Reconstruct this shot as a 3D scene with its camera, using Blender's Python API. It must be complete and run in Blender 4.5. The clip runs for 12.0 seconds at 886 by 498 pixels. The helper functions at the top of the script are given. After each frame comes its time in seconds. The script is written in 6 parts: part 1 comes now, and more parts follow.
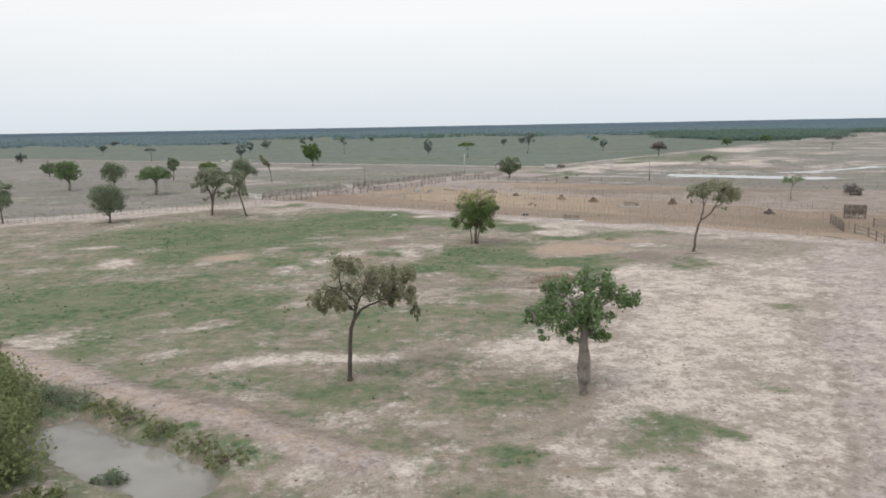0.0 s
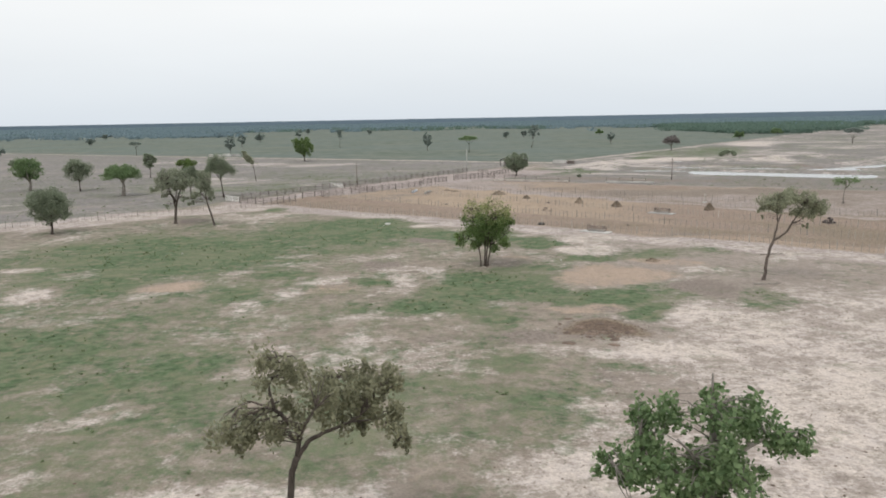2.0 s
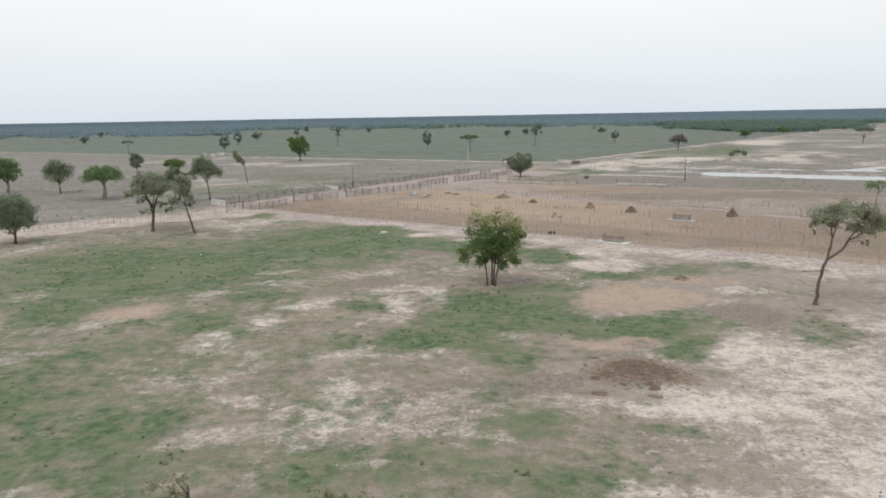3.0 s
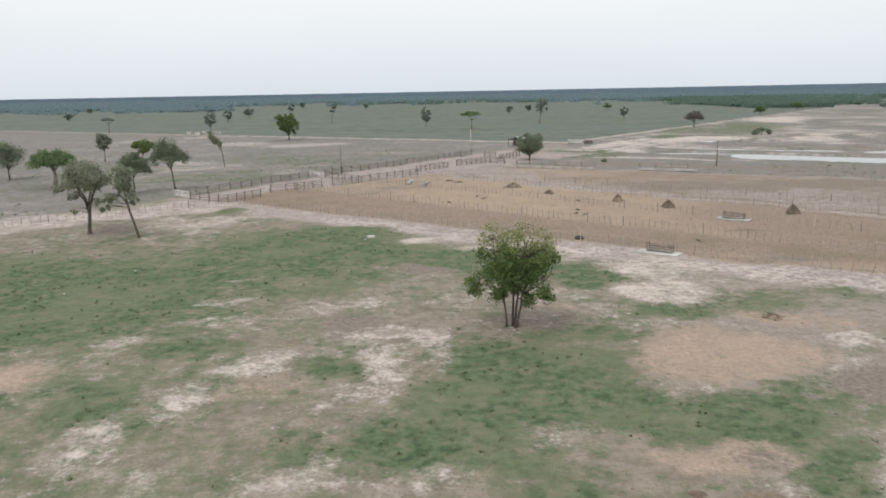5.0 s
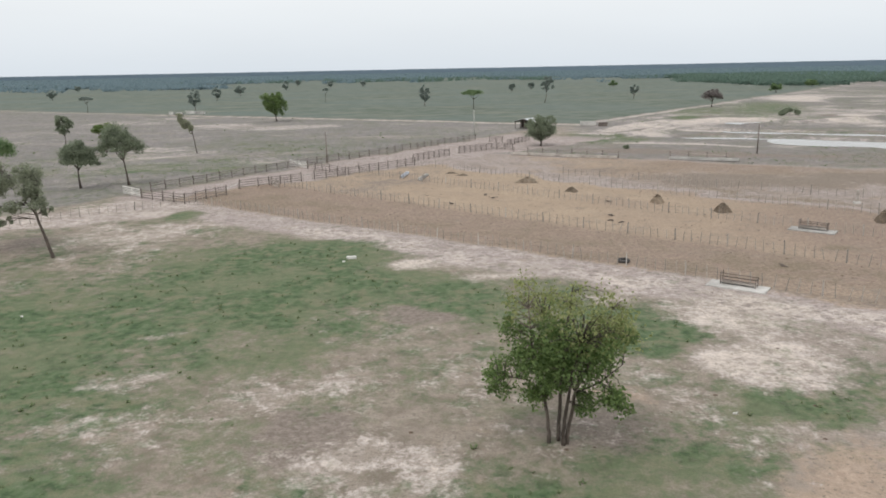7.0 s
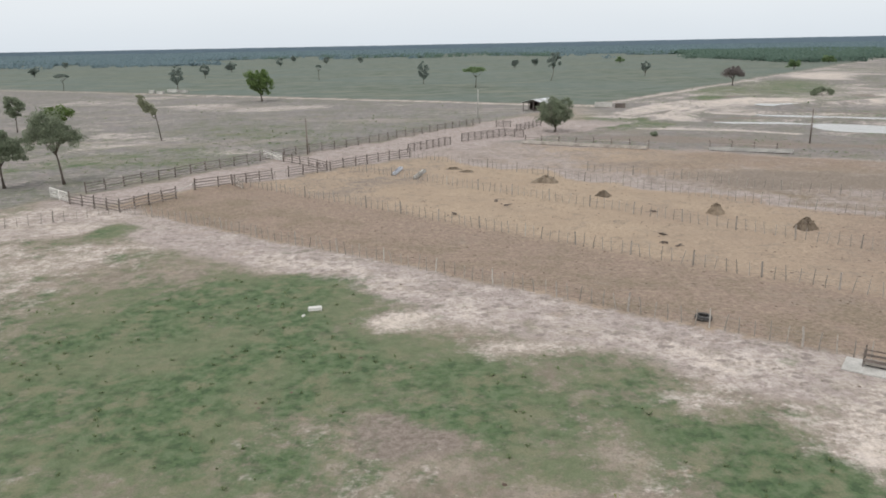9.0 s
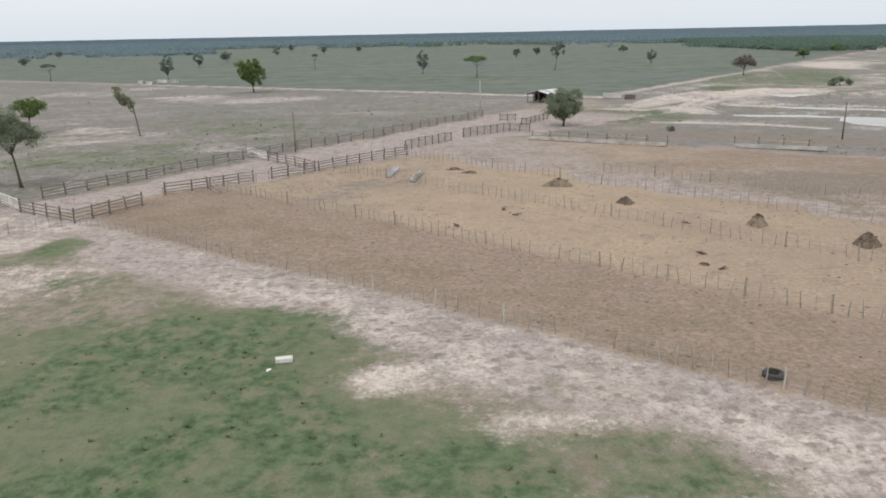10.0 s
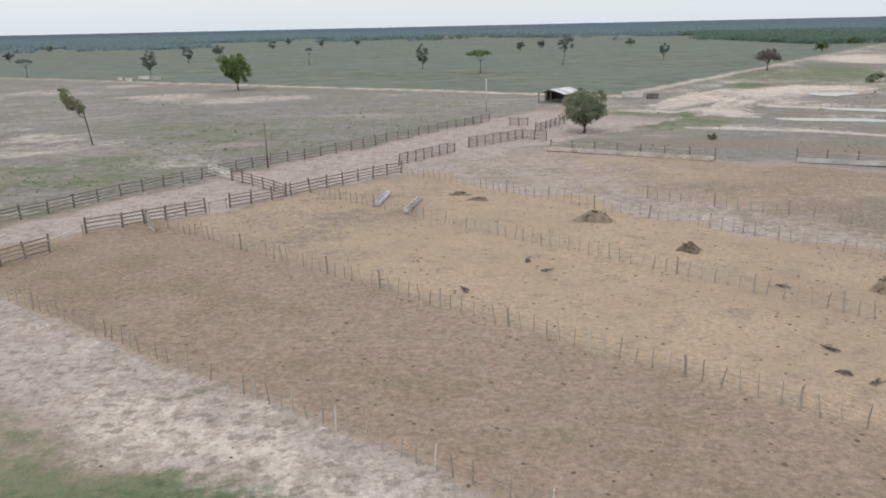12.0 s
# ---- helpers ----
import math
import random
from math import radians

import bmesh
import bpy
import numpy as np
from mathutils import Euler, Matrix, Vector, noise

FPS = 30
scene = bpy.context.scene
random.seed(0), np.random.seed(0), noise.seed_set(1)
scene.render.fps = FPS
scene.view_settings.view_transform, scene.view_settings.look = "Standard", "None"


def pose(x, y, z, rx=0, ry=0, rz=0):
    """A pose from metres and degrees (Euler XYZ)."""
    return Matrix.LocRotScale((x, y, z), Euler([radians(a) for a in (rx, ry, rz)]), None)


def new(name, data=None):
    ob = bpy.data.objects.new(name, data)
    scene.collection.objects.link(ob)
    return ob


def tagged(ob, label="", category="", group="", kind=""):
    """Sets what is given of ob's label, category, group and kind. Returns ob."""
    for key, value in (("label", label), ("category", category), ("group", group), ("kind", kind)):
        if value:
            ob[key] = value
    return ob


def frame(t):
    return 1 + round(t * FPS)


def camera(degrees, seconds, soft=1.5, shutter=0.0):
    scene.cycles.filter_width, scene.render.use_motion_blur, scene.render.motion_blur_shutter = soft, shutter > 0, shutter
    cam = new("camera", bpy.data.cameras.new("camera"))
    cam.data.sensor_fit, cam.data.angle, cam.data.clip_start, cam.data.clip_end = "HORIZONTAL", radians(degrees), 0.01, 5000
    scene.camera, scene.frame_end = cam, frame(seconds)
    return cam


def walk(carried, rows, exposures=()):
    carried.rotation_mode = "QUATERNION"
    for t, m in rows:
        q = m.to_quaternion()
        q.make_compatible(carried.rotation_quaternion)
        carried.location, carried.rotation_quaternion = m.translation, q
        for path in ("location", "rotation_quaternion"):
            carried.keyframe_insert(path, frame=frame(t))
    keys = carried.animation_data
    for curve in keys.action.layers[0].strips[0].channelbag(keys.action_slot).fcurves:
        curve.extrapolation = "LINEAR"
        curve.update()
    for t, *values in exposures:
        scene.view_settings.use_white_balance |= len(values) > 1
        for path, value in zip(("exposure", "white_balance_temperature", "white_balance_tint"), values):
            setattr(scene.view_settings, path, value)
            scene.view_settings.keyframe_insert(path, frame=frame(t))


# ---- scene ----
cam = camera(62.0, 12.0, soft=1.8)


def drone(x, y, z, yaw, pitch, roll):
    """A pose that heads along +y, turned by yaw, pitch and roll in degrees."""
    return pose(x, y, z, 90 + pitch, 0, yaw) @ pose(0, 0, 0, 0, 0, roll)


walk(cam, [
    (0, drone(0.00, 0.00, 19.22, 0.00, -9.38, -0.95)),
    (0.5, drone(-0.06, 6.13, 19.29, -0.00, -9.71, -0.96)),
    (1, drone(-0.13, 12.19, 19.35, -0.01, -9.82, -0.97)),
    (1.5, drone(-0.19, 18.15, 19.40, -0.01, -9.87, -0.97)),
    (2, drone(-0.26, 24.21, 19.49, -0.02, -9.96, -0.96)),
    (2.5, drone(-0.34, 30.26, 19.58, -0.02, -10.06, -0.94)),
    (3, drone(-0.41, 36.24, 19.67, -0.03, -10.13, -0.92)),
    (5, drone(-0.57, 60.91, 19.82, -0.04, -11.98, -0.98)),
    (5.5, drone(-0.62, 67.05, 19.80, -0.04, -12.40, -0.99)),
    (6, drone(-0.67, 73.19, 19.79, -0.05, -12.85, -0.99)),
    (6.5, drone(-0.72, 79.27, 19.77, -0.05, -13.25, -1.00)),
    (7, drone(-0.77, 85.28, 19.77, -0.06, -13.67, -1.01)),
    (9, drone(-0.76, 109.22, 19.50, -0.05, -15.43, -0.99)),
    (9.5, drone(-0.75, 115.11, 19.36, -0.04, -15.83, -1.00)),
    (10, drone(-0.74, 120.92, 19.22, -0.04, -16.23, -1.04)),
    (10.5, drone(-0.73, 126.83, 19.13, -0.03, -16.74, -1.08)),
    (11, drone(-0.74, 132.66, 19.07, -0.01, -17.10, -1.12)),
    (11.5, drone(-0.76, 138.16, 19.05, 0.01, -16.91, -1.13)),
    (12, drone(-0.79, 143.25, 19.00, 0.04, -16.72, -1.14)),
])

# ---- sky and light: bright, even overcast ----
SUN_ELEVATION, SUN_ROTATION = 58.0, 215.0
world = bpy.data.worlds.new("overcast_sky")
scene.world = world
world.use_nodes = True
wn, wl = world.node_tree.nodes, world.node_tree.links
wn.clear()
w_out = wn.new("ShaderNodeOutputWorld")
w_bg = wn.new("ShaderNodeBackground")
w_sky = wn.new("ShaderNodeTexSky")
w_sky.sky_type, w_sky.sun_disc = "NISHITA", False
w_sky.sun_elevation, w_sky.sun_rotation = radians(SUN_ELEVATION), radians(SUN_ROTATION)
w_sky.dust_density, w_sky.ozone_density = 4.0, 1.0
w_dim = wn.new("ShaderNodeVectorMath")
w_dim.operation = "SCALE"
w_dim.inputs["Scale"].default_value = 0.10
w_co = wn.new("ShaderNodeTexCoord")
w_sep = wn.new("ShaderNodeSeparateXYZ")
w_ramp = wn.new("ShaderNodeValToRGB")
els = w_ramp.color_ramp.elements
els[0].position, els[0].color = 0.0, (0.72, 0.78, 0.84, 1)
els[1].position, els[1].color = 1.0, (0.96, 0.97, 0.98, 1)
e = els.new(0.14)
e.color = (0.92, 0.935, 0.94, 1)
e = els.new(0.35)
e.color = (0.95, 0.96, 0.97, 1)
w_noise = wn.new("ShaderNodeTexNoise")
w_noise.inputs["Scale"].default_value = 2.2
w_noise.inputs["Detail"].default_value = 4.0
w_map = wn.new("ShaderNodeMapping")
w_map.inputs["Scale"].default_value = (1, 1, 5)
w_cloud = wn.new("ShaderNodeMapRange")
w_cloud.inputs["To Min"].default_value, w_cloud.inputs["To Max"].default_value = 0.95, 1.05
w_mul = wn.new("ShaderNodeVectorMath")
w_mul.operation = "SCALE"
w_mix = wn.new("ShaderNodeMix")
w_mix.data_type = "RGBA"
w_mix.inputs["Factor"].default_value = 0.93
wl.new(w_co.outputs["Generated"], w_sep.inputs[0])
wl.new(w_sep.outputs["Z"], w_ramp.inputs["Fac"])
wl.new(w_co.outputs["Generated"], w_map.inputs["Vector"])
wl.new(w_map.outputs["Vector"], w_noise.inputs["Vector"])
wl.new(w_noise.outputs["Fac"], w_cloud.inputs["Value"])
wl.new(w_ramp.outputs["Color"], w_mul.inputs[0])
wl.new(w_cloud.outputs["Result"], w_mul.inputs["Scale"])
wl.new(w_sky.outputs["Color"], w_dim.inputs[0])
wl.new(w_dim.outputs["Vector"], w_mix.inputs["A"])
wl.new(w_mul.outputs["Vector"], w_mix.inputs["B"])
wl.new(w_mix.outputs["Result"], w_bg.inputs["Color"])
w_bg.inputs["Strength"].default_value = 1.0
wl.new(w_bg.outputs["Background"], w_out.inputs["Surface"])

sun = new("sun", bpy.data.lights.new("sun", "SUN"))
sun.data.energy, sun.data.angle, sun.data.color = 0.9, radians(18), (1.0, 0.96, 0.90)
sun.matrix_world = pose(0, 0, 60, 90 - SUN_ELEVATION, 0, 180 - SUN_ROTATION)
scene.view_settings.exposure = 0.08


# ---- materials ----
def material(name):
    m = bpy.data.materials.new(name)
    m.use_nodes = True
    return m, m.node_tree.nodes, m.node_tree.links, m.node_tree.nodes["Principled BSDF"]


def noise_node(n, l, scale, detail=4.0, rough=0.55, vector=None, squash=None):
    tex = n.new("ShaderNodeTexNoise")
    tex.inputs["Scale"].default_value = scale
    tex.inputs["Detail"].default_value = detail
    tex.inputs["Roughness"].default_value = rough
    if vector is None:
        vector = n.new("ShaderNodeTexCoord").outputs["Object"]
    if squash:
        mp = n.new("ShaderNodeMapping")
        mp.inputs["Scale"].default_value = squash
        l.new(vector, mp.inputs["Vector"])
        vector = mp.outputs["Vector"]
    l.new(vector, tex.inputs["Vector"])
    return tex.outputs["Fac"]


def ranged(n, l, value, a, b, lo=0.0, hi=1.0):
    r = n.new("ShaderNodeMapRange")
    r.interpolation_type = "SMOOTHSTEP"
    for key, number in (("From Min", a), ("From Max", b), ("To Min", lo), ("To Max", hi)):
        r.inputs[key].default_value = number
    l.new(value, r.inputs["Value"])
    return r.outputs["Result"]


def mixed(n, l, fac, a, b, blend="MIX"):
    m = n.new("ShaderNodeMix")
    m.data_type, m.blend_type = "RGBA", blend
    if isinstance(fac, float):
        m.inputs["Factor"].default_value = fac
    else:
        l.new(fac, m.inputs["Factor"])
    for key, c in (("A", a), ("B", b)):
        if isinstance(c, tuple):
            m.inputs[key].default_value = (*c, 1)
        else:
            l.new(c, m.inputs[key])
    return m.outputs["Result"]


def math_node(n, l, op, a, b):
    m = n.new("ShaderNodeMath")
    m.operation = op
    for i, c in enumerate((a, b)):
        if isinstance(c, (int, float)):
            m.inputs[i].default_value = c
        else:
            l.new(c, m.inputs[i])
    return m.outputs["Value"]


def bumped(n, l, bsdf, height, strength, distance):
    b = n.new("ShaderNodeBump")
    b.inputs["Strength"].default_value, b.inputs["Distance"].default_value = strength, distance
    l.new(height, b.inputs["Height"])
    l.new(b.outputs["Normal"], bsdf.inputs["Normal"])


def weathered(name, dark, light, scale=6.0, rough=0.85, metal=0.0, grain=(1, 1, 1), bump=0.3):
    """A worn surface: two tones in large stains and fine grain, and a tone of its own for each object."""
    m, n, l, bsdf = material(name)
    big = noise_node(n, l, scale * 0.25, 3.0)
    fine = noise_node(n, l, scale * 3, 6.0, 0.65, squash=grain)
    tone = ranged(n, l, math_node(n, l, "ADD", math_node(n, l, "MULTIPLY", big, 0.55), math_node(n, l, "MULTIPLY", fine, 0.45)), 0.36, 0.64)
    col = mixed(n, l, tone, dark, light)
    info = n.new("ShaderNodeObjectInfo")
    shade = ranged(n, l, info.outputs["Random"], 0, 1, 0.72, 1.18)
    v = n.new("ShaderNodeVectorMath")
    v.operation = "SCALE"
    l.new(col, v.inputs[0])
    l.new(shade, v.inputs["Scale"])
    l.new(v.outputs["Vector"], bsdf.inputs["Base Color"])
    bsdf.inputs["Roughness"].default_value, bsdf.inputs["Metallic"].default_value = rough, metal
    bumped(n, l, bsdf, fine, bump, 0.02)
    return m


def leafy(name, dark, light, through_light=0.25):
    """Foliage: each leaf has a tone of its own, some light comes through it."""
    m, n, l, bsdf = material(name)
    geo = n.new("ShaderNodeNewGeometry")
    big = noise_node(n, l, 0.5, 2.0)
    tone = math_node(n, l, "ADD", math_node(n, l, "MULTIPLY", geo.outputs["Random Per Island"], 0.65), math_node(n, l, "MULTIPLY", big, 0.35))
    col = mixed(n, l, tone, dark, light)
    l.new(col, bsdf.inputs["Base Color"])
    bsdf.inputs["Roughness"].default_value = 0.62
    bsdf.inputs["Specular IOR Level"].default_value = 0.3
    tr = n.new("ShaderNodeBsdfTranslucent")
    l.new(col, tr.inputs["Color"])
    mix = n.new("ShaderNodeMixShader")
    mix.inputs[0].default_value = through_light
    l.new(bsdf.outputs[0], mix.inputs[1])
    l.new(tr.outputs[0], mix.inputs[2])
    l.new(mix.outputs[0], n["Material Output"].inputs["Surface"])
    return m


def soil():
    """Bare pale soil, sparse grass, straw and damp earth, by the ground's own cover map."""
    m, n, l, bsdf = material("soil_and_grass")
    co = n.new("ShaderNodeTexCoord").outputs["Object"]
    at = n.new("ShaderNodeAttribute")
    at.attribute_name = "cover"
    sep = n.new("ShaderNodeSeparateColor")
    l.new(at.outputs["Color"], sep.inputs[0])
    n_big = noise_node(n, l, 0.10, 5.0, 0.6, co)
    n_mid = noise_node(n, l, 0.45, 8.0, 0.68, co)
    n_fine = noise_node(n, l, 2.6, 7.0, 0.72, co)
    n_grit = noise_node(n, l, 11.0, 4.0, 0.75, co)
    n_far = noise_node(n, l, 0.012, 6.0, 0.62, co)
    n_clump = noise_node(n, l, 1.15, 2.5, 0.55, co)
    n_crust = noise_node(n, l, 1.0, 7.0, 0.62, co)
    n_speck = noise_node(n, l, 3.6, 3.0, 0.6, co)
    n_streak = noise_node(n, l, 0.05, 7.0, 0.66, co, squash=(0.35, 1, 1))

    zone = n.new("ShaderNodeAttribute")
    zone.attribute_name = "zone"
    zsep = n.new("ShaderNodeSeparateColor")
    l.new(zone.outputs["Color"], zsep.inputs[0])

    def edge(value, shift, soft=0.16, amount=4.2, shares=(0.34, 0.38, 0.28)):
        """The cover's border, frayed at three sizes."""
        mp = n.new("ShaderNodeMapping")
        mp.inputs["Location"].default_value = (shift, -0.7 * shift, 0)
        l.new(co, mp.inputs["Vector"])
        total = value
        for (scale, detail), share in zip(((0.16, 7.0), (0.8, 7.0), (3.4, 5.0)), shares):
            a = noise_node(n, l, scale, detail, 0.68, mp.outputs["Vector"])
            total = math_node(n, l, "ADD", total, math_node(n, l, "MULTIPLY", math_node(n, l, "SUBTRACT", a, 0.5), amount * share))
        return ranged(n, l, total, 0.5 - soft, 0.5 + soft)

    specks = ranged(n, l, math_node(n, l, "ADD", math_node(n, l, "MULTIPLY", n_speck, 0.7), math_node(n, l, "MULTIPLY", n_mid, 0.3)), 0.575, 0.635)
    crust = ranged(n, l, n_crust, 0.46, 0.56)
    # hoof prints and broken clods; shade in their hollows is put into the colour
    vor = n.new("ShaderNodeTexVoronoi")
    vor.inputs["Scale"].default_value = 1.0
    warp = n.new("ShaderNodeMapping")
    warp.inputs["Scale"].default_value = (0.8, 1.0, 1.0)
    l.new(co, warp.inputs["Vector"])
    l.new(warp.outputs["Vector"], vor.inputs["Vector"])
    hollow = math_node(n, l, "ADD", vor.outputs["Distance"], math_node(n, l, "MULTIPLY", math_node(n, l, "SUBTRACT", n_fine, 0.5), 0.9))
    prints = math_node(n, l, "MULTIPLY", ranged(n, l, hollow, 0.2, 0.36, 1.0, 0.0), ranged(n, l, n_mid, 0.36, 0.5))
    earth = mixed(n, l, ranged(n, l, n_mid, 0.36, 0.64), (0.20, 0.168, 0.137), (0.318, 0.268, 0.226))
    earth = mixed(n, l, ranged(n, l, n_fine, 0.42, 0.7, 0.0, 0.55), earth, (0.18, 0.163, 0.12))
    earth = mixed(n, l, math_node(n, l, "MULTIPLY", crust, 0.25), earth, (0.365, 0.313, 0.272))
    pale = mixed(n, l, ranged(n, l, n_fine, 0.38, 0.62), (0.37, 0.315, 0.282), (0.515, 0.455, 0.415))
    pale = mixed(n, l, math_node(n, l, "MULTIPLY", crust, 0.6), pale, (0.60, 0.538, 0.50))
    pale = mixed(n, l, ranged(n, l, n_mid, 0.47, 0.60, 0.0, 0.75), pale, (0.30, 0.258, 0.222))
    pale = mixed(n, l, ranged(n, l, n_big, 0.48, 0.60, 0.0, 0.45), pale, (0.315, 0.275, 0.232))
    pale = mixed(n, l, math_node(n, l, "MULTIPLY", prints, math_node(n, l, "ADD", 0.2, math_node(n, l, "MULTIPLY", zsep.outputs["Green"], 0.6))), pale, (0.24, 0.205, 0.188))
    pale = mixed(n, l, math_node(n, l, "MULTIPLY", zsep.outputs["Blue"], 0.6), pale, (0.42, 0.38, 0.358))
    straw = mixed(n, l, ranged(n, l, n_fine, 0.3, 0.7), (0.305, 0.232, 0.170), (0.475, 0.378, 0.277))
    straw = mixed(n, l, ranged(n, l, n_big, 0.42, 0.62, 0.0, 0.8), straw, (0.355, 0.275, 0.203))
    straw = mixed(n, l, zone.outputs["Alpha"], straw, mixed(n, l, ranged(n, l, n_fine, 0.3, 0.7), (0.204, 0.153, 0.122), (0.343, 0.264, 0.215)))
    straw = mixed(n, l, ranged(n, l, n_clump, 0.5, 0.66, 0.0, 0.3), straw, (0.43, 0.345, 0.262))
    straw = mixed(n, l, ranged(n, l, n_mid, 0.52, 0.66, 0.0, 0.5), straw, (0.235, 0.19, 0.15))
    tan = mixed(n, l, ranged(n, l, n_fine, 0.32, 0.68), (0.335, 0.256, 0.2), (0.44, 0.344, 0.272))
    tan = mixed(n, l, ranged(n, l, n_mid, 0.5, 0.62, 0.0, 0.55), tan, (0.33, 0.262, 0.20))
    straw = mixed(n, l, math_node(n, l, "SUBTRACT", 1.0, ranged(n, l, zone.outputs["Alpha"], 0.02, 0.06)), straw, tan)
    brown = mixed(n, l, ranged(n, l, n_fine, 0.32, 0.68), (0.165, 0.136, 0.116), (0.285, 0.242, 0.211))
    brown = mixed(n, l, ranged(n, l, zone.outputs["Alpha"], 0.3, 0.9), brown, mixed(n, l, ranged(n, l, n_fine, 0.32, 0.68), (0.17, 0.136, 0.1), (0.28, 0.226, 0.169)))
    brown = mixed(n, l, ranged(n, l, at.outputs["Alpha"], 1.2, 1.5), brown, mixed(n, l, ranged(n, l, n_fine, 0.32, 0.68), (0.10, 0.073, 0.054), (0.20, 0.148, 0.112)))
    grass = mixed(n, l, ranged(n, l, n_fine, 0.3, 0.7), (0.066, 0.107, 0.054), (0.112, 0.158, 0.08))
    grass = mixed(n, l, ranged(n, l, n_clump, 0.5, 0.62, 0.0, 0.6), grass, (0.15, 0.186, 0.112))
    grass = mixed(n, l, ranged(n, l, n_clump, 0.38, 0.46, 0.75, 0.0), grass, (0.056, 0.088, 0.046))
    grass = mixed(n, l, ranged(n, l, n_mid, 0.48, 0.62, 0.0, 0.7), grass, (0.205, 0.196, 0.13))
    grass = mixed(n, l, ranged(n, l, n_big, 0.46, 0.60, 0.0, 0.55), grass, (0.18, 0.188, 0.12))
    grass = mixed(n, l, math_node(n, l, "MULTIPLY", specks, 0.22), grass, (0.05, 0.075, 0.035))
    prairie = mixed(n, l, ranged(n, l, n_big, 0.35, 0.65), (0.103, 0.127, 0.099), (0.157, 0.176, 0.147))
    # bluish tone puts distance haze into the prairie's colour
    prairie = mixed(n, l, ranged(n, l, n_far, 0.38, 0.66, 0.0, 0.55), prairie, (0.135, 0.17, 0.158))
    prairie = mixed(n, l, ranged(n, l, n_streak, 0.52, 0.66, 0.0, 0.7), prairie, (0.20, 0.205, 0.16))
    worn = mixed(n, l, ranged(n, l, n_fine, 0.38, 0.62), (0.285, 0.237, 0.222), (0.44, 0.38, 0.357))
    worn = mixed(n, l, math_node(n, l, "MULTIPLY", crust, 0.55), worn, (0.465, 0.41, 0.385))
    worn = mixed(n, l, ranged(n, l, n_mid, 0.46, 0.66, 0.0, 0.6), worn, (0.29, 0.245, 0.226))
    scrubby = mixed(n, l, ranged(n, l, n_mid, 0.36, 0.64), (0.172, 0.16, 0.154), (0.258, 0.238, 0.232))
    scrubby = mixed(n, l, ranged(n, l, n_big, 0.46, 0.60, 0.0, 0.6), scrubby, (0.17, 0.17, 0.135))
    scrubby = mixed(n, l, ranged(n, l, n_clump, 0.5, 0.66, 0.0, 0.5), scrubby, (0.30, 0.28, 0.266))
    scrubby = mixed(n, l, ranged(n, l, n_fine, 0.5, 0.66, 0.0, 0.55), scrubby, (0.135, 0.138, 0.12))
    scrubby = mixed(n, l, ranged(n, l, n_streak, 0.54, 0.66, 0.0, 0.5), scrubby, (0.36, 0.31, 0.285))
    worn = mixed(n, l, math_node(n, l, "MULTIPLY", prints, 0.8), worn, (0.235, 0.20, 0.186))
    earth = mixed(n, l, zsep.outputs["Blue"], earth, scrubby)
    earth = mixed(n, l, zsep.outputs["Green"], earth, worn)
    earth = mixed(n, l, math_node(n, l, "MULTIPLY", edge(math_node(n, l, "SUBTRACT", sep.outputs["Red"], 0.08), 0.0, 0.5, 3.4), 0.75), earth, (0.16, 0.164, 0.107))
    alpha = at.outputs["Alpha"]
    col = mixed(n, l, edge(sep.outputs["Blue"], 13.0, 0.4, 4.2, (0.42, 0.44, 0.14)), earth, straw)
    col = mixed(n, l, edge(alpha, 47.0, 0.3, 3.4), col, brown)
    col = mixed(n, l, edge(sep.outputs["Green"], 81.0, 0.22), col, pale)
    bleached = mixed(n, l, ranged(n, l, n_fine, 0.38, 0.62), (0.52, 0.45, 0.395), (0.66, 0.585, 0.525))
    bleached = mixed(n, l, math_node(n, l, "MULTIPLY", prints, math_node(n, l, "ADD", 0.2, math_node(n, l, "MULTIPLY", zsep.outputs["Green"], 0.7))), bleached, (0.26, 0.225, 0.205))
    col = mixed(n, l, math_node(n, l, "MULTIPLY", edge(math_node(n, l, "SUBTRACT", sep.outputs["Green"], 0.32), 81.0, 0.2), 0.85), col, bleached)
    col = mixed(n, l, math_node(n, l, "MULTIPLY", specks, math_node(n, l, "SUBTRACT", 0.55, math_node(n, l, "MULTIPLY", zsep.outputs["Blue"], 0.3))), col, (0.16, 0.142, 0.112))
    col = mixed(n, l, edge(sep.outputs["Red"], 0.0, 0.42, 4.6, (0.44, 0.42, 0.14)), col, grass)
    col = mixed(n, l, zsep.outputs["Red"], col, prairie)
    grit = ranged(n, l, n_grit, 0.25, 0.75, 0.82, 1.16)
    v = n.new("ShaderNodeVectorMath")
    v.operation = "SCALE"
    l.new(col, v.inputs[0])
    l.new(grit, v.inputs["Scale"])
    l.new(v.outputs["Vector"], bsdf.inputs["Base Color"])
    bsdf.inputs["Roughness"].default_value = 0.95
    bsdf.inputs["Specular IOR Level"].default_value = 0.15
    rough_top = math_node(n, l, "ADD", n_fine, math_node(n, l, "MULTIPLY", n_mid, 0.8))
    bumped(n, l, bsdf, math_node(n, l, "SUBTRACT", rough_top, math_node(n, l, "MULTIPLY", prints, math_node(n, l, "MULTIPLY", zsep.outputs["Green"], 0.5))), 0.45, 0.10)
    return m


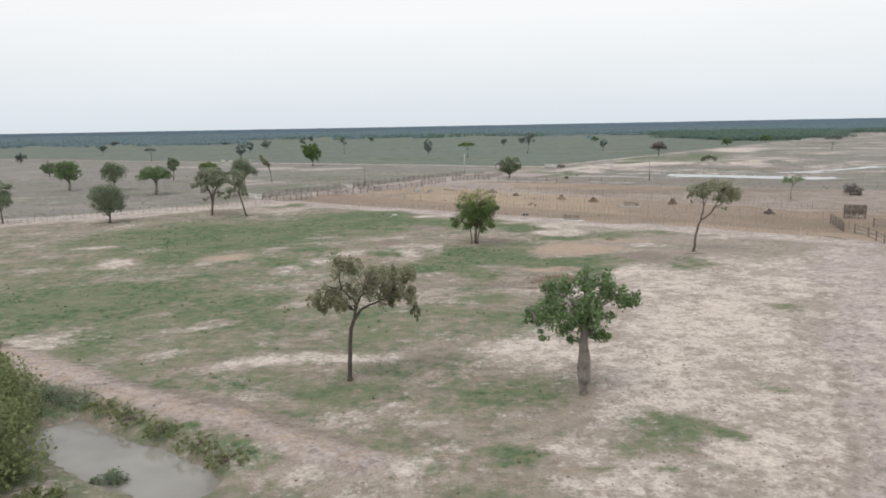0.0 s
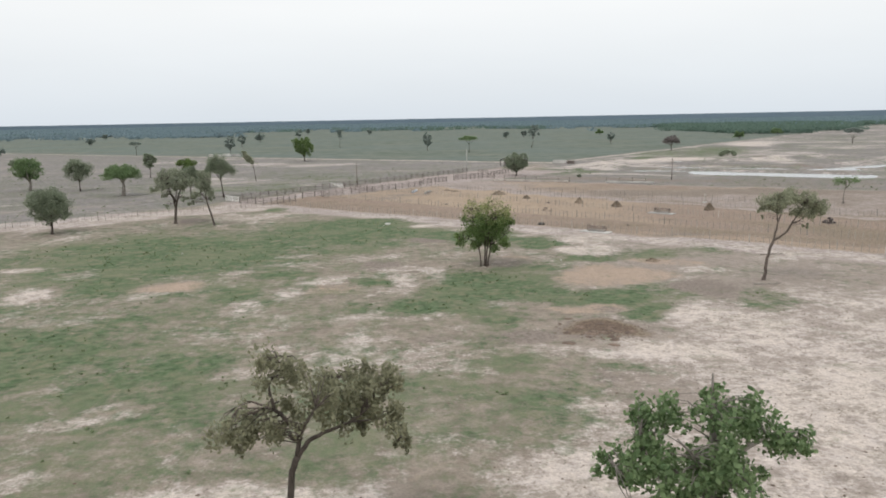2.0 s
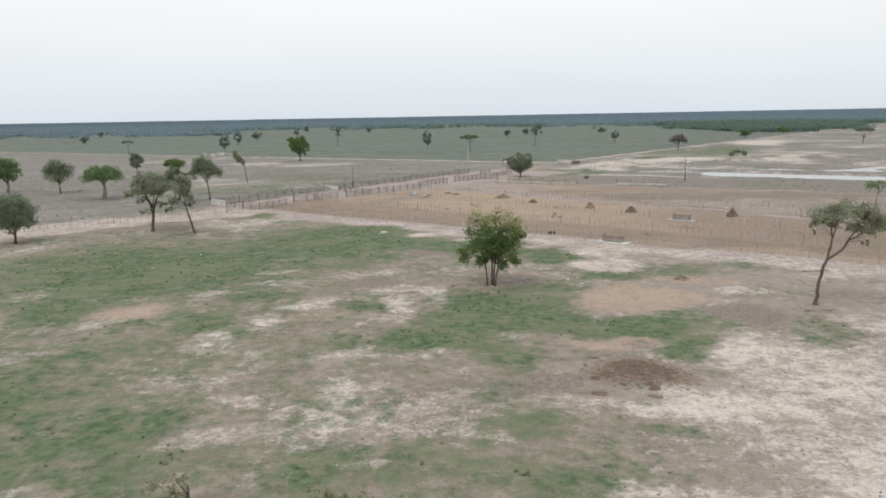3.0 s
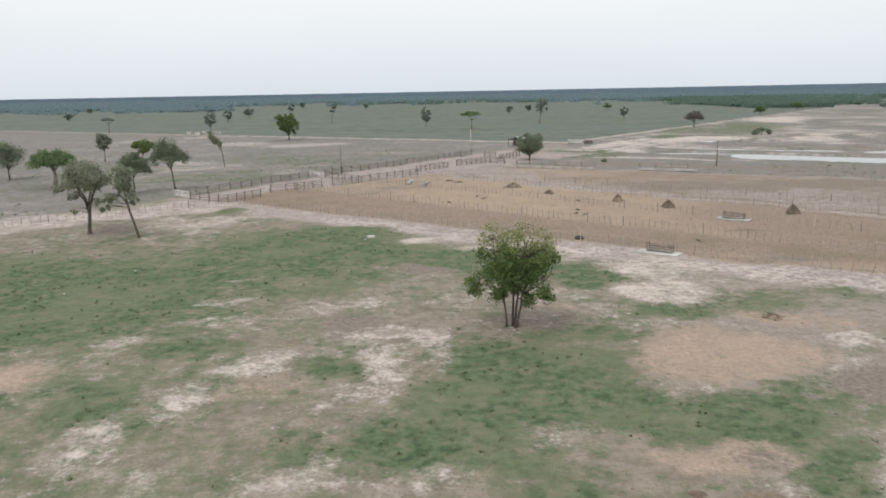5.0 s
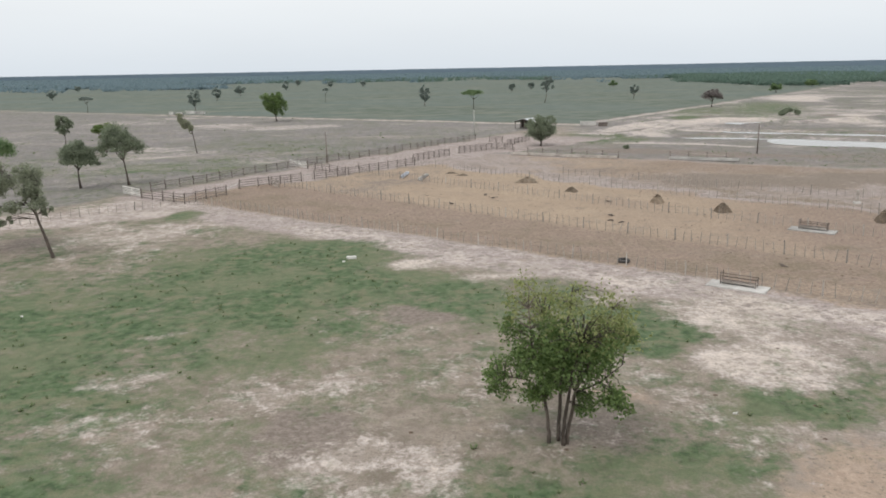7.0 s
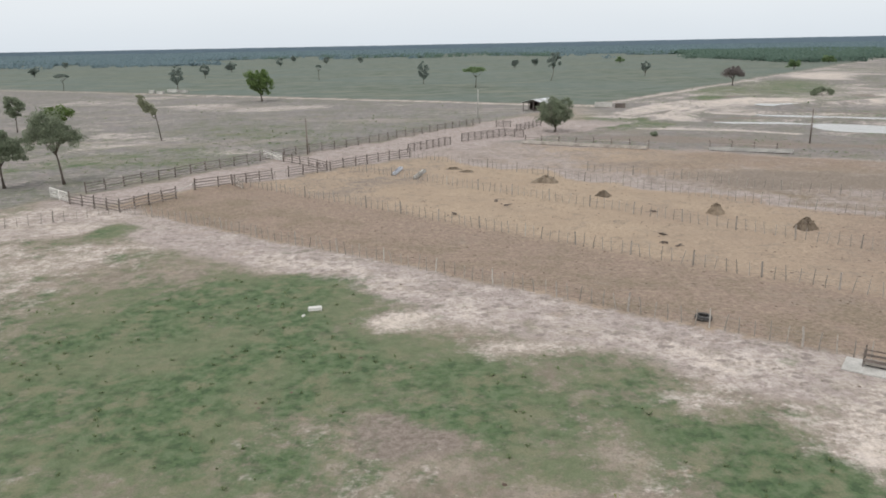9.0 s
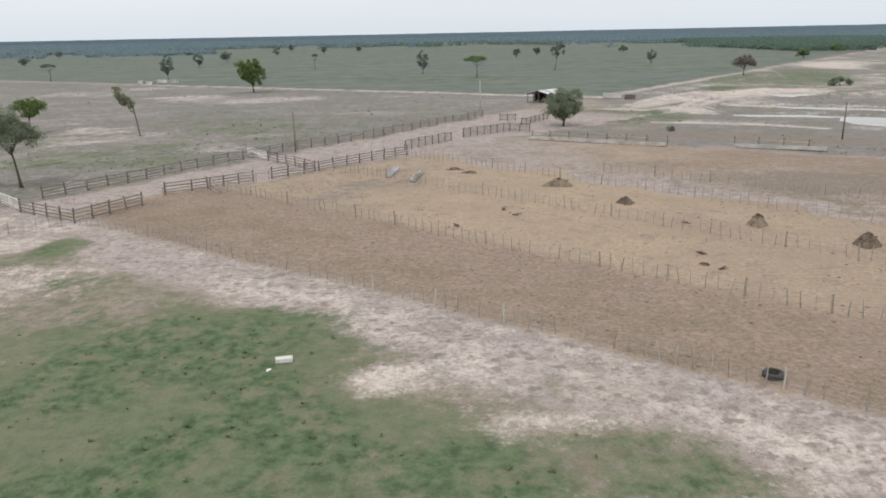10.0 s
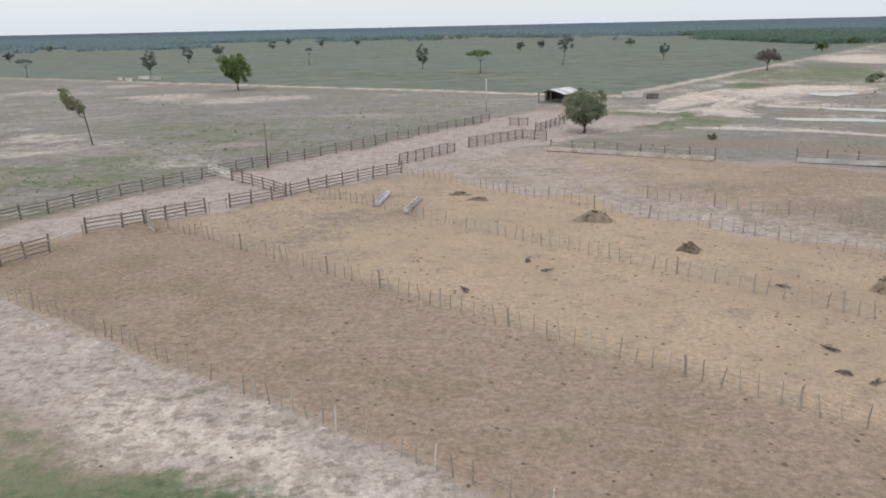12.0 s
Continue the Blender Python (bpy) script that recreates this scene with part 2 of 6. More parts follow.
def water_material():
    m, n, l, bsdf = material("still_muddy_water")
    col = mixed(n, l, ranged(n, l, noise_node(n, l, 0.15, 3.0), 0.35, 0.65), (0.20, 0.19, 0.17), (0.27, 0.26, 0.235))
    l.new(col, bsdf.inputs["Base Color"])
    bsdf.inputs["Roughness"].default_value = 0.08
    bsdf.inputs["IOR"].default_value = 1.33
    bumped(n, l, bsdf, noise_node(n, l, 1.8, 3.0), 0.08, 0.03)
    return m


SOIL = soil()
WATER = water_material()
WOOD_DARK = weathered("weathered_dark_wood", (0.10, 0.08, 0.07), (0.24, 0.203, 0.178), 4.0, grain=(1, 1, 0.15))
WOOD_GREY = weathered("weathered_grey_wood", (0.25, 0.225, 0.2), (0.46, 0.42, 0.385), 4.0, grain=(1, 1, 0.15))
WOOD_RAIL = weathered("weathered_rail_boards", (0.165, 0.14, 0.13), (0.32, 0.283, 0.262), 4.0, grain=(1, 1, 0.15))
WOOD_PALE = weathered("bleached_white_wood", (0.36, 0.34, 0.315), (0.56, 0.535, 0.505), 4.0)
CONCRETE = weathered("worn_concrete", (0.34, 0.33, 0.31), (0.56, 0.545, 0.52), 2.5, bump=0.2)
WHITE_PAINT = weathered("dirty_white_paint", (0.60, 0.585, 0.55), (0.78, 0.77, 0.74), 2.5, bump=0.1)
TROUGH_WHITE = weathered("scuffed_bluish_plastic", (0.45, 0.49, 0.56), (0.66, 0.70, 0.77), 2.0, rough=0.45, bump=0.05)
TIN = weathered("galvanised_tin", (0.50, 0.51, 0.52), (0.72, 0.73, 0.74), 1.2, rough=0.42, metal=0.6, bump=0.05)
WIRE = weathered("rusty_wire", (0.16, 0.14, 0.125), (0.30, 0.28, 0.26), 8.0, rough=0.6, metal=0.4)
RUBBER = weathered("old_black_rubber", (0.02, 0.02, 0.02), (0.05, 0.047, 0.045), 6.0, rough=0.75)
HAY = weathered("matted_hay", (0.14, 0.107, 0.078), (0.285, 0.228, 0.168), 5.0)
DUNG = weathered("dry_dung", (0.11, 0.076, 0.056), (0.21, 0.15, 0.112), 6.0)
BARK_GREY = weathered("grey_bark", (0.16, 0.14, 0.12), (0.33, 0.30, 0.265), 5.0, grain=(1, 1, 0.2), bump=0.6)
BARK_DARK = weathered("dark_bark", (0.06, 0.048, 0.04), (0.15, 0.12, 0.10), 5.0, grain=(1, 1, 0.2), bump=0.6)
LEAF_OLIVE = leafy("olive_grey_leaves", (0.225, 0.245, 0.165), (0.44, 0.46, 0.325), 0.55)
LEAF_BROWNISH = leafy("brownish_olive_leaves", (0.20, 0.204, 0.132), (0.40, 0.395, 0.265), 0.58)
LEAF_SAGE = leafy("sage_grey_leaves", (0.215, 0.24, 0.175), (0.42, 0.45, 0.335), 0.58)
LEAF_GREEN = leafy("fresh_green_leaves", (0.065, 0.125, 0.05), (0.30, 0.40, 0.20), 0.45)
LEAF_LIGHT = leafy("light_green_leaves", (0.058, 0.105, 0.03), (0.21, 0.285, 0.095), 0.35)
# paler and greyer than near foliage: the far plain's haze is painted in
LEAF_PLAIN = leafy("hazed_grey_green_leaves", (0.18, 0.22, 0.20), (0.31, 0.36, 0.325), 0.55)
LEAF_MID = leafy("deep_green_leaves", (0.08, 0.135, 0.05), (0.25, 0.345, 0.125), 0.5)
# lighter, yellower leaf for the crown above a given height
LEAF_YELLOWISH = leafy("yellow_green_leaves", (0.18, 0.22, 0.085), (0.40, 0.42, 0.19), 0.55)
LEAF_DULL = leafy("dull_green_leaves", (0.165, 0.205, 0.142), (0.33, 0.37, 0.26), 0.52)
LEAF_DRY = leafy("dry_brown_twigs", (0.15, 0.13, 0.125), (0.245, 0.217, 0.208))
LEAF_BANK = leafy("bank_scrub_leaves", (0.15, 0.18, 0.09), (0.35, 0.38, 0.19), 0.6)
# blue shift stands for distance haze, put into the leaf colour
LEAF_FAR = leafy("hazed_scrub_leaves", (0.125, 0.187, 0.213), (0.165, 0.232, 0.258), 0.3)
LEAF_BELT = leafy("scrub_belt_leaves", (0.072, 0.125, 0.102), (0.122, 0.188, 0.142), 0.35)
GRASS_TUFT = leafy("grass_tuft_blades", (0.13, 0.18, 0.09), (0.24, 0.29, 0.15), 0.5)


# ---- builders ----
def mesh_object(name, verts, faces, mat, parent=None, label="", smooth=False):
    me = bpy.data.meshes.new(name)
    me.from_pydata(verts, [], faces)
    me.materials.append(mat)
    if smooth:
        me.polygons.foreach_set("use_smooth", [True] * len(me.polygons))
    ob = new(name, me)
    ob.parent = parent
    if label:
        tagged(ob, label)
    return ob


def part(name, bm, mat, parent=None, label="", smooth=False):
    """One bmesh as one mesh object under a thing or a part."""
    me = bpy.data.meshes.new(name)
    bm.to_mesh(me)
    bm.free()
    me.materials.append(mat)
    if smooth:
        me.polygons.foreach_set("use_smooth", [True] * len(me.polygons))
    ob = new(name, me)
    ob.parent = parent
    if label:
        tagged(ob, label)
    return ob


def thing(name, m, label, category, group="", kind=""):
    ob = new(name)
    ob.matrix_world = m
    ob.empty_display_size = 0.2
    return tagged(ob, label, category, group, kind)


def box(bm, sx, sy, sz, m=Matrix(), bevel=0.0):
    """A box that stands on z = 0 of m, with worn edges."""
    g = bmesh.ops.create_cube(bm, size=1.0, matrix=m @ Matrix.Translation((0, 0, sz / 2)) @ Matrix.Diagonal((sx, sy, sz, 1)))
    if bevel:
        es = list({e for v in g["verts"] for e in v.link_edges})
        bmesh.ops.bevel(bm, geom=es, offset=bevel, segments=1, affect="EDGES")
    return bm


def tube_data(points, radii, segs=7, verts=None, faces=None):
    """A tapered tube through the points, added to verts and faces."""
    verts = [] if verts is None else verts
    faces = [] if faces is None else faces
    rings = []
    for i, p in enumerate(points):
        a = points[max(i - 1, 0)]
        b = points[min(i + 1, len(points) - 1)]
        d = (b - a).normalized()
        side = d.cross(Vector((0.31, 0.95, 0.1))).normalized()
        up = side.cross(d)
        start = len(verts)
        for k in range(segs):
            w = 2 * math.pi * k / segs
            verts.append(p + (side * math.cos(w) + up * math.sin(w)) * radii[i])
        rings.append(start)
    for a, b in zip(rings, rings[1:]):
        for k in range(segs):
            faces.append((a + k, a + (k + 1) % segs, b + (k + 1) % segs, b + k))
    faces.append(tuple(rings[-1] + k for k in range(segs)))
    faces.append(tuple(rings[0] + k for k in reversed(range(segs))))
    return verts, faces


def leaf_cloud(rng, centres, radii, per, size, flat=0.75, droop=0.0):
    """Leaves as small bent quads round the clumps' centres, denser towards their rims."""
    n = len(centres) * per
    c = np.repeat(np.array(centres), per, axis=0)
    r = np.repeat(np.array(radii), per)
    d = rng.normal(size=(n, 3))
    d /= np.linalg.norm(d, axis=1)[:, None]
    d *= (rng.random(n) ** 0.45)[:, None]
    d[:, 2] *= flat
    d[:, 2] -= droop * rng.random(n) ** 2
    p = c + d * r[:, None]
    u = rng.normal(size=(n, 3))
    u /= np.linalg.norm(u, axis=1)[:, None]
    w = np.cross(u, rng.normal(size=(n, 3)))
    w /= np.linalg.norm(w, axis=1)[:, None] + 1e-9
    s = size * rng.uniform(0.6, 1.35, n)[:, None]
    q = np.stack([p - u * s * 0.7, p + w * s * 0.42, p + u * s * 0.7, p - w * s * 0.42], axis=1)
    q[:, 2] += np.cross(u, w) * s * 0.2
    return q.reshape(-1, 3)


def quads_object(name, points, mat, parent=None):
    n = len(points) // 4
    me = bpy.data.meshes.new(name)
    me.vertices.add(len(points))
    me.vertices.foreach_set("co", np.asarray(points, dtype=np.float32).ravel())
    me.loops.add(4 * n)
    me.loops.foreach_set("vertex_index", np.arange(4 * n, dtype=np.int32))
    me.polygons.add(n)
    me.polygons.foreach_set("loop_start", np.arange(0, 4 * n, 4, dtype=np.int32))
    me.update(calc_edges=True)
    me.materials.append(mat)
    ob = new(name, me)
    ob.parent = parent
    return ob


def tree(x, y, h, width, bare, leaf, bark, label, style="round", seed=1, clumps=26, per=170, size=0.16,
         trunk=0.16, lean=(0.0, 0.0), belly=0.0, name="tree", group="scattered trees", clump=0.16):
    """A tree: a trunk with a bend, limbs to the clumps, and a crown of loose leaves with gaps."""
    rng = np.random.default_rng(seed)
    root = thing(name, pose(x, y, ground_height(x, y) - 0.03), label, "tree", group)
    mid, half = (bare + h) / 2, (h - bare) / 2
    cs, rs = [], []
    while len(cs) < clumps:
        d = rng.uniform(-1, 1, 3)
        q = np.linalg.norm(d)
        if q > 1 or q < 0.25:
            continue
        if style == "umbrella":
            d[2] = 0.25 + 0.75 * (1 - (d[0] ** 2 + d[1] ** 2)) * rng.uniform(0.55, 1.0) - 0.25 * rng.random()
        elif style == "ragged" and rng.random() < 0.25:
            d *= 1.18
        elif style == "dome":
            d /= max(q, 0.01) / rng.uniform(0.45, 1.0)
            d[2] = abs(d[2]) * 1.55 - 0.55 - 0.5 * max(math.hypot(d[0], d[1]) - 0.7, 0)
        elif style == "canopy":
            rim = math.hypot(d[0], d[1])
            d[2] = -0.55 + 1.5 * abs(d[2]) * math.sqrt(max(1 - rim * rim * 0.8, 0.05)) - (0.4 * rng.random() if rim > 0.75 else 0)
        k = 0.86
        z = mid + d[2] * half * k
        t = z / h
        cs.append((d[0] * width / 2 * k + lean[0] * t, d[1] * width / 2 * k + lean[1] * t, z))
        rs.append(width * clump * rng.uniform(0.6, 1.25))
    top_z = bare + half * (0.7 if style != "umbrella" else 0.9)
    bend = rng.uniform(-0.03, 0.03, 2) * h
    pts, rad = [], []
    for i in range(9):
        t = i / 8
        z = top_z * t
        pts.append(Vector((lean[0] * z / h + bend[0] * math.sin(3.1 * t), lean[1] * z / h + bend[1] * math.sin(4 * t), z)))
        swell = 1 + belly * math.exp(-((t - 0.28) / 0.22) ** 2)
        foot = 1 + (0.08 if belly else 0.45) * math.exp(-t * 14)
        rad.append(max(trunk * (1 - 0.72 * t) * swell * foot, 0.025))
    v, f = tube_data(pts, rad, 10)
    mesh_object("trunk", v, f, bark, root, smooth=True)
    mains = []
    fork = max(bare * 0.92, top_z * 0.3)
    for i in range(5 if per > 70 else 3):
        w = 2 * math.pi * i / (5 if per > 70 else 3) + rng.uniform(-0.5, 0.5)
        z0 = fork * rng.uniform(0.9, 1.15)
        a = Vector((lean[0] * z0 / h, lean[1] * z0 / h, z0))
        out = width * rng.uniform(0.14, 0.3)
        c = Vector((out * math.cos(w) + lean[0] * 0.8, out * math.sin(w) + lean[1] * 0.8, mid + half * rng.uniform(-0.1, 0.35)))
        m1 = a.lerp(c, 0.4) + Vector((0.18 * out * math.cos(w), 0.18 * out * math.sin(w), 0.0))
        line = [a, a.lerp(m1, 0.5), m1, m1.lerp(c, 0.5) + Vector((rng.uniform(-0.2, 0.2), rng.uniform(-0.2, 0.2), 0.1)), c]
        mains.append((line, *tube_data(line, [trunk * 0.5, trunk * 0.42, trunk * 0.32, trunk * 0.22, 0.03], 6)))
    for c in cs[:24 if per > 70 else 6]:
        c = Vector(c)
        line, v, f = min(mains, key=lambda q: min((c - p).length for p in q[0][1:]))
        p = min(line[1:], key=lambda q: (c - q).length)
        tube_data([p, p.lerp(c, 0.5) + Vector((rng.uniform(-0.15, 0.15), rng.uniform(-0.15, 0.15), 0.12)), c], [trunk * 0.18, trunk * 0.12, 0.015], 4, v, f)
    for line, v, f in mains:
        mesh_object("limb", v, f, bark, root, smooth=True)
    quads_object("crown", leaf_cloud(rng, cs, rs, per, size, 0.75 if style != "umbrella" else 0.5), leaf, root)
    return root


def lobed_tree(x, y, label, trunks, limbs, lobes, leaf, bark, seed, leaves=12000, size=0.12, hang=0.35, depth=0.7, top_leaf=None, tall=1.0, clump=1.0, group="scattered trees"):
    """A tree by its own limbs: trunks and limbs as lines of (x, y, z, radius), and leaf masses (x, z, radius, density)
    that hang from twigs in clumps. Above an optional given height the leaves take another given leaf material."""
    rng = np.random.default_rng(seed)
    root = thing("tree", pose(x, y, ground_height(x, y) - 0.03), label, "tree", group)
    joints, meshes = [], []
    for lines, name in ((trunks, "trunk"), (limbs, "limb")):
        for line in lines:
            pts, rad = [], []
            for p, q in zip(line, line[1:]):
                for k in range(4):
                    t = k / 4
                    w = Vector((rng.normal(), rng.normal(), 0)) * 0.03 * (k > 0)
                    pts.append(Vector(p[:3]).lerp(Vector(q[:3]), t) + w)
                    rad.append(p[3] + (q[3] - p[3]) * t)
            pts.append(Vector(line[-1][:3]))
            rad.append(line[-1][3])
            meshes.append((name, *tube_data(pts, rad, 10 if name == "trunk" else 7)))
            joints += [(p, len(meshes) - 1) for p in (pts[len(pts) // 2:] if name == "trunk" else pts)]
    total = sum(r * r * d for _, _, r, d in lobes)
    spots = {False: [], True: []}
    for lx, lz, r, d in lobes:
        share = r * r * d / total
        ly = rng.uniform(-1, 1) * depth * 2.2
        for _ in range(max(3, int(8 * r * r * math.sqrt(d) / 0.4))):
            w = rng.normal(size=3)
            w *= r * rng.random() ** 0.4 / np.linalg.norm(w)
            c = Vector((lx + w[0], ly + w[1] * (0.8 + depth), lz + w[2] * 0.8))
            n = max(4, int(leaves * share / max(3, int(8 * r * r * math.sqrt(d) / 0.4)) * rng.uniform(0.5, 1.5)))
            topmost = top_leaf is not None and c.z + rng.normal() * 0.5 > top_leaf[0]
            spots[topmost].append((c, r * rng.uniform(0.36, 0.72) * clump, n))
            p, k = min(joints, key=lambda j: (j[0] - c).length + 0.8 * max(j[0].z - c.z, 0))
            if (p - c).length > 0.3:
                mid = p.lerp(c, 0.55) + Vector((rng.normal() * 0.12, rng.normal() * 0.12, 0.25 * (p - c).length * 0.5))
                tube_data([p, mid, c], [0.035, 0.022, 0.008], 4, meshes[k][1], meshes[k][2])
    for name, v, f in meshes:
        mesh_object(name, v, f, bark, root, smooth=True)
    for topmost, group_spots in spots.items():
        if group_spots:
            q = [leaf_cloud(rng, [tuple(c)], [r], n, size, tall, hang) for c, r, n in group_spots]
            crown = quads_object("upper_crown" if topmost else "crown", np.concatenate(q), top_leaf[1] if topmost else leaf, root)
            if topmost:
                tagged(crown, "yellow-green leaves in the upper crown")
    return root


def bush(x, y, h, width, leaf, label, seed=1, clumps=14, per=120, size=0.16, name="bush", group="scrub on the bank", loose=1.0):
    """A bush: a few stems from one foot and loose leaf clumps down to the ground."""
    rng = np.random.default_rng(seed)
    root = thing(name, pose(x, y, ground_height(x, y) - 0.05), label, "bush", group)
    cs, rs = [], []
    for i in range(clumps):
        w, r = rng.uniform(0, 6.283), math.sqrt(rng.random())
        z = h * rng.uniform(0.15, 0.86) * (1 - 0.45 * r * r)
        cs.append((r * width * 0.42 * math.cos(w), r * width * 0.42 * math.sin(w), z))
        rs.append(min(width, h * 1.6) * 0.2 * loose * rng.uniform(0.6, 1.2))
    v, f = [], []
    for c in cs[:8]:
        c = Vector(c)
        tube_data([Vector((c.x * 0.08, c.y * 0.08, 0)), c * 0.5 + Vector((0, 0, 0.1)), c], [0.05, 0.035, 0.012], 5, v, f)
    mesh_object("stems", v, f, BARK_DARK, root)
    quads_object("leaves", leaf_cloud(rng, cs, rs, per, size, 0.9), leaf, root)
    return root


# ---- ground: one sheet with its own cover map ----
def value_noise(x, y, scale, seed):
    """Smooth noise from -1 to 1."""
    table = np.random.default_rng(seed).uniform(-1, 1, (64, 64))
    u, v = x / scale, y / scale
    i, j = np.floor(u).astype(int), np.floor(v).astype(int)
    a, b = u - i, v - j
    a, b = a * a * (3 - 2 * a), b * b * (3 - 2 * b)
    i0, j0, i1, j1 = i % 64, j % 64, (i + 1) % 64, (j + 1) % 64
    return (table[i0, j0] * (1 - a) + table[i1, j0] * a) * (1 - b) + (table[i0, j1] * (1 - a) + table[i1, j1] * a) * b


def step(v, a, b):
    t = np.clip((v - a) / (b - a), 0, 1)
    return t * t * (3 - 2 * t)


def along(x, y, x0, y0, x1, y1):
    """Distance from the segment."""
    dx, dy = x1 - x0, y1 - y0
    t = np.clip(((x - x0) * dx + (y - y0) * dy) / (dx * dx + dy * dy), 0, 1)
    return np.hypot(x - x0 - t * dx, y - y0 - t * dy)


def pond_depth(x, y):
    """1 in the bed of the waterhole near the bank, 0 outside."""
    d = along(x, y, -25.6, 46.2, -15.2, 38.4) + 0.6 * value_noise(x, y, 2.5, 5)
    return 1 - step(d, 1.5, 3.1)


def basin(x, y):
    """1 in the beds of the long shallow basins, 0 outside."""
    d = np.minimum(along(x, y, 94, 278, 128, 256) - 7.4, along(x, y, 70, 294.5, 96, 286) - 1.7) + 1.2 * value_noise(x, y, 9, 6)
    e2 = along(x, y, 104, 344, 110, 352) - 4.2 + 1.2 * value_noise(x, y, 7, 7)
    e3 = along(x, y, 138, 287, 182, 312) - 4.0 + 1.5 * value_noise(x, y, 8, 8)
    e4 = along(x, y, 90, 311, 142, 281) - 3.2 + 1.3 * value_noise(x, y, 8, 9)
    return np.maximum(np.maximum(1 - step(d, -0.6, 2.2), 1 - step(e4, -0.5, 1.6)), np.maximum(1 - step(e2, -0.6, 2.0), 1 - step(e3, -0.6, 2.2)))


def height(x, y):
    z = 0.07 * value_noise(x, y, 5, 1) + 0.12 * value_noise(x, y, 17, 2) + 0.025 * value_noise(x, y, 1.7, 3)
    far = step(np.hypot(x, y - 120), 200, 420)
    z = z * (1 - far) + far * 0.25 * value_noise(x, y, 60, 4)
    z = z + 0.55 * np.exp(-(along(x, y, -60, 76.3, -5, 39.2) / 2.4) ** 2) - 1.0 * pond_depth(x, y) - 0.55 * basin(x, y)
    # earth banks round the basins
    for x0, y0, x1, y1, hh in ((77, 303.0, 136, 263, 0.35), (90, 318, 148, 288, 0.4), (100, 361, 122, 356, 0.8), (130, 296, 180, 322, 0.9), (100, 330, 190, 370, 1.0), (47, 312, 84, 364, 0.5), (51, 302, 80, 342, 0.5), (56, 298, 88, 338, 0.4)):
        z = z + hh * np.exp(-(along(x, y, x0, y0, x1, y1) / 2.2) ** 2)
    return z


def ground_height(x, y):
    return float(height(np.array([float(x)]), np.array([float(y)]))[0])


PATCHES = []


def patch(kind, x, y, rx, ry, turn=0.0, strength=1.0):
    """A patch of grass, pale soil, straw or damp earth on the ground."""
    PATCHES.append((kind, x, y, rx, ry, radians(turn), strength))


patch("grass", -45.1, 134.3, 20.6, 22.1, -19, 0.8)
patch("grass", -38.7, 84.2, 13.7, 9.1, -25, 0.75)
patch("grass", -46.0, 80.6, 5.9, 12.6, -30, 0.75)
patch("grass", -20.5, 77.6, 8.1, 5.8, -15, 0.65)
patch("grass", -5.4, 70.9, 5.6, 8.6, -4, 0.5)
patch("grass", -30.4, 74.7, 16.9, 4.5, -22, 0.45)
patch("grass", -9.6, 52.7, 4.7, 2.5, -10, 0.4)
patch("grass", 2.6, 52.2, 5.4, 3.8, 3, 0.4)
patch("grass", 6.4, 49.5, 3.2, 2.4, 7, 0.4)
patch("grass", 14.5, 44.6, 3.6, 2.6, 18, 0.55)
patch("grass", 18.5, 43.8, 1.4, 0.9, 23, 0.7)
patch("grass", 3.4, 41.5, 1.6, 1.4, 5, 0.85)
patch("grass", 13.3, 38.8, 0.8, 0.6, 19, 0.9)
patch("grass", 24.3, 51.1, 1.6, 1.9, 25, 0.55)
patch("grass", 35.7, 75.0, 2.0, 3.1, 25, 0.55)
patch("grass", 0.9, 37.1, 1.5, 1.1, 1, 0.5)
patch("grass", -3.9, 56.3, 2.7, 1.9, -4, 0.35)
patch("grass", 8.9, 39.1, 1.3, 1.4, 13, 0.4)
patch("pale", -11.9, 60.5, 9.0, 1.9, -11, 1.0)
patch("pale", -37.8, 65.6, 3.8, 3.8, -30, 0.9)
patch("pale", -24.9, 61.9, 2.5, 1.1, -22, 0.7)
patch("pale", -23.5, 71.6, 4.6, 1.6, -18, 0.7)
patch("pale", -48.4, 108.3, 3.5, 3.7, -24, 0.8)
patch("pale", -58.5, 122.9, 5.0, 2.7, -25, 0.6)
patch("pale", -15.1, 79.8, 2.9, 2.4, -11, 0.7)
patch("pale", -15.3, 87.0, 2.8, 1.9, -10, 0.5)
patch("pale", 8.4, 61.3, 5.3, 3.6, 8, 0.9)
patch("pale", 26.4, 72.1, 8.4, 13.2, 20, 0.85)
patch("pale", 16.8, 58.1, 5.0, 4.3, 16, 0.9)
patch("pale", 23.5, 56.3, 5.3, 6.7, 23, 0.6)
patch("pale", 7.7, 43.0, 3.8, 1.5, 10, 0.8)
patch("pale", 8.8, 37.0, 4.5, 1.4, 13, 0.7)
patch("pale", -0.7, 45.8, 2.0, 0.9, -1, 0.5)
patch("pale", 4.1, 61.9, 3.4, 2.1, 4, 0.7)
patch("pale", 16.2, 38.8, 5.6, 2.7, 23, 0.5)
patch("pale", -6.0, 38.3, 3.8, 1.9, -9, 0.6)
patch("pale", 13.7, 49.9, 2.4, 1.4, 15, 0.6)
patch("grass", -36.0, 136.7, 14.6, 15.4, -20, 0.95)
patch("grass", -41.1, 115.1, 4.5, 8.0, -27, 0.9)
patch("grass", -13.4, 153.2, 15.7, 12.2, -6, 0.9)
patch("grass", -17.7, 114.8, 3.8, 4.7, -12, 0.8)
patch("grass", -24.2, 105.3, 3.4, 3.8, -19, 0.85)
patch("grass", -10.1, 113.1, 2.3, 2.7, -7, 0.8)
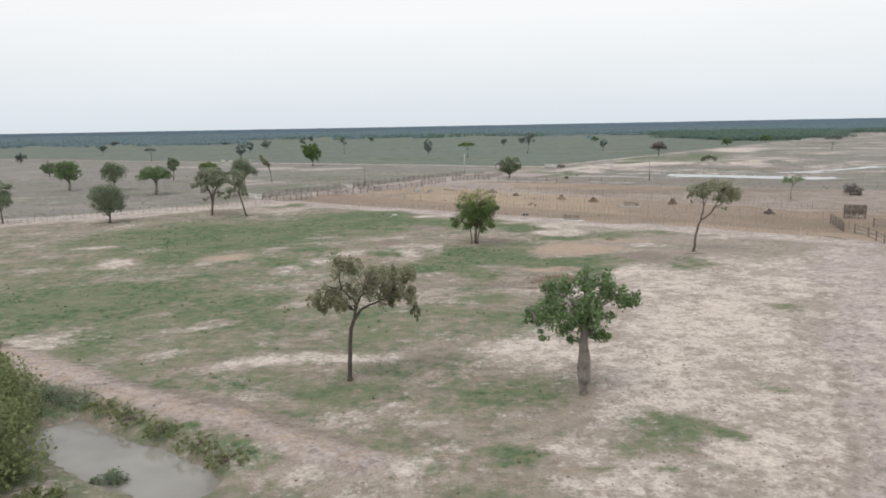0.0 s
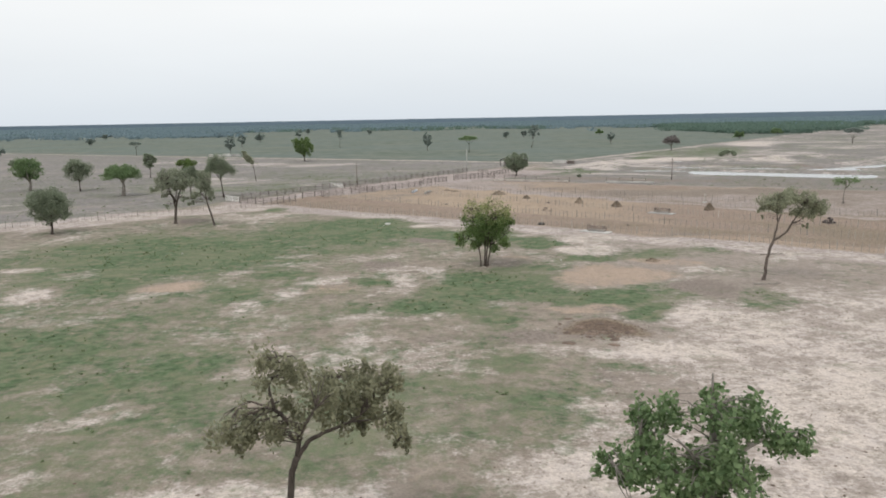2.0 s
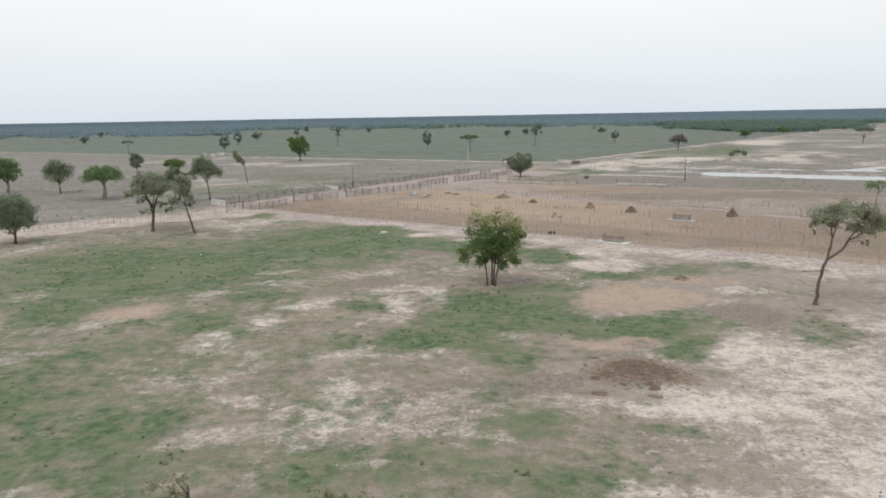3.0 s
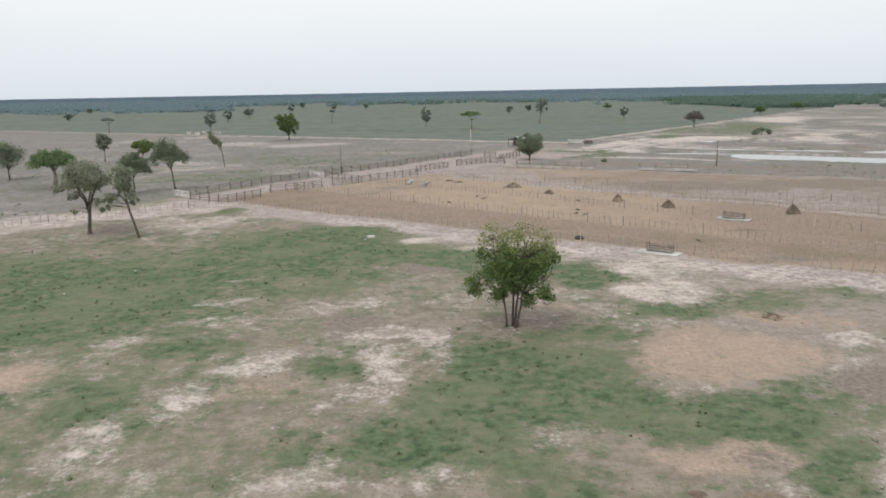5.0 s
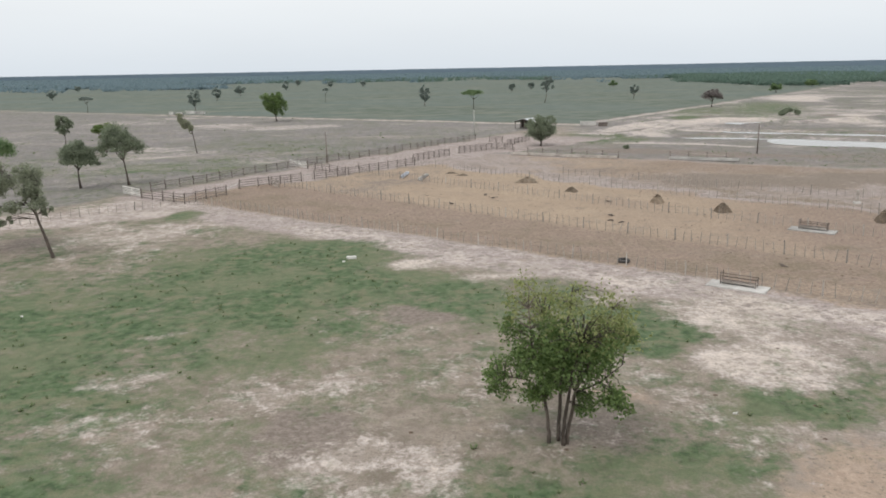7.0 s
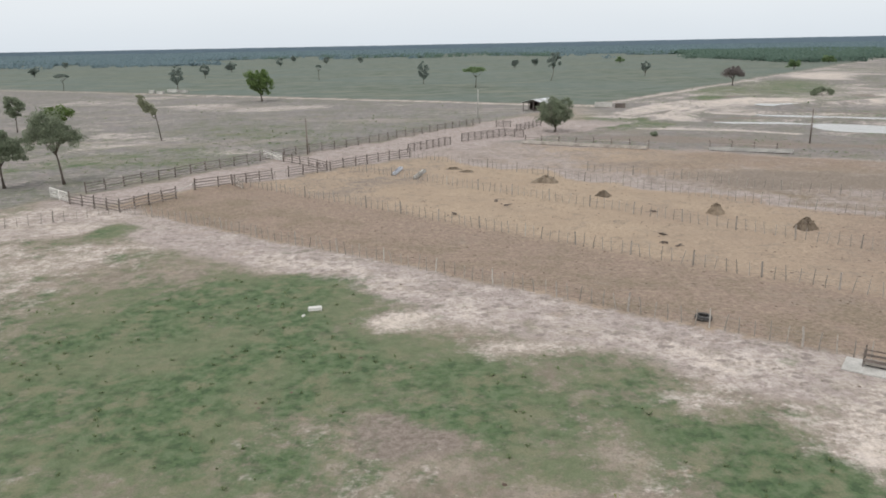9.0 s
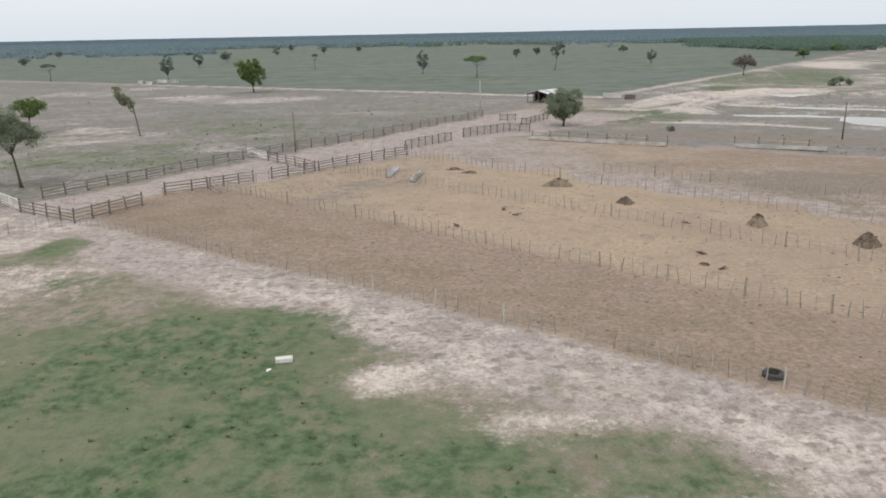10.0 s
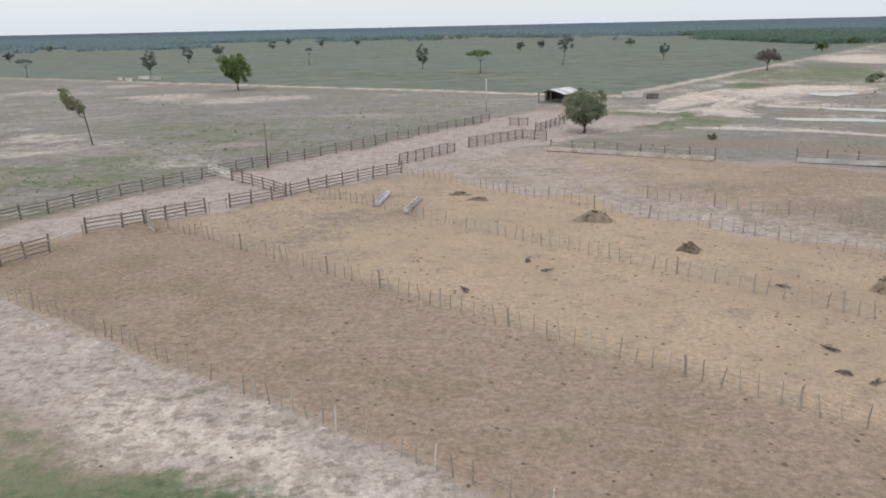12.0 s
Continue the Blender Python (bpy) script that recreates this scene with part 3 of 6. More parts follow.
patch("grass", -1.7, 100.0, 6.1, 3.1, -1, 0.9)
patch("grass", 4.6, 111.0, 7.1, 9.9, 4, 1.0)
patch("grass", 14.0, 140.8, 4.9, 5.4, 8, 0.7)
patch("grass", 18.1, 103.8, 5.8, 2.8, 15, 0.95)
patch("grass", 19.8, 96.7, 3.1, 3.3, 18, 0.95)
patch("grass", 4.8, 93.8, 1.8, 2.8, 5, 0.6)
patch("grass", 13.6, 80.1, 2.5, 1.6, 18, 0.65)
patch("grass", 5.4, 80.3, 3.2, 1.7, 7, 0.6)
patch("grass", 2.4, 74.5, 4.4, 2.0, 4, 0.55)
patch("grass", 8.0, 74.0, 3.4, 1.3, 13, 0.5)
patch("grass", -31.5, 87.9, 3.4, 4.0, -31, 0.6)
patch("grass", -27.1, 81.3, 3.4, 4.1, -31, 0.6)
patch("grass", 34.7, 102.8, 2.6, 2.5, 28, 0.55)
patch("grass", 21.2, 90.9, 3.0, 1.6, 22, 0.4)
patch("grass", 21.8, 125.9, 6.2, 2.7, 14, 0.55)
patch("grass", -12.9, 75.0, 1.9, 1.8, -18, 0.3)
patch("pale", -14.7, 111.5, 2.7, 2.1, -11, 0.8)
patch("pale", -47.8, 119.4, 3.4, 3.9, -30, 0.5)
patch("pale", -3.7, 82.2, 4.1, 3.7, -4, 0.55)
patch("pale", -12.0, 81.1, 2.2, 1.8, -15, 0.45)
patch("pale", -5.6, 75.8, 2.0, 0.6, -7, 0.7)
patch("pale", 23.1, 141.4, 5.7, 3.7, 13, 0.9)
patch("pale", 27.3, 92.6, 6.6, 5.7, 26, 0.85)
patch("pale", 19.8, 84.1, 5.3, 2.8, 23, 0.9)
patch("pale", 23.1, 79.8, 4.2, 4.2, 28, 0.7)
patch("pale", 12.7, 83.7, 2.3, 1.0, 15, 0.8)
patch("pale", 10.4, 72.4, 1.8, 0.7, 17, 0.9)
patch("pale", 2.4, 78.7, 1.6, 1.0, 4, 0.6)
patch("pale", -17.2, 105.4, 1.7, 2.9, -14, 0.7)
patch("pale", -34.7, 107.9, 2.3, 1.9, -26, 0.6)
patch("pale", -23.2, 74.1, 1.9, 0.9, -31, 0.6)
patch("pale", -6.5, 87.9, 3.4, 1.6, -7, 0.45)
patch("pale", -21.2, 123.4, 4.2, 1.9, -13, 0.4)
patch("straw", 21.0, 114.8, 6.4, 5.8, 15, 1.0)
patch("straw", 12.6, 97.9, 3.9, 2.0, 12, 0.85)
patch("straw", -34.1, 111.1, 3.8, 3.5, -24, 1.0)
patch("straw", -13.9, 110.3, 2.4, 2.5, -10, 0.5)
patch("straw", 28.2, 123.8, 3.0, 2.3, 18, 0.7)
patch("brown", 29.7, 106.1, 3.5, 4.9, 23, 1.0)
patch("brown", 13.9, 90.4, 3.2, 3.1, 15, 1.0)
patch("brown", 6.4, 88.3, 4.6, 3.1, 7, 0.65)
patch("brown", 11.8, 77.4, 1.3, 1.2, 16, 0.5)
patch("brown", -0.3, 87.7, 2.5, 2.5, 0, 0.35)
patch("grass", -17.9, 159.4, 12.7, 11.5, -10, 1.0)
patch("grass", -34.1, 129.4, 10.8, 7.8, -26, 0.7)
patch("grass", -36.3, 121.2, 3.6, 4.5, -30, 0.75)
patch("grass", -21.3, 116.1, 4.2, 2.6, -20, 0.65)
patch("grass", -7.7, 112.8, 2.2, 2.5, -8, 0.75)
patch("grass", 6.0, 112.2, 4.9, 4.8, 7, 1.0)
patch("grass", -0.7, 102.4, 3.9, 4.1, -0, 0.95)
patch("grass", 9.3, 105.7, 5.2, 4.3, 12, 0.85)
patch("grass", 18.3, 101.8, 4.1, 1.9, 24, 1.0)
patch("grass", 22.0, 99.0, 1.9, 3.0, 30, 0.8)
patch("grass", -9.1, 101.3, 2.4, 2.4, -12, 0.6)
patch("grass", 4.4, 94.8, 1.8, 1.4, 8, 0.7)
patch("grass", 15.8, 137.8, 3.7, 3.1, 12, 0.9)
patch("grass", 21.1, 124.9, 3.1, 1.9, 18, 0.9)
patch("grass", 31.9, 131.9, 2.8, 1.9, 24, 0.4)
patch("grass", 18.9, 96.1, 1.8, 1.7, 28, 0.6)
patch("grass", -2.2, 146.9, 5.5, 3.7, -1, 0.8)
patch("grass", -25.0, 138.1, 6.3, 5.3, -17, 0.45)
patch("pale", -13.3, 114.6, 2.6, 2.4, -13, 0.65)
patch("pale", -16.0, 111.5, 2.3, 2.2, -17, 0.5)
patch("pale", 22.6, 133.4, 4.1, 4.7, 17, 1.0)
patch("pale", 32.6, 117.4, 3.2, 3.2, 30, 0.7)
patch("pale", -26.3, 118.4, 2.9, 1.3, -24, 0.6)
patch("pale", -1.8, 96.2, 3.4, 2.5, -2, 0.4)
patch("pale", -10.0, 96.2, 2.8, 1.9, -15, 0.35)
patch("pale", -21.8, 131.1, 4.6, 1.3, -17, 0.5)
patch("straw", 19.0, 113.0, 5.1, 5.5, 20, 1.0)
patch("straw", 25.4, 114.7, 4.1, 4.6, 25, 1.0)
patch("straw", 12.0, 98.3, 3.0, 2.1, 18, 0.85)
patch("straw", 16.3, 99.4, 2.8, 1.7, 23, 0.8)
patch("straw", -32.0, 111.7, 3.0, 2.7, -31, 0.9)
patch("straw", -13.1, 108.4, 2.6, 1.7, -14, 0.5)
patch("straw", 32.5, 121.8, 4.4, 1.8, 28, 0.45)
patch("brown", 28.6, 107.8, 1.9, 3.5, 31, 0.85)
patch("brown", -8.9, 122.9, 3.6, 2.9, -8, 0.75)
patch("brown", 7.9, 123.6, 5.1, 2.4, 8, 0.4)
patch("grass", -17.1, 152.9, 9.0, 12.3, -14, 1.0)
patch("grass", -0.5, 147.0, 5.3, 4.5, 0, 0.85)
patch("grass", -14.9, 135.9, 8.0, 3.4, -16, 0.6)
patch("grass", -33.7, 146.6, 4.4, 6.8, -29, 0.5)
patch("grass", 14.3, 135.4, 3.5, 4.0, 17, 0.95)
patch("grass", 18.5, 125.1, 3.1, 1.6, 27, 0.85)
patch("grass", 20.7, 122.8, 1.5, 1.2, 31, 0.75)
patch("grass", 12.2, 119.8, 1.6, 1.0, 22, 0.7)
patch("grass", -21.6, 124.6, 2.9, 2.7, -29, 0.6)
patch("grass", -37.2, 189.0, 2.5, 3.5, -20, 1.0)
patch("grass", -25.6, 134.5, 4.7, 3.0, -28, 0.45)
patch("pale", 21.4, 131.5, 4.8, 4.0, 27, 1.0)
patch("pale", -39.4, 176.8, 8.0, 6.3, -23, 0.6)
patch("pale", -5.1, 121.4, 3.5, 2.5, -7, 0.45)
patch("pale", -1.3, 120.2, 1.7, 2.1, -1, 0.65)
patch("pale", -24.7, 131.7, 1.9, 0.8, -28, 0.5)
patch("pale", -22.8, 140.2, 2.6, 0.8, -23, 0.6)
patch("brown", -3.2, 142.5, 3.1, 2.6, -3, 0.75)
patch("brown", -8.0, 125.6, 2.9, 2.6, -11, 0.75)
patch("brown", -50.6, 171.8, 4.2, 6.6, -31, 0.8)
patch("straw", 10.0, 127.7, 2.7, 1.5, 15, 0.4)
patch("grass", -19.6, 156.4, 10.7, 9.3, -22, 0.75)
patch("grass", -10.0, 159.1, 4.3, 4.8, -10, 0.85)
patch("grass", -15.4, 167.0, 5.7, 3.3, -14, 0.9)
patch("grass", -0.3, 150.5, 4.0, 3.0, 1, 0.95)
patch("grass", -8.0, 146.9, 4.8, 2.5, -11, 0.7)
patch("grass", 3.6, 145.1, 4.3, 3.5, 7, 0.8)
patch("grass", 9.9, 146.1, 3.6, 2.2, 16, 0.75)
patch("grass", 4.9, 140.1, 4.5, 1.8, 10, 0.65)
patch("grass", 12.3, 143.0, 2.0, 1.3, 21, 0.6)
patch("grass", -37.7, 189.7, 3.0, 3.5, -25, 1.0)
patch("grass", -32.9, 177.1, 2.2, 1.7, -25, 0.6)
patch("grass", -19.4, 140.5, 3.9, 2.2, -31, 0.6)
patch("grass", -10.7, 140.2, 3.3, 2.0, -18, 0.7)
patch("brown", -3.9, 143.2, 2.2, 2.7, -5, 0.8)
patch("straw", 10.9, 139.3, 1.0, 0.7, 21, 0.4)
patch("pale", -37.9, 176.5, 6.1, 5.4, -29, 0.5)
patch("pale", -36.9, 167.9, 1.5, 1.7, -32, 0.6)
patch("pale", -16.3, 173.4, 4.7, 2.5, -14, 0.6)
patch("pale", -3.5, 160.9, 4.4, 2.6, -3, 0.85)
patch("pale", 5.3, 154.2, 4.1, 2.1, 8, 0.75)
patch("pale", 14.0, 147.1, 4.1, 1.6, 21, 0.6)
patch("pale", 18.5, 143.2, 2.9, 1.8, 30, 0.55)
patch("pale", -67.5, 275.0, 15.0, 12.3, -26, .25)
patch("pale", -82.9, 370.6, 11.9, 17.0, -19, .25)
patch("pale", -52.2, 363.6, 13.2, 11.6, -13, .25)
patch("pale", -126.1, 400.4, 15.4, 16.9, -25, .25)
patch("pale", -79.7, 286.7, 6.6, 9.3, -28, .6)
patch("grass", -53.8, 251.8, 14.5, 14.6, -25, .15)
patch("pale", 67.0, 334.0, 8.6, 15.0, 19, .9)
patch("pale", 87.2, 351.6, 12.5, 18.2, 22, .9)
patch("pale", 103.8, 356.7, 14.4, 15.7, 26, 1)
patch("pale", 210.0, 524.9, 19.6, 49.9, 29, 1)
patch("pale", 61.0, 306.0, 8.6, 8.9, 20, .7)
patch("grass", 45.2, 294.3, 11.4, 15.0, 16, .5)
patch("grass", 151.2, 433.1, 20.9, 63.0, 27, .5)
patch("grass", 113.7, 420.8, 16.4, 37.8, 22, .45)
patch("brown", 46.9, 262.8, 18.3, 5.6, 21, .5)
patch("brown", 60.5, 249.5, 7.0, 1.6, 30, 1)
patch("brown", 62.0, 252.9, 13.2, 5.3, 23, .6)

patch("grass", -64.9, 241, 3.2, 1.3, -25, 1)
patch("grass", -66, 247, 11, 6, -25, .35)
patch("grass", -71, 236.5, 7, 4, -25, .3)
patch("pale", 62, 331, 5, 30, 35, 0.8)
patch("pale", 70, 318, 4, 22, 35, 0.7)

patch("grass", 11.9, 101.6, 4.0, 3.9, 17, 0.6)
patch("grass", 2.9, 107.0, 3.8, 5.7, 4, 0.7)
patch("grass", 11.4, 119.5, 5.6, 3.0, 12, 0.6)
patch("grass", 11.8, 112.9, 2.5, 4.8, 13, 0.7)
patch("grass", 37.7, 130.2, 4.8, 3.6, 29, 0.5)
patch("grass", 25.2, 132.0, 6.6, 2.2, 20, 0.45)
patch("grass", 20.1, 98.4, 2.8, 4.4, 29, 0.6)
patch("grass", 2.2, 97.8, 3.4, 2.5, 4, 0.6)
patch("grass", -25.5, 156.8, 11.5, 11.6, -15, 0.5)
patch("grass", -31.9, 117.6, 2.8, 3.1, -29, 0.5)
patch("straw", 20.6, 117.6, 5.4, 3.6, 20, 0.6)
patch("straw", 22.1, 112.4, 3.7, 3.7, 24, 0.7)
patch("pale", -18.1, 114.3, 1.8, 1.5, -18, 0.5)
patch("pale", 142.8, 345.1, 12.8, 18.3, 28, 0.9)
patch("brown", 156.9, 371.7, 15.0, 9.2, 28, 0.8)
patch("grass", 4.7, 52.1, 6.2, 4.1, 5, 0.4)
patch("grass", 12.1, 42.4, 4.4, 2.2, 16, 0.35)
patch("grass", -6.2, 52.6, 5.1, 2.7, -7, 0.45)
patch("pale", -72.8, 273.6, 9.7, 9.3, -29, 0.25)
patch("pale", -50.7, 364.7, 14.5, 5.0, -13, 0.55)
patch("pale", -94.3, 378.0, 9.9, 5.0, -22, 0.5)
patch("grass", -46.2, 243.8, 13.9, 11.4, -24, 0.2)
patch("grass", 39.5, 303.9, 7.1, 8.5, 14, 0.6)
patch("grass", 95.2, 375.0, 7.3, 13.5, 22, 0.8)
patch("pale", 106, 356, 15, 7, 12, 1)
patch("grass", 28.2, 128.3, 6.0, 5.3, 16, 0.45)
patch("grass", 24.1, 105.1, 4.2, 5.4, 18, 0.45)
patch("grass", 33.6, 100.5, 3.9, 4.1, 26, 0.35)
patch("grass", 30.5, 127.6, 3.6, 2.9, 25, 0.4)
patch("grass", 31.8, 103.2, 7.1, 4.1, 17, 0.4)
patch("pale", -22.8, 38.1, 1.6, 1.2, -31, 0.5)
patch("pale", -4.8, 38.6, 3.8, 1.7, -7, 0.5)
patch("pale", -13.8, 60.3, 5.3, 1.8, -13, 0.8)
patch("pale", -6.1, 60.5, 2.9, 1.6, -6, 0.7)
patch("pale", -38.5, 67.9, 2.8, 2.7, -30, 0.6)
patch("grass", -23.4, 49.4, 2.4, 1.6, -25, 0.7)
patch("grass", -17.9, 45.3, 2.2, 1.6, -22, 0.6)
patch("grass", -13.6, 41.8, 1.7, 1.1, -18, 0.55)
patch("grass", -29.1, 53.7, 2.2, 1.7, -29, 0.7)
patch("pale", -5.1, 115.3, 1.2, 3.9, -6, 0.9)
patch("pale", -3.9, 112.0, 1.4, 1.1, -5, 0.6)
patch("pale", -7.7, 109.5, 1.2, 1.7, -11, 0.5)
patch("pale", -8.5, 106.8, 0.8, 1.2, -13, 0.7)
patch("pale", -0.6, 114.4, 0.9, 4.7, 0, 0.5)
patch("pale", -4.6, 107.9, 1.3, 1.0, -6, 0.4)
patch("pale", -13.0, 116.1, 1.1, 2.1, -16, 0.45)
patch("grass", -4.6, 111.0, 0.8, 0.7, -6, 0.5)
patch("grass", -2.8, 114.4, 1.4, 2.0, -3, 0.35)
patch("grass", -2.1, 107.6, 1.7, 1.6, -2, 0.6)
patch("brown", -8.7, 123.8, 3.1, 2.9, -9, 0.5)
patch("pale", -71.8, 265.9, 6.9, 4.5, -29, 0.55)
patch("pale", -73.7, 284.3, 6.0, 4.7, -27, 0.45)
patch("pale", -83.3, 282.5, 5.4, 4.7, -30, 0.45)
patch("pale", -71.5, 290.6, 3.8, 4.0, -25, 0.3)
patch("pale", -85.3, 378.4, 14.0, 11.8, -19, 0.55)
patch("pale", -57.5, 360.6, 18.1, 11.9, -14, 0.5)
patch("pale", -140.1, 404.3, 11.7, 12.2, -28, 0.4)
patch("pale", -119.7, 428.1, 11.3, 13.9, -22, 0.45)
patch("pale", -45.0, 365.4, 7.3, 8.1, -11, 0.4)
patch("pale", -41.8, 256.5, 7.6, 7.2, -19, 0.3)
patch("pale", -91.1, 298.9, 5.4, 4.6, -29, 0.35)
patch("grass", -45.6, 289.4, 15.8, 19.1, -17, 0.15)
patch("grass", -60.2, 244.8, 6.1, 11.7, -29, 0.2)
patch("grass", 1.3, 73.0, 7.3, 7.2, 1, 0.25)
patch("grass", 6.4, 69.7, 5.0, 5.8, 7, 0.3)
patch("grass", -4.6, 76.7, 3.1, 7.2, -4, 0.25)
patch("grass", 1.9, 53.2, 2.0, 1.1, 3, 0.3)
patch("grass", 5.3, 51.3, 1.9, 1.0, 8, 0.5)
patch("grass", 7.8, 151.2, 5.2, 2.9, 12, 0.5)
patch("grass", 12.6, 144.6, 3.6, 2.6, 21, 0.5)
patch("brown", -3.6, 143.1, 2.3, 2.0, -5, 0.35)
patch("grass", -37.4, 188.4, 2.9, 4.0, -25, 0.5)
patch("pale", 159.9, 372.6, 8.2, 10.7, 29, 1.0)
patch("brown", 29.7, 106.1, 4.6, 3.5, 23, 0.7)
patch("grass", 5.8, 78.0, 5.1, 3.5, 8, 0.3)
patch("grass", 15.2, 79.7, 2.1, 1.9, 20, 0.4)
patch("brown", 20.4, 74.6, 3.4, 2.1, 29, 0.35)
patch("grass", 9.9, 74.3, 3.7, 1.7, 15, 0.35)
patch("brown", 16.4, 98.6, 2.2, 2.1, 24, 0.3)

BARE_LINES = ((54, 300, 75, 336, 1.2),
              (75, 336, 92, 359, 1.2),
              (57, 302, 74, 326, 1.2),
              (74, 326, 85, 339, 1.2),
              (94, 390, 109, 408, 2.0),
              (109, 408, 127, 429, 2.0),
              (155, 468, 132, 410, 1.5),
              (132, 410, 134, 401, 1.5),
              (43, 313, 51, 307, 1.8),
              (51, 307, 64, 298, 1.8),
              (51, 322, 72, 354, 3.0),
              (72, 354, 79, 356, 3.0),
              (90, 350, 108, 372, 3.0),
              (108, 372, 120, 366, 3.0),
              (75, 317, 85, 313, 2.2),
              (85, 313, 97, 307, 2.2),
              (47, 283, 63, 277, 2.2),
              (63, 277, 75, 268, 2.2),
              (201, 530, 197, 482, 8.0))


# dark lines along the basins' edges, banks and road edge, and ruts between them
DARK_LINES = ((-20.8, 53.3, -5.2, 42.4, 0.5), (67, 305.5, 92, 294.5, 1.0), (92, 294.5, 132, 266, 1.1), (90, 305.8, 121, 287.2, 2.0), (121, 287.2, 140, 276, 2.0), (86, 321, 148, 286, 1.0), (58, 256, 84, 245, 2.2),
             (52, 302, 78, 342, 0.7), (57.5, 301, 74, 328, 0.6), (47, 312, 77, 360, 0.8), (66, 301, 80, 286, 0.8), (88, 366, 108, 384, 2.0))


def cover(x, y):
    """Grass, pale soil, straw and damp earth at each place, 0 to 1."""
    wx = x + 2.2 * value_noise(x, y, 6, 21) + 0.9 * value_noise(x, y, 2.3, 22)
    wy = y + 3.2 * value_noise(x, y, 7, 23) + 1.2 * value_noise(x, y, 2.3, 24)
    out = {"grass": np.full_like(x, 0.2), "pale": np.full_like(x, 0.30), "straw": np.full_like(x, 0.0), "brown": np.full_like(x, 0.05)}
    big = value_noise(x, y, 30, 25)
    out["grass"] += 0.12 * big + 0.14 * (1 - step(wx - 0.12 * (wy - 60), 2, 16)) * (1 - step(wy + 0.74 * wx, 150, 162)) * (1 - step(wy - 0.3 * wx, 150, 166))
    # trodden, nearly bare ground to the right of the pasture
    bare = step(wx - 0.12 * (wy - 60), 4, 20) * (1 - step(wy + 0.74 * wx, 165, 172))
    out["grass"] -= 0.32 * bare * (1 - 0.6 * step(wy, 95, 112))
    blotch = value_noise(1.3 * x, 0.8 * y, 5.5, 26) + 0.6 * value_noise(1.3 * x, 0.8 * y, 2.6, 27)
    out["pale"] += 0.2 * blotch
    out["brown"] += 0.12 * np.clip(-blotch, 0, 1)
    out["pale"] += 0.32 * bare * (1 - 1.15 * step(wy, 95, 115))
    # left pasture greener
    out["grass"] += 0.14 * (1 - step(wx, -30, 0)) * (1 - step(wy - 0.73 * wx, 215, 225))
    # the lane, the tracks and the strip along the front fence
    front = 0.25 * wy + 0.75 * y - (171 - 0.74 * (0.25 * wx + 0.75 * x))
    strip = step(front, -12, -9) * (1 - step(front, -1.0, 0.5)) * step(wx, -42, -34) * (1 - step(wx, 60, 90))
    pens = step(front, -0.6, 0.6) * (1 - step(wx + 0.99 * wy, 235, 238)) * (1 - step(wy - wx, 247, 250))
    lane = step(wy - wx, 249, 251) * (1 - step(wy - 1.43 * wx, 285, 287)) * step(wx + wy, 150, 158) * (1 - step(wx + wy, 330, 350))
    far_pen = step(wx + 0.99 * wy, 233, 235) * (1 - step(wx * 0.55 + wy, 266, 274)) * (1 - step(wy - wx, 255, 258))
    outer = step(wx * 0.55 + wy, 266, 274) * (1 - step(wy - wx, 262, 270) * (1 - step(wx, 36, 48)))
    plain = np.where(x < 52, step(wy - (376 - 0.60 * wx), -4, 4), step(wy - (359 + (wx - 52) * 1.31), -3, 3))
    sx, sy = 0.8 * x + 0.2 * wx, 0.8 * y + 0.2 * wy
    track = 1 - step(np.where(x < 52, abs(sy - (378 - 0.60 * sx)), 0.62 * abs(sy - (355 + (sx - 52) * 1.31))), np.where(x < 52, 3.2, 1.8), np.where(x < 52, 5.2, 3.4))
    field = step(wy - 0.73 * wx, 228, 232) * (1 - lane) * (1 - plain) * (1 - step(wx - 0.699 * wy, -205, -198))
    left_road = 1 - step(along(wx, wy, -130, 136, -46, 197), 6.0, 9.5)
    dirt_road = 1 - step(along(0.3 * wx + 0.7 * x, 0.3 * wy + 0.7 * y, -60, 76.3, -5, 39.2), 1.2, 1.9)
    road = along(0.15 * wx + 0.85 * x, 0.15 * wy + 0.85 * y, -60, 76.3, -5, 39.2)
    upper = step(0.55 * (x + 60) + 0.835 * (y - 76.3), -0.2, 0.2)
    verge = upper * step(road, 1.3, 1.6) * (1 - step(road, 1.8, 2.4)) * (1 - step(wx, -12, -6))
    ruts = 0.8 * (1 - step(abs(road - 0.75), 0.15, 0.45))
    tx, ty = 0.88 * x + 0.12 * wx, 0.88 * y + 0.12 * wy
    wheel = np.minimum(along(tx, ty, 15, 20, 30, 52), along(tx, ty, 30, 52, 56, 110))
    wheels = 1 - step(abs(wheel - 0.85), 0.12, 0.5)
    haul = step(np.where(y < 52, wx - (15 + (wy - 20) * 0.469), wx - (30 + (wy - 52) * 0.448)), -1.5, 0.5) * (1 - step(wy + 0.74 * wx, 150, 160))

    def lay(w, grass, pale, straw, brown):
        for k, q in (("grass", grass), ("pale", pale), ("straw", straw), ("brown", brown)):
            out[k][:] = out[k] * (1 - w) + q * w

    depth = wx + 0.99 * wy - 235
    yard = 1 - step(0.82 * (x + 29) + 0.93 * (y - 218.6) + 0.8 * value_noise(x, y, 3, 52), -3.0, 1.5)
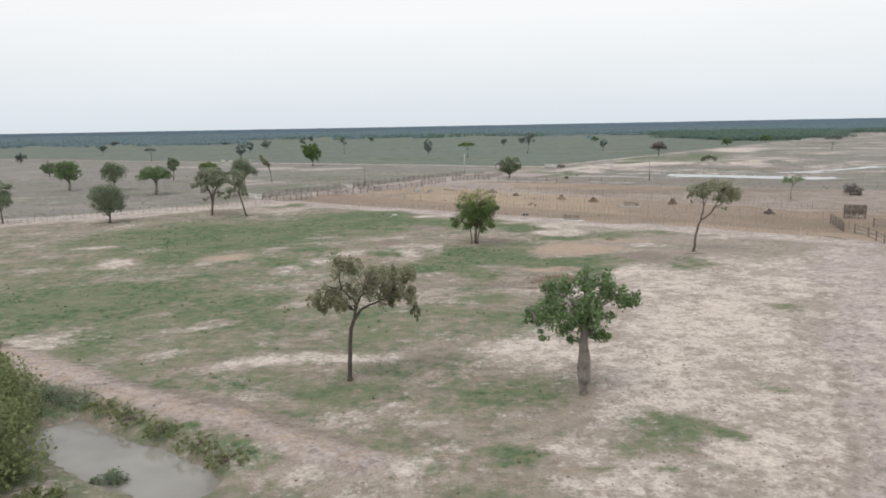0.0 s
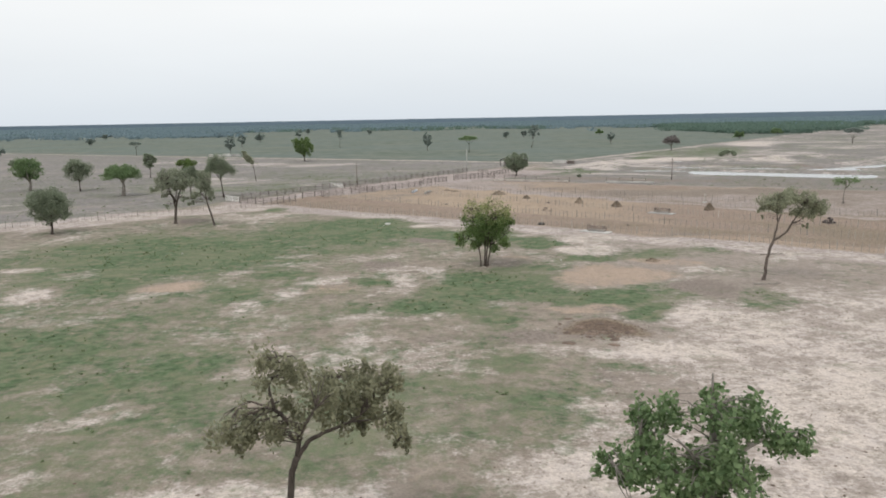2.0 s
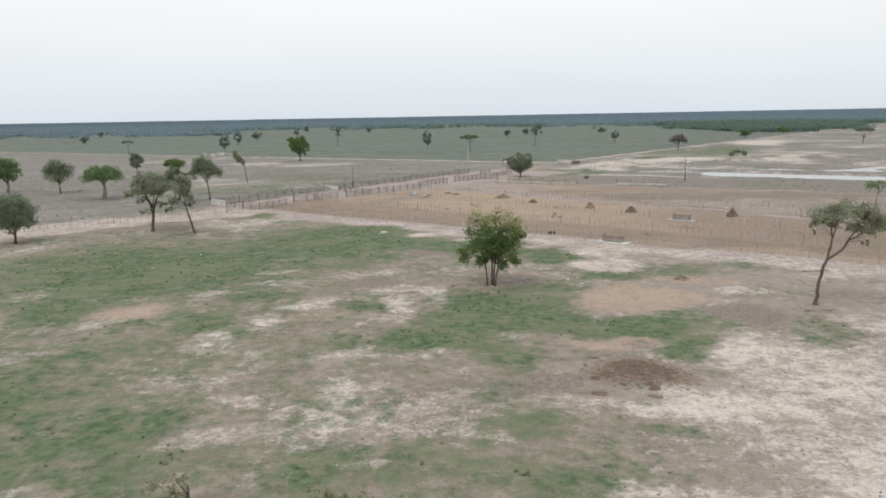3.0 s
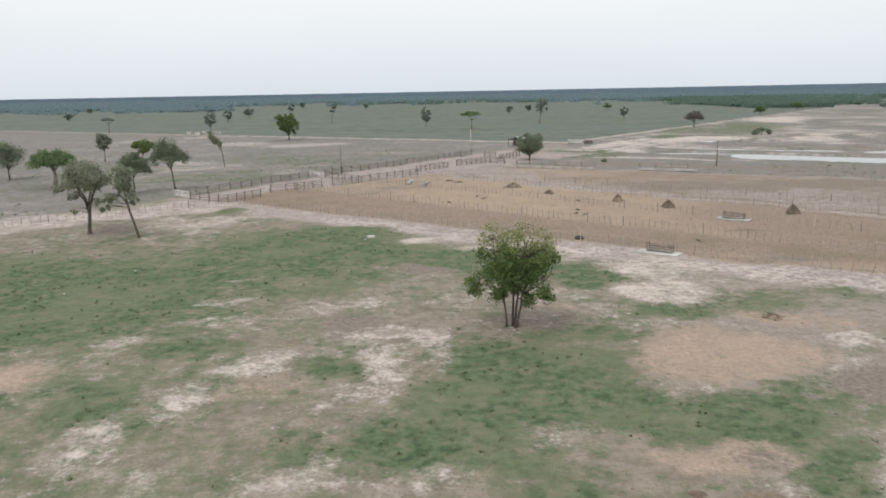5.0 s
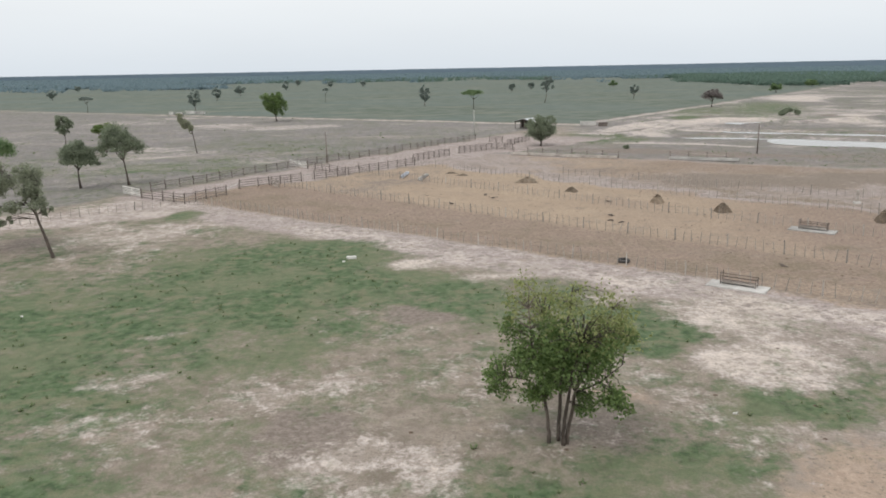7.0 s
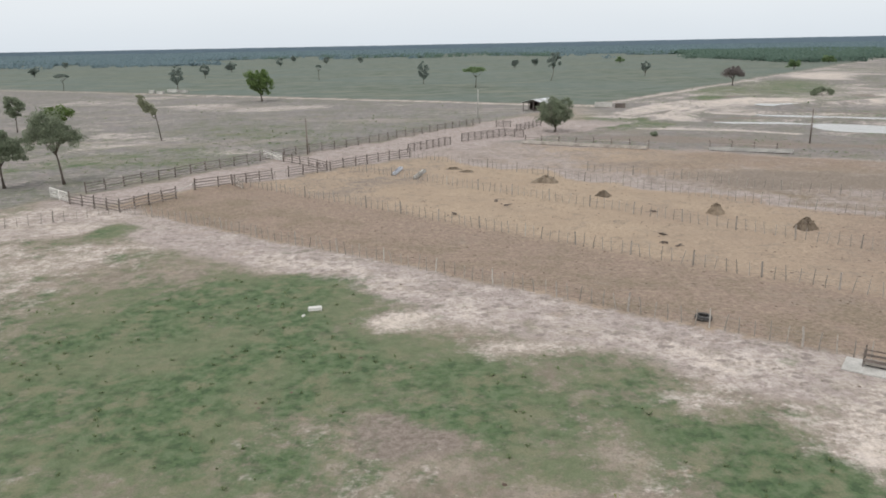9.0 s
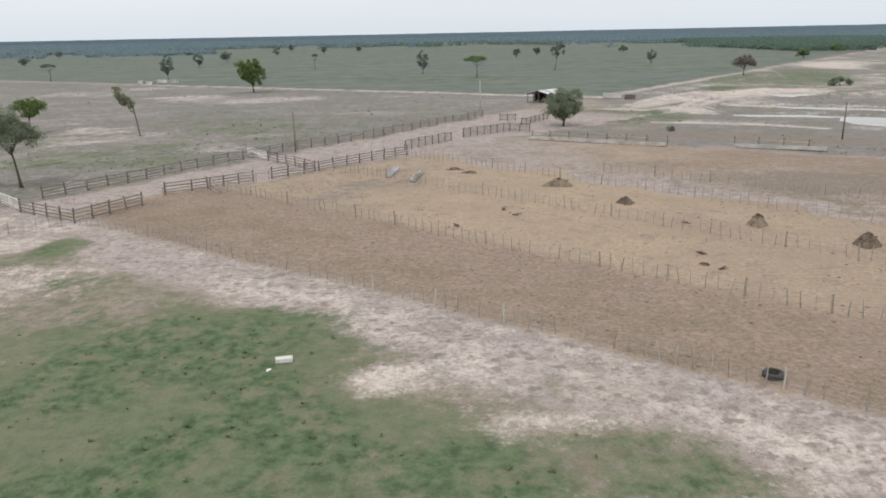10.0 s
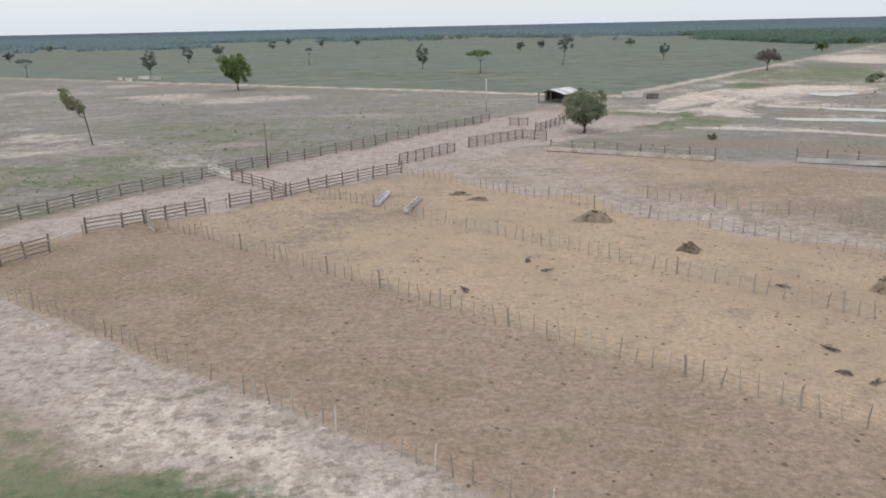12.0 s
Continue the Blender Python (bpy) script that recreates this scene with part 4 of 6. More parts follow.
    lay(far_pen, -0.5, -0.25, 0.22 + 0.62 * step(wx, 14, 38) * (1 - 0.7 * step(wx, 60, 88)) * step(depth, 9, 15) + 0.15 * big, 0.38 + 0.3 * step(wx, 30, 50) * step(depth, 4, 7) * (1 - step(depth, 9, 14)))
    lay(0.85 * far_pen * step(wx, 42, 56) * step(depth, 6, 9) * (1 - step(wy, 202, 208)), -0.5, -0.05, 0.05, 0.52 + 0.15 * big)
    lay(0.9 * far_pen * step(wx, 30, 46) * step(depth, 6, 10) * step(wy, 202, 208) * (1 - step(wy, 217, 224)), -0.5, -0.3, 0.2 + 0.1 * big, 0.88 + 0.12 * big)
    lay(far_pen * (1 - step(depth, 3.5, 6)) * (1 - 0.6 * step(wx, 62, 80)), -0.5, 0.3, 0.0, 0.05)
    lay(outer * (1 - plain), 0.12 + 0.25 * big, 0.30 + 0.40 * value_noise(x, y, 14, 31), 0.05, 0.14)
    lay(0.8 * step(wx * 0.55 + wy, 268, 276) * (1 - step(wx * 0.55 + wy, 302, 316)) * (1 - plain) * step(wx, 14, 30), 0.02 + 0.1 * big, 0.02, 0.0, 0.42 + 0.15 * big)
    for x0, y0, x1, y1, half in DARK_LINES:
        lay((1 - step(along(sx, sy, x0, y0, x1, y1), half * 0.5, half * 1.3)) * (1 - plain), -0.2, -0.2, 0.0, 0.9)
    for x0, y0, x1, y1, half in BARE_LINES:
        lay((1 - step(along(sx, sy, x0, y0, x1, y1), half * 0.6, half * 1.3)) * outer * (1 - plain), -0.2, 0.75, 0.0, 0.0)
    lay(field * 0.85, 0.12 + 0.2 * big - 0.12 * step(wy, 290, 340), 0.06 + 0.3 * value_noise(x, y, 16, 32), 0.03, 0.10)
    lay(strip * 0.8, -0.1, 0.30 + 0.25 * big + 0.28 * step(wx, -30, -10) * step(front, -11, -8) * (1 - step(front, -6, -3)), 0.04, 0.14)
    order = ("grass", "brown", "straw", "pale")
    for kind, px, py, rx, ry, turn, s in sorted(PATCHES, key=lambda q: order.index(q[0])):
        near = (abs(x - px) < 2.5 * (rx + ry)) & (abs(y - py) < 2.5 * (rx + ry))
        if not near.any():
            continue
        dx, dy = 0.5 * (x[near] + wx[near]) - px, 0.5 * (y[near] + wy[near]) - py
        a = (dx * math.cos(turn) - dy * math.sin(turn)) / rx
        b = (dx * math.sin(turn) + dy * math.cos(turn)) / ry
        w = 1 - step(np.hypot(a, b), 0.4, 1.3)
        for k in out:
            if k == kind:
                out[k][near] = np.maximum(out[k][near], out[k][near] * (1 - w) + w * {"grass": 0.26 + 0.74 * s, "pale": 0.28 + 0.6 * s, "straw": 0.3 + 0.56 * s, "brown": 0.45 + 0.62 * s}[kind])
            elif k != "brown" or kind == "pale":
                out[k][near] = out[k][near] * (1 - w * 0.75 * s)
    lay(pens, -0.6, -0.3, 0.9, 0.12 + 0.55 * step(wx, 36, 75) + 0.25 * (1 - step(wx - 0.3 * wy, -74, -66)))
    lay(pens * yard, -0.5, -0.3, 0.95, 0.27 + 0.2 * value_noise(x, y, 4, 54))
    lay(0.8 * pens * yard * (1 - step(abs(front - 7.5), 4, 9)), -0.5, -0.3, 0.9, 0.48 + 0.25 * value_noise(x, y, 3, 55))
    east = pens * step(wx, 24, 40)
    lay(0.8 * east * step(front, 5, 7.5) * (1 - step(front, 13, 19)), -0.5, -0.3, 0.75, 0.62 + 0.3 * value_noise(x + 0.3 * y, y + 0.74 * x, 3.5, 53))
    lay(0.8 * east * (1 - step(front, 4, 6.5)), -0.5, -0.1, 0.92, 0.12)
    lay(0.7 * east * step(depth, -17, -13) * (1 - step(depth, -4, -1)), -0.5, -0.1, 0.92, 0.15)
    lay(0.8 * pens * step(wx, 54, 66) * step(front, 17, 22) * (1 - step(depth, -22, -15)), -0.5, -0.3, 0.5, 0.9)
    for px, py in ((34.2, 157), (41.5, 144.8), (47.2, 147.4), (43, 163.6), (58.9, 137.9), (42.2, 147.8), (39.5, 145.4), (53, 139.8)):
        lay(0.9 * pens * (1 - step(np.hypot((x + 0.2 * wx - 1.2 * px) / 3.0, (0.8 * y + 0.2 * wy - py) / 1.3), 0.3, 1.3)), -0.5, -0.3, 0.4, 1.0)
    for px, py, rx, ry, w in ((-9.4, 218.7, 7.5, 5.5, 0.8), (-13.5, 210.5, 5, 4.5, 0.6), (34, 230, 16, 5, 0.5), (36, 147, 10, 3.5, 0.8)):
        lay(w * (1 - step(np.hypot((wx - px) / rx, (wy - py) / ry), 0.3, 1.2)), -0.4, -0.3, 0.7, 0.62)
    lay(lane, -0.5, -0.02 + 0.1 * big, 0.02, 0.27)
    lay(plain, 0.3, 0.05, 0.0, 0.0)
    lay(track * 0.9, 0.0, 0.7, 0.1, 0.0)
    lay(0.9 * (1 - step(np.hypot((wx - 14.6) / 3.4, (wy - 90.2) / 2.9), 0.5, 1.3)), -0.4, -0.6, 0.2, 1.7)
    lay(left_road * 0.9, -0.2, 0.62, 0.0, 0.0)
    lay(verge, 0.1, -0.2, 0.0, 1.0)
    lay(dirt_road, -0.3, 0.16, 0.42, 0.2)
    lay(0.7 * ruts, -0.3, 0.0, 0.3, 0.6)
    lay(haul * 0.8, -0.2, 0.42 + 0.15 * big, 0.03, 0.06)
    lay(0.8 * wheels * (1 - step(y, 70, 90)), -0.2, 0.15, 0.0, 0.5)
    lay(np.clip(pond_depth(x, y) * 1.2, 0, 1), 0.15, 0.1, 0.0, 0.7)
    prairie = np.clip(plain - track * 0.9, 0, 1)
    worn = np.clip(lane + left_road * 0.8 + haul * 0.85 + dirt_road + strip * 0.95 + far_pen * 0.8 + bare * 0.3, 0, 1)
    warm = np.clip(np.maximum(pens, far_pen) * np.maximum(0.1, step(wx + 0.35 * value_noise(x, y, 12, 51) * 30, 18, 52)) + 0.9 * pens * yard, 0, 1)
    warm = np.maximum(warm, 1 - step(np.hypot((wx - 14.6) / 3.4, (wy - 90.2) / 2.9), 0.6, 1.5))
    warm *= 1 - 0.55 * pens * step(wx, 24, 40) * (1 - step(front, 4, 8)) - 0.45 * far_pen * step(depth, 8, 12) * (1 - step(wy, 217, 224))
    grey = np.clip(field + outer * (1 - plain), 0, 1)
    return np.stack([out["grass"], out["pale"], out["straw"], out["brown"]], axis=1), np.stack([prairie, worn, grey, warm], axis=1)


def spaced(lo, hi, step_size, far_lo, far_hi):
    mids = list(np.arange(lo, hi + 0.01, step_size))
    d, v, after = step_size, hi, []
    while v < far_hi:
        d *= 1.045
        v += d
        after.append(min(v, far_hi))
    d, v, before = step_size, lo, []
    while v > far_lo:
        d *= 1.06
        v -= d
        before.append(max(v, far_lo))
    return np.array(before[::-1] + mids + after)


def build_ground():
    xs, ys = spaced(-105, 150, 0.9, -4300, 4300), spaced(22, 335, 0.9, -900, 4700)
    gx, gy = np.meshgrid(xs, ys)
    x, y = gx.ravel(), gy.ravel()
    me = bpy.data.meshes.new("ground")
    nx, ny = len(xs), len(ys)
    me.vertices.add(len(x))
    me.vertices.foreach_set("co", np.stack([x, y, height(x, y)], axis=1).astype(np.float32).ravel())
    i = (np.arange(ny - 1)[:, None] * nx + np.arange(nx - 1)[None, :]).ravel()
    quads = np.stack([i, i + 1, i + nx + 1, i + nx], axis=1).astype(np.int32)
    me.loops.add(quads.size)
    me.loops.foreach_set("vertex_index", quads.ravel())
    me.polygons.add(len(quads))
    me.polygons.foreach_set("loop_start", np.arange(0, quads.size, 4, dtype=np.int32))
    me.polygons.foreach_set("use_smooth", np.ones(len(quads), dtype=bool))
    me.update(calc_edges=True)
    for name, values in zip(("cover", "zone"), cover(x, y)):
        att = me.attributes.new(name, "FLOAT_COLOR", "POINT")
        att.data.foreach_set("color", values.astype(np.float32).ravel())
    me.materials.append(SOIL)
    return tagged(new("ground", me), "flat pale soil with patches of short green grass and straw", "ground", kind="structure")


build_ground()


def water_sheet(name, x0, y0, x1, y1, w, z, label):
    """A still sheet of water with rounded ends, which the banks cut off."""
    bm = bmesh.new()
    a, b = Vector((x0, y0, z)), Vector((x1, y1, z))
    d = (b - a).normalized()
    s = Vector((-d.y, d.x, 0))
    ring = []
    for k in range(9):
        t = math.pi * k / 8
        ring.append(bm.verts.new(b + (s * -math.cos(t) + d * math.sin(t)) * w))
    for k in range(9):
        t = math.pi * k / 8
        ring.append(bm.verts.new(a + (s * math.cos(t) - d * math.sin(t)) * w))
    bm.faces.new(ring)
    return tagged(part(name, bm, WATER), label, "water", kind="structure")


water_sheet("water_pond", -25.6, 46.2, -15.2, 38.4, 3.1, -0.42, "still grey muddy water in a small waterhole")
water_sheet("water_basin", 94, 278, 128, 256, 10.0, -0.10, "shallow pale water in a long earth basin")
water_sheet("water_ditch", 70, 294.5, 96, 286, 2.8, -0.14, "narrow ditch of pale water before an earth basin")
water_sheet("water_strip", 90, 311, 142, 281, 4.8, -0.12, "narrow strip of pale water between earth banks")
water_sheet("water_pool", 104, 344, 110, 352, 5.6, -0.10, "shallow pale water in a small pool")
water_sheet("water_reservoir", 138, 287, 182, 312, 6.0, -0.22, "shallow pale water between earth banks")


def far_forest(name, mat, label, r0, r1, count, rim_of, h0, h1, seed, per=9, leaf=1.0):
    """Scrub forest towards the horizon: many low canopies of loose leaf masses in one mesh."""
    rng = np.random.default_rng(seed)
    a = rng.uniform(-0.74, 0.74, count)
    r = r0 * np.exp(rng.uniform(0, math.log(r1 / r0), count))
    x, y = r * np.sin(a), 60 + r * np.cos(a)
    rim = rim_of(a)
    thin = value_noise(x, y, 90, 41) + 0.6 * value_noise(x, y, 37, 42)
    keep = (r > rim) & (thin > -0.25 - 1.4 * step(r - rim, 0, 700))
    keep |= (r > rim - 420) & (r < rim) & (thin > 0.62 - 0.3 * step(r - rim, -420, 0)) & (rng.random(count) < 0.4)
    x, y, r = x[keep], y[keep], r[keep]
    h = rng.uniform(h0, h1, len(x)) * (1 + 0.25 * value_noise(x, y, 60, 43))
    cx, cy, ch = np.repeat(x, per), np.repeat(y, per), np.repeat(h, per)
    grow = np.repeat(0.8 + r / 2400, per)
    n = len(cx)
    up = rng.uniform(0.1, 0.92, n)
    p = np.stack([cx + rng.normal(size=n) * 2.4 * grow, cy + rng.normal(size=n) * 2.2, ch * up], axis=1)
    facing = np.array([0, -0.62, 0.78]) + rng.normal(size=(n, 3)) * 0.3
    u = np.cross(facing, rng.normal(size=(n, 3)))
    u /= np.linalg.norm(u, axis=1)[:, None]
    w = np.cross(u, facing)
    w /= np.linalg.norm(w, axis=1)[:, None]
    size = (rng.uniform(1.0, 2.1, n) * grow * leaf)[:, None]
    q = np.stack([p - u * size, p + w * size * 0.8, p + u * size, p - w * size * 0.8], axis=1)
    q[..., 2] = np.maximum(q[..., 2], 0.0)
    tagged(quads_object(name, q.reshape(-1, 3), mat), label, "forest", kind="stuff")


def west_rim(a):
    return 1180 + 620 * step(a, -0.5, -0.05) * (1 - 0.5 * step(a, 0.0, 0.3)) + 120 * np.sin(a * 23) + 70 * np.sin(a * 57)


def east_rim(a):
    return 815 + 900 * (1 - step(a, 0.255, 0.345)) + 45 * np.sin(a * 41) + 500 * step(a, 0.46, 0.56)


far_forest("forest", LEAF_FAR, "low scrub forest along the horizon, its blue-green from painted haze", 1000, 3900, 42000, west_rim, 3.5, 6.5, 77, 11, 0.85)
far_forest("forest", LEAF_BELT, "nearer belt of green scrub forest on the plain", 780, 1500, 24000, east_rim, 4.0, 7.5, 78, 16, 0.62)


def distance_ring():
    """The last rim of woods, at the edge of sight; haze is in its colour."""
    rng = np.random.default_rng(5)
    bm = bmesh.new()
    low, top = [], []
    for i in range(241):
        a = -1.0 + 2.0 * i / 240
        r = 4250
        x, y = r * math.sin(a), 60 + r * math.cos(a)
        low.append(bm.verts.new((x, y, -4)))
        top.append(bm.verts.new((x, y, 25 + 8 * a + 1.0 * rng.random())))
    for i in range(240):
        bm.faces.new((low[i], low[i + 1], top[i + 1], top[i]))
    m, n, l, bsdf = material("hazed_woods")
    # the blue-grey of distance haze is painted into the woods
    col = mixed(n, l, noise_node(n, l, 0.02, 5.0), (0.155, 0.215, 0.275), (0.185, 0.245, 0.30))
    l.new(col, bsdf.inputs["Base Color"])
    bsdf.inputs["Roughness"].default_value = 1.0
    tagged(part("backdrop", bm, m), "far wooded rim of the plain at the horizon, in painted haze", "woods", kind="structure")


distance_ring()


# ---- trees of the pasture, nearest first ----
lobed_tree(-7.4, 54.9, "slender tree with a bare trunk and thin olive-grey drooping crown",
           [[(0, 0, 0, 0.24), (0.02, 0, 0.5, 0.18), (0.1, 0.05, 2.4, 0.16), (0.22, 0, 4.0, 0.15), (0.55, 0, 5.0, 0.15)]],
           [[(0.55, 0, 4.9, 0.12), (1.0, 0.1, 5.6, 0.11), (1.7, 0.2, 6.0, 0.09), (2.9, 0.4, 6.4, 0.06), (4.4, 0.5, 7.6, 0.03)],
            [(0.5, 0, 4.9, 0.12), (0.72, -0.1, 6.3, 0.1), (-0.3, -0.3, 7.3, 0.08), (-0.5, -0.2, 8.4, 0.05), (0.2, 0, 9.6, 0.02)],
            [(0.72, -0.1, 6.3, 0.08), (1.6, 0.5, 7.2, 0.06), (2.2, 0.8, 8.2, 0.03)],
            [(-0.3, -0.3, 7.3, 0.06), (-1.4, 0.2, 7.5, 0.04), (-2.1, 0.4, 7.2, 0.02)],
            [(2.9, 0.4, 6.4, 0.05), (4.3, 0.2, 6.6, 0.035), (5.1, 0, 5.8, 0.015)],
            [(0.6, 0, 5.6, 0.07), (1.2, -1.3, 7.0, 0.05), (1.8, -1.9, 8.0, 0.02)]],
           [(-1.6, 7.1, 1.0, 1), (-1.9, 6.2, 0.6, 0.9), (-0.6, 9.3, 1.0, 0.55), (0.6, 9.3, 0.95, 0.6), (1.7, 7.5, 1.3, 0.75), (3.0, 6.9, 1.1, 1), (4.5, 8.3, 1.0, 0.8), (4.8, 7.0, 0.8, 1),
            (5.1, 5.5, 0.5, 1), (5.3, 4.7, 0.3, 0.8), (-0.6, 5.8, 0.65, 0.9), (0.0, 6.9, 1.0, 0.8), (3.1, 5.9, 0.45, 0.9), (2.2, 8.7, 1.0, 0.5), (3.4, 8.0, 0.9, 0.7)],
           LEAF_BROWNISH, BARK_DARK, 5, 9500, 0.15, 1.1, 0.75, tall=1.6, clump=0.62)
lobed_tree(10.0, 50.9, "bottle tree with a swollen grey trunk and green crown",
           [[(0, 0, 0, 0.27), (0, 0, 0.5, 0.30), (0.02, 0, 1.3, 0.47), (0.0, 0, 2.2, 0.48), (-0.05, 0, 3.6, 0.34), (0.0, 0, 5.0, 0.26), (0.05, 0, 7.2, 0.15), (-0.1, 0, 9.9, 0.03)]],
           [[(0, 0, 4.8, 0.14), (-1.4, 0.3, 5.9, 0.1), (-2.6, 0.5, 6.4, 0.06), (-3.6, 0.4, 6.0, 0.02)],
            [(0, 0, 5.4, 0.14), (1.3, 0.4, 6.5, 0.1), (2.6, 0.4, 7.3, 0.06), (3.4, 0.2, 7.4, 0.02)],
            [(0, 0, 5.6, 0.12), (-0.9, -0.9, 6.8, 0.08), (-1.8, -1.4, 7.9, 0.03)],
            [(0, 0, 5.8, 0.12), (0.5, 1.2, 7.0, 0.08), (0.9, 1.9, 8.2, 0.03)],
            [(0, 0, 5.2, 0.12), (0.6, -1.3, 6.0, 0.08), (1.0, -2.4, 6.3, 0.03)]],
           [(-2.5, 6.3, 1.1, 1), (-3.4, 5.5, 0.8, 1), (-3.0, 4.8, 0.5, 0.9), (0.0, 5.6, 0.9, 0.9), (-0.7, 4.0, 0.5, 1), (0.9, 4.7, 0.7, 1), (-0.1, 8.7, 0.9, 0.7), (-1.5, 7.8, 1.0, 0.9), (3.2, 7.2, 0.85, 1.1), (1.9, 7.3, 0.95, 1),
            (-1.3, 6.3, 0.9, 0.7), (1.3, 8.3, 0.9, 0.7), (-2.4, 7.6, 0.7, 0.8), (3.4, 6.5, 0.5, 0.9), (-1.5, 5.2, 0.7, 0.9), (1.4, 5.8, 0.8, 0.8), (0.1, 6.7, 1.1, 1), (-0.2, 7.6, 0.8, 0.9), (0.3, 5.2, 0.8, 1)],
           LEAF_GREEN, BARK_GREY, 9, 8000, 0.19, 0.6, 0.9, clump=0.85)
lobed_tree(5.3, 121.8, "leafy green tree with several thin stems",
           [[(-0.45, 0, 0, 0.12), (-0.5, 0.1, 1.2, 0.09), (-0.7, 0.2, 3.2, 0.1), (-1.4, 0.3, 5.4, 0.07), (-1.6, 0.4, 7.6, 0.03)],
            [(0.1, 0.2, 0, 0.12), (0.1, 0.2, 1.2, 0.1), (0.15, 0.1, 3.4, 0.09), (0.3, 0, 6.0, 0.08), (0.6, 0, 8.6, 0.03)],
            [(0.5, -0.15, 0, 0.12), (0.6, -0.15, 1.2, 0.1), (0.95, -0.1, 3.2, 0.08), (2.0, 0.1, 5.4, 0.08), (2.8, 0.2, 7.6, 0.03)],
            [(0.3, -0.3, 0, 0.13), (0.3, -0.4, 1.5, 0.1), (0.5, -1.0, 4.0, 0.07), (0.8, -1.6, 6.4, 0.03)]],
           [[(-0.6, 0.1, 2.6, 0.07), (-1.7, 0.4, 3.6, 0.05), (-3.2, 0.5, 3.8, 0.02)],
            [(0.9, -0.1, 3.0, 0.07), (2.1, -0.5, 3.7, 0.05), (3.2, -0.7, 4.8, 0.02)],
            [(0.2, 0.1, 3.6, 0.07), (-0.2, 1.4, 5.0, 0.05), (-0.5, 2.2, 6.4, 0.02)]],
           [(1.9, 5.0, 1.5, 1.3), (0.0, 6.0, 1.5, 1.2), (0.8, 4.2, 1.3, 1.4), (-0.6, 4.6, 1.2, 1.3), (0.2, 3.3, 0.9, 1.1), (-3.1, 3.6, 0.85, 1), (-2.0, 4.9, 1.2, 1), (-1.2, 2.9, 0.85, 0.9), (1.3, 2.5, 0.75, 0.9), (-1.6, 7.7, 1.4, 0.3), (0.9, 8.3, 1.4, 0.3),
            (2.9, 7.6, 1.2, 0.45), (3.2, 6.1, 0.8, 1.2), (-0.3, 7.6, 1.3, 0.35), (1.9, 6.6, 1.2, 0.8), (-3.7, 4.5, 0.5, 0.7), (2.4, 3.7, 0.9, 1.1), (-2.5, 6.3, 0.8, 0.6)],
           LEAF_MID, BARK_DARK, 12, 18500, 0.145, 0.3, 1.0, top_leaf=(6.9, LEAF_YELLOWISH))
lobed_tree(37.9, 110.0, "slender forked tree with a zigzag trunk and sparse grey-green crown",
           [[(0, 0, 0, 0.25), (0.1, 0, 0.6, 0.19), (0.22, 0, 2.2, 0.17), (0.6, 0, 4.1, 0.16), (0.95, 0, 4.9, 0.15)]],
           [[(0.95, 0, 4.8, 0.12), (1.15, 0.1, 5.8, 0.11), (1.35, 0.1, 7.0, 0.09), (1.2, 0.2, 8.0, 0.06), (0.6, 0.2, 9.4, 0.02)],
            [(0.95, 0, 4.8, 0.14), (1.7, -0.1, 5.3, 0.13), (2.4, -0.1, 5.9, 0.12), (2.9, -0.1, 6.8, 0.1), (3.8, 0, 7.1, 0.06), (4.9, 0.1, 7.9, 0.03)],
            [(1.35, 0.1, 7.0, 0.07), (2.0, 0.8, 8.0, 0.05), (2.3, 1.4, 9.3, 0.02)],
            [(2.9, -0.1, 6.8, 0.08), (3.3, -0.7, 8.0, 0.05), (3.8, -1.1, 9.2, 0.02)],
            [(1.2, 0.2, 8.0, 0.05), (0.2, -0.3, 8.6, 0.035), (-0.7, -0.4, 8.5, 0.015)]],
           [(-0.3, 9.4, 1.1, 0.9), (1.0, 9.9, 1.2, 0.9), (2.4, 10.0, 1.3, 1), (3.9, 9.7, 1.2, 1), (5.2, 9.0, 1.1, 1.1), (6.1, 8.2, 0.75, 1.2), (1.5, 8.6, 1.1, 0.45), (3.4, 8.4, 1.2, 0.6), (4.5, 8.0, 0.9, 0.8),
            (-0.9, 8.6, 0.55, 0.9), (-0.3, 7.6, 0.3, 0.9), (4.0, 6.7, 0.42, 1.1), (5.6, 7.5, 0.45, 1)],
           LEAF_OLIVE, BARK_DARK, 14, 10000, 0.14, 0.5, 1.0, clump=0.72)
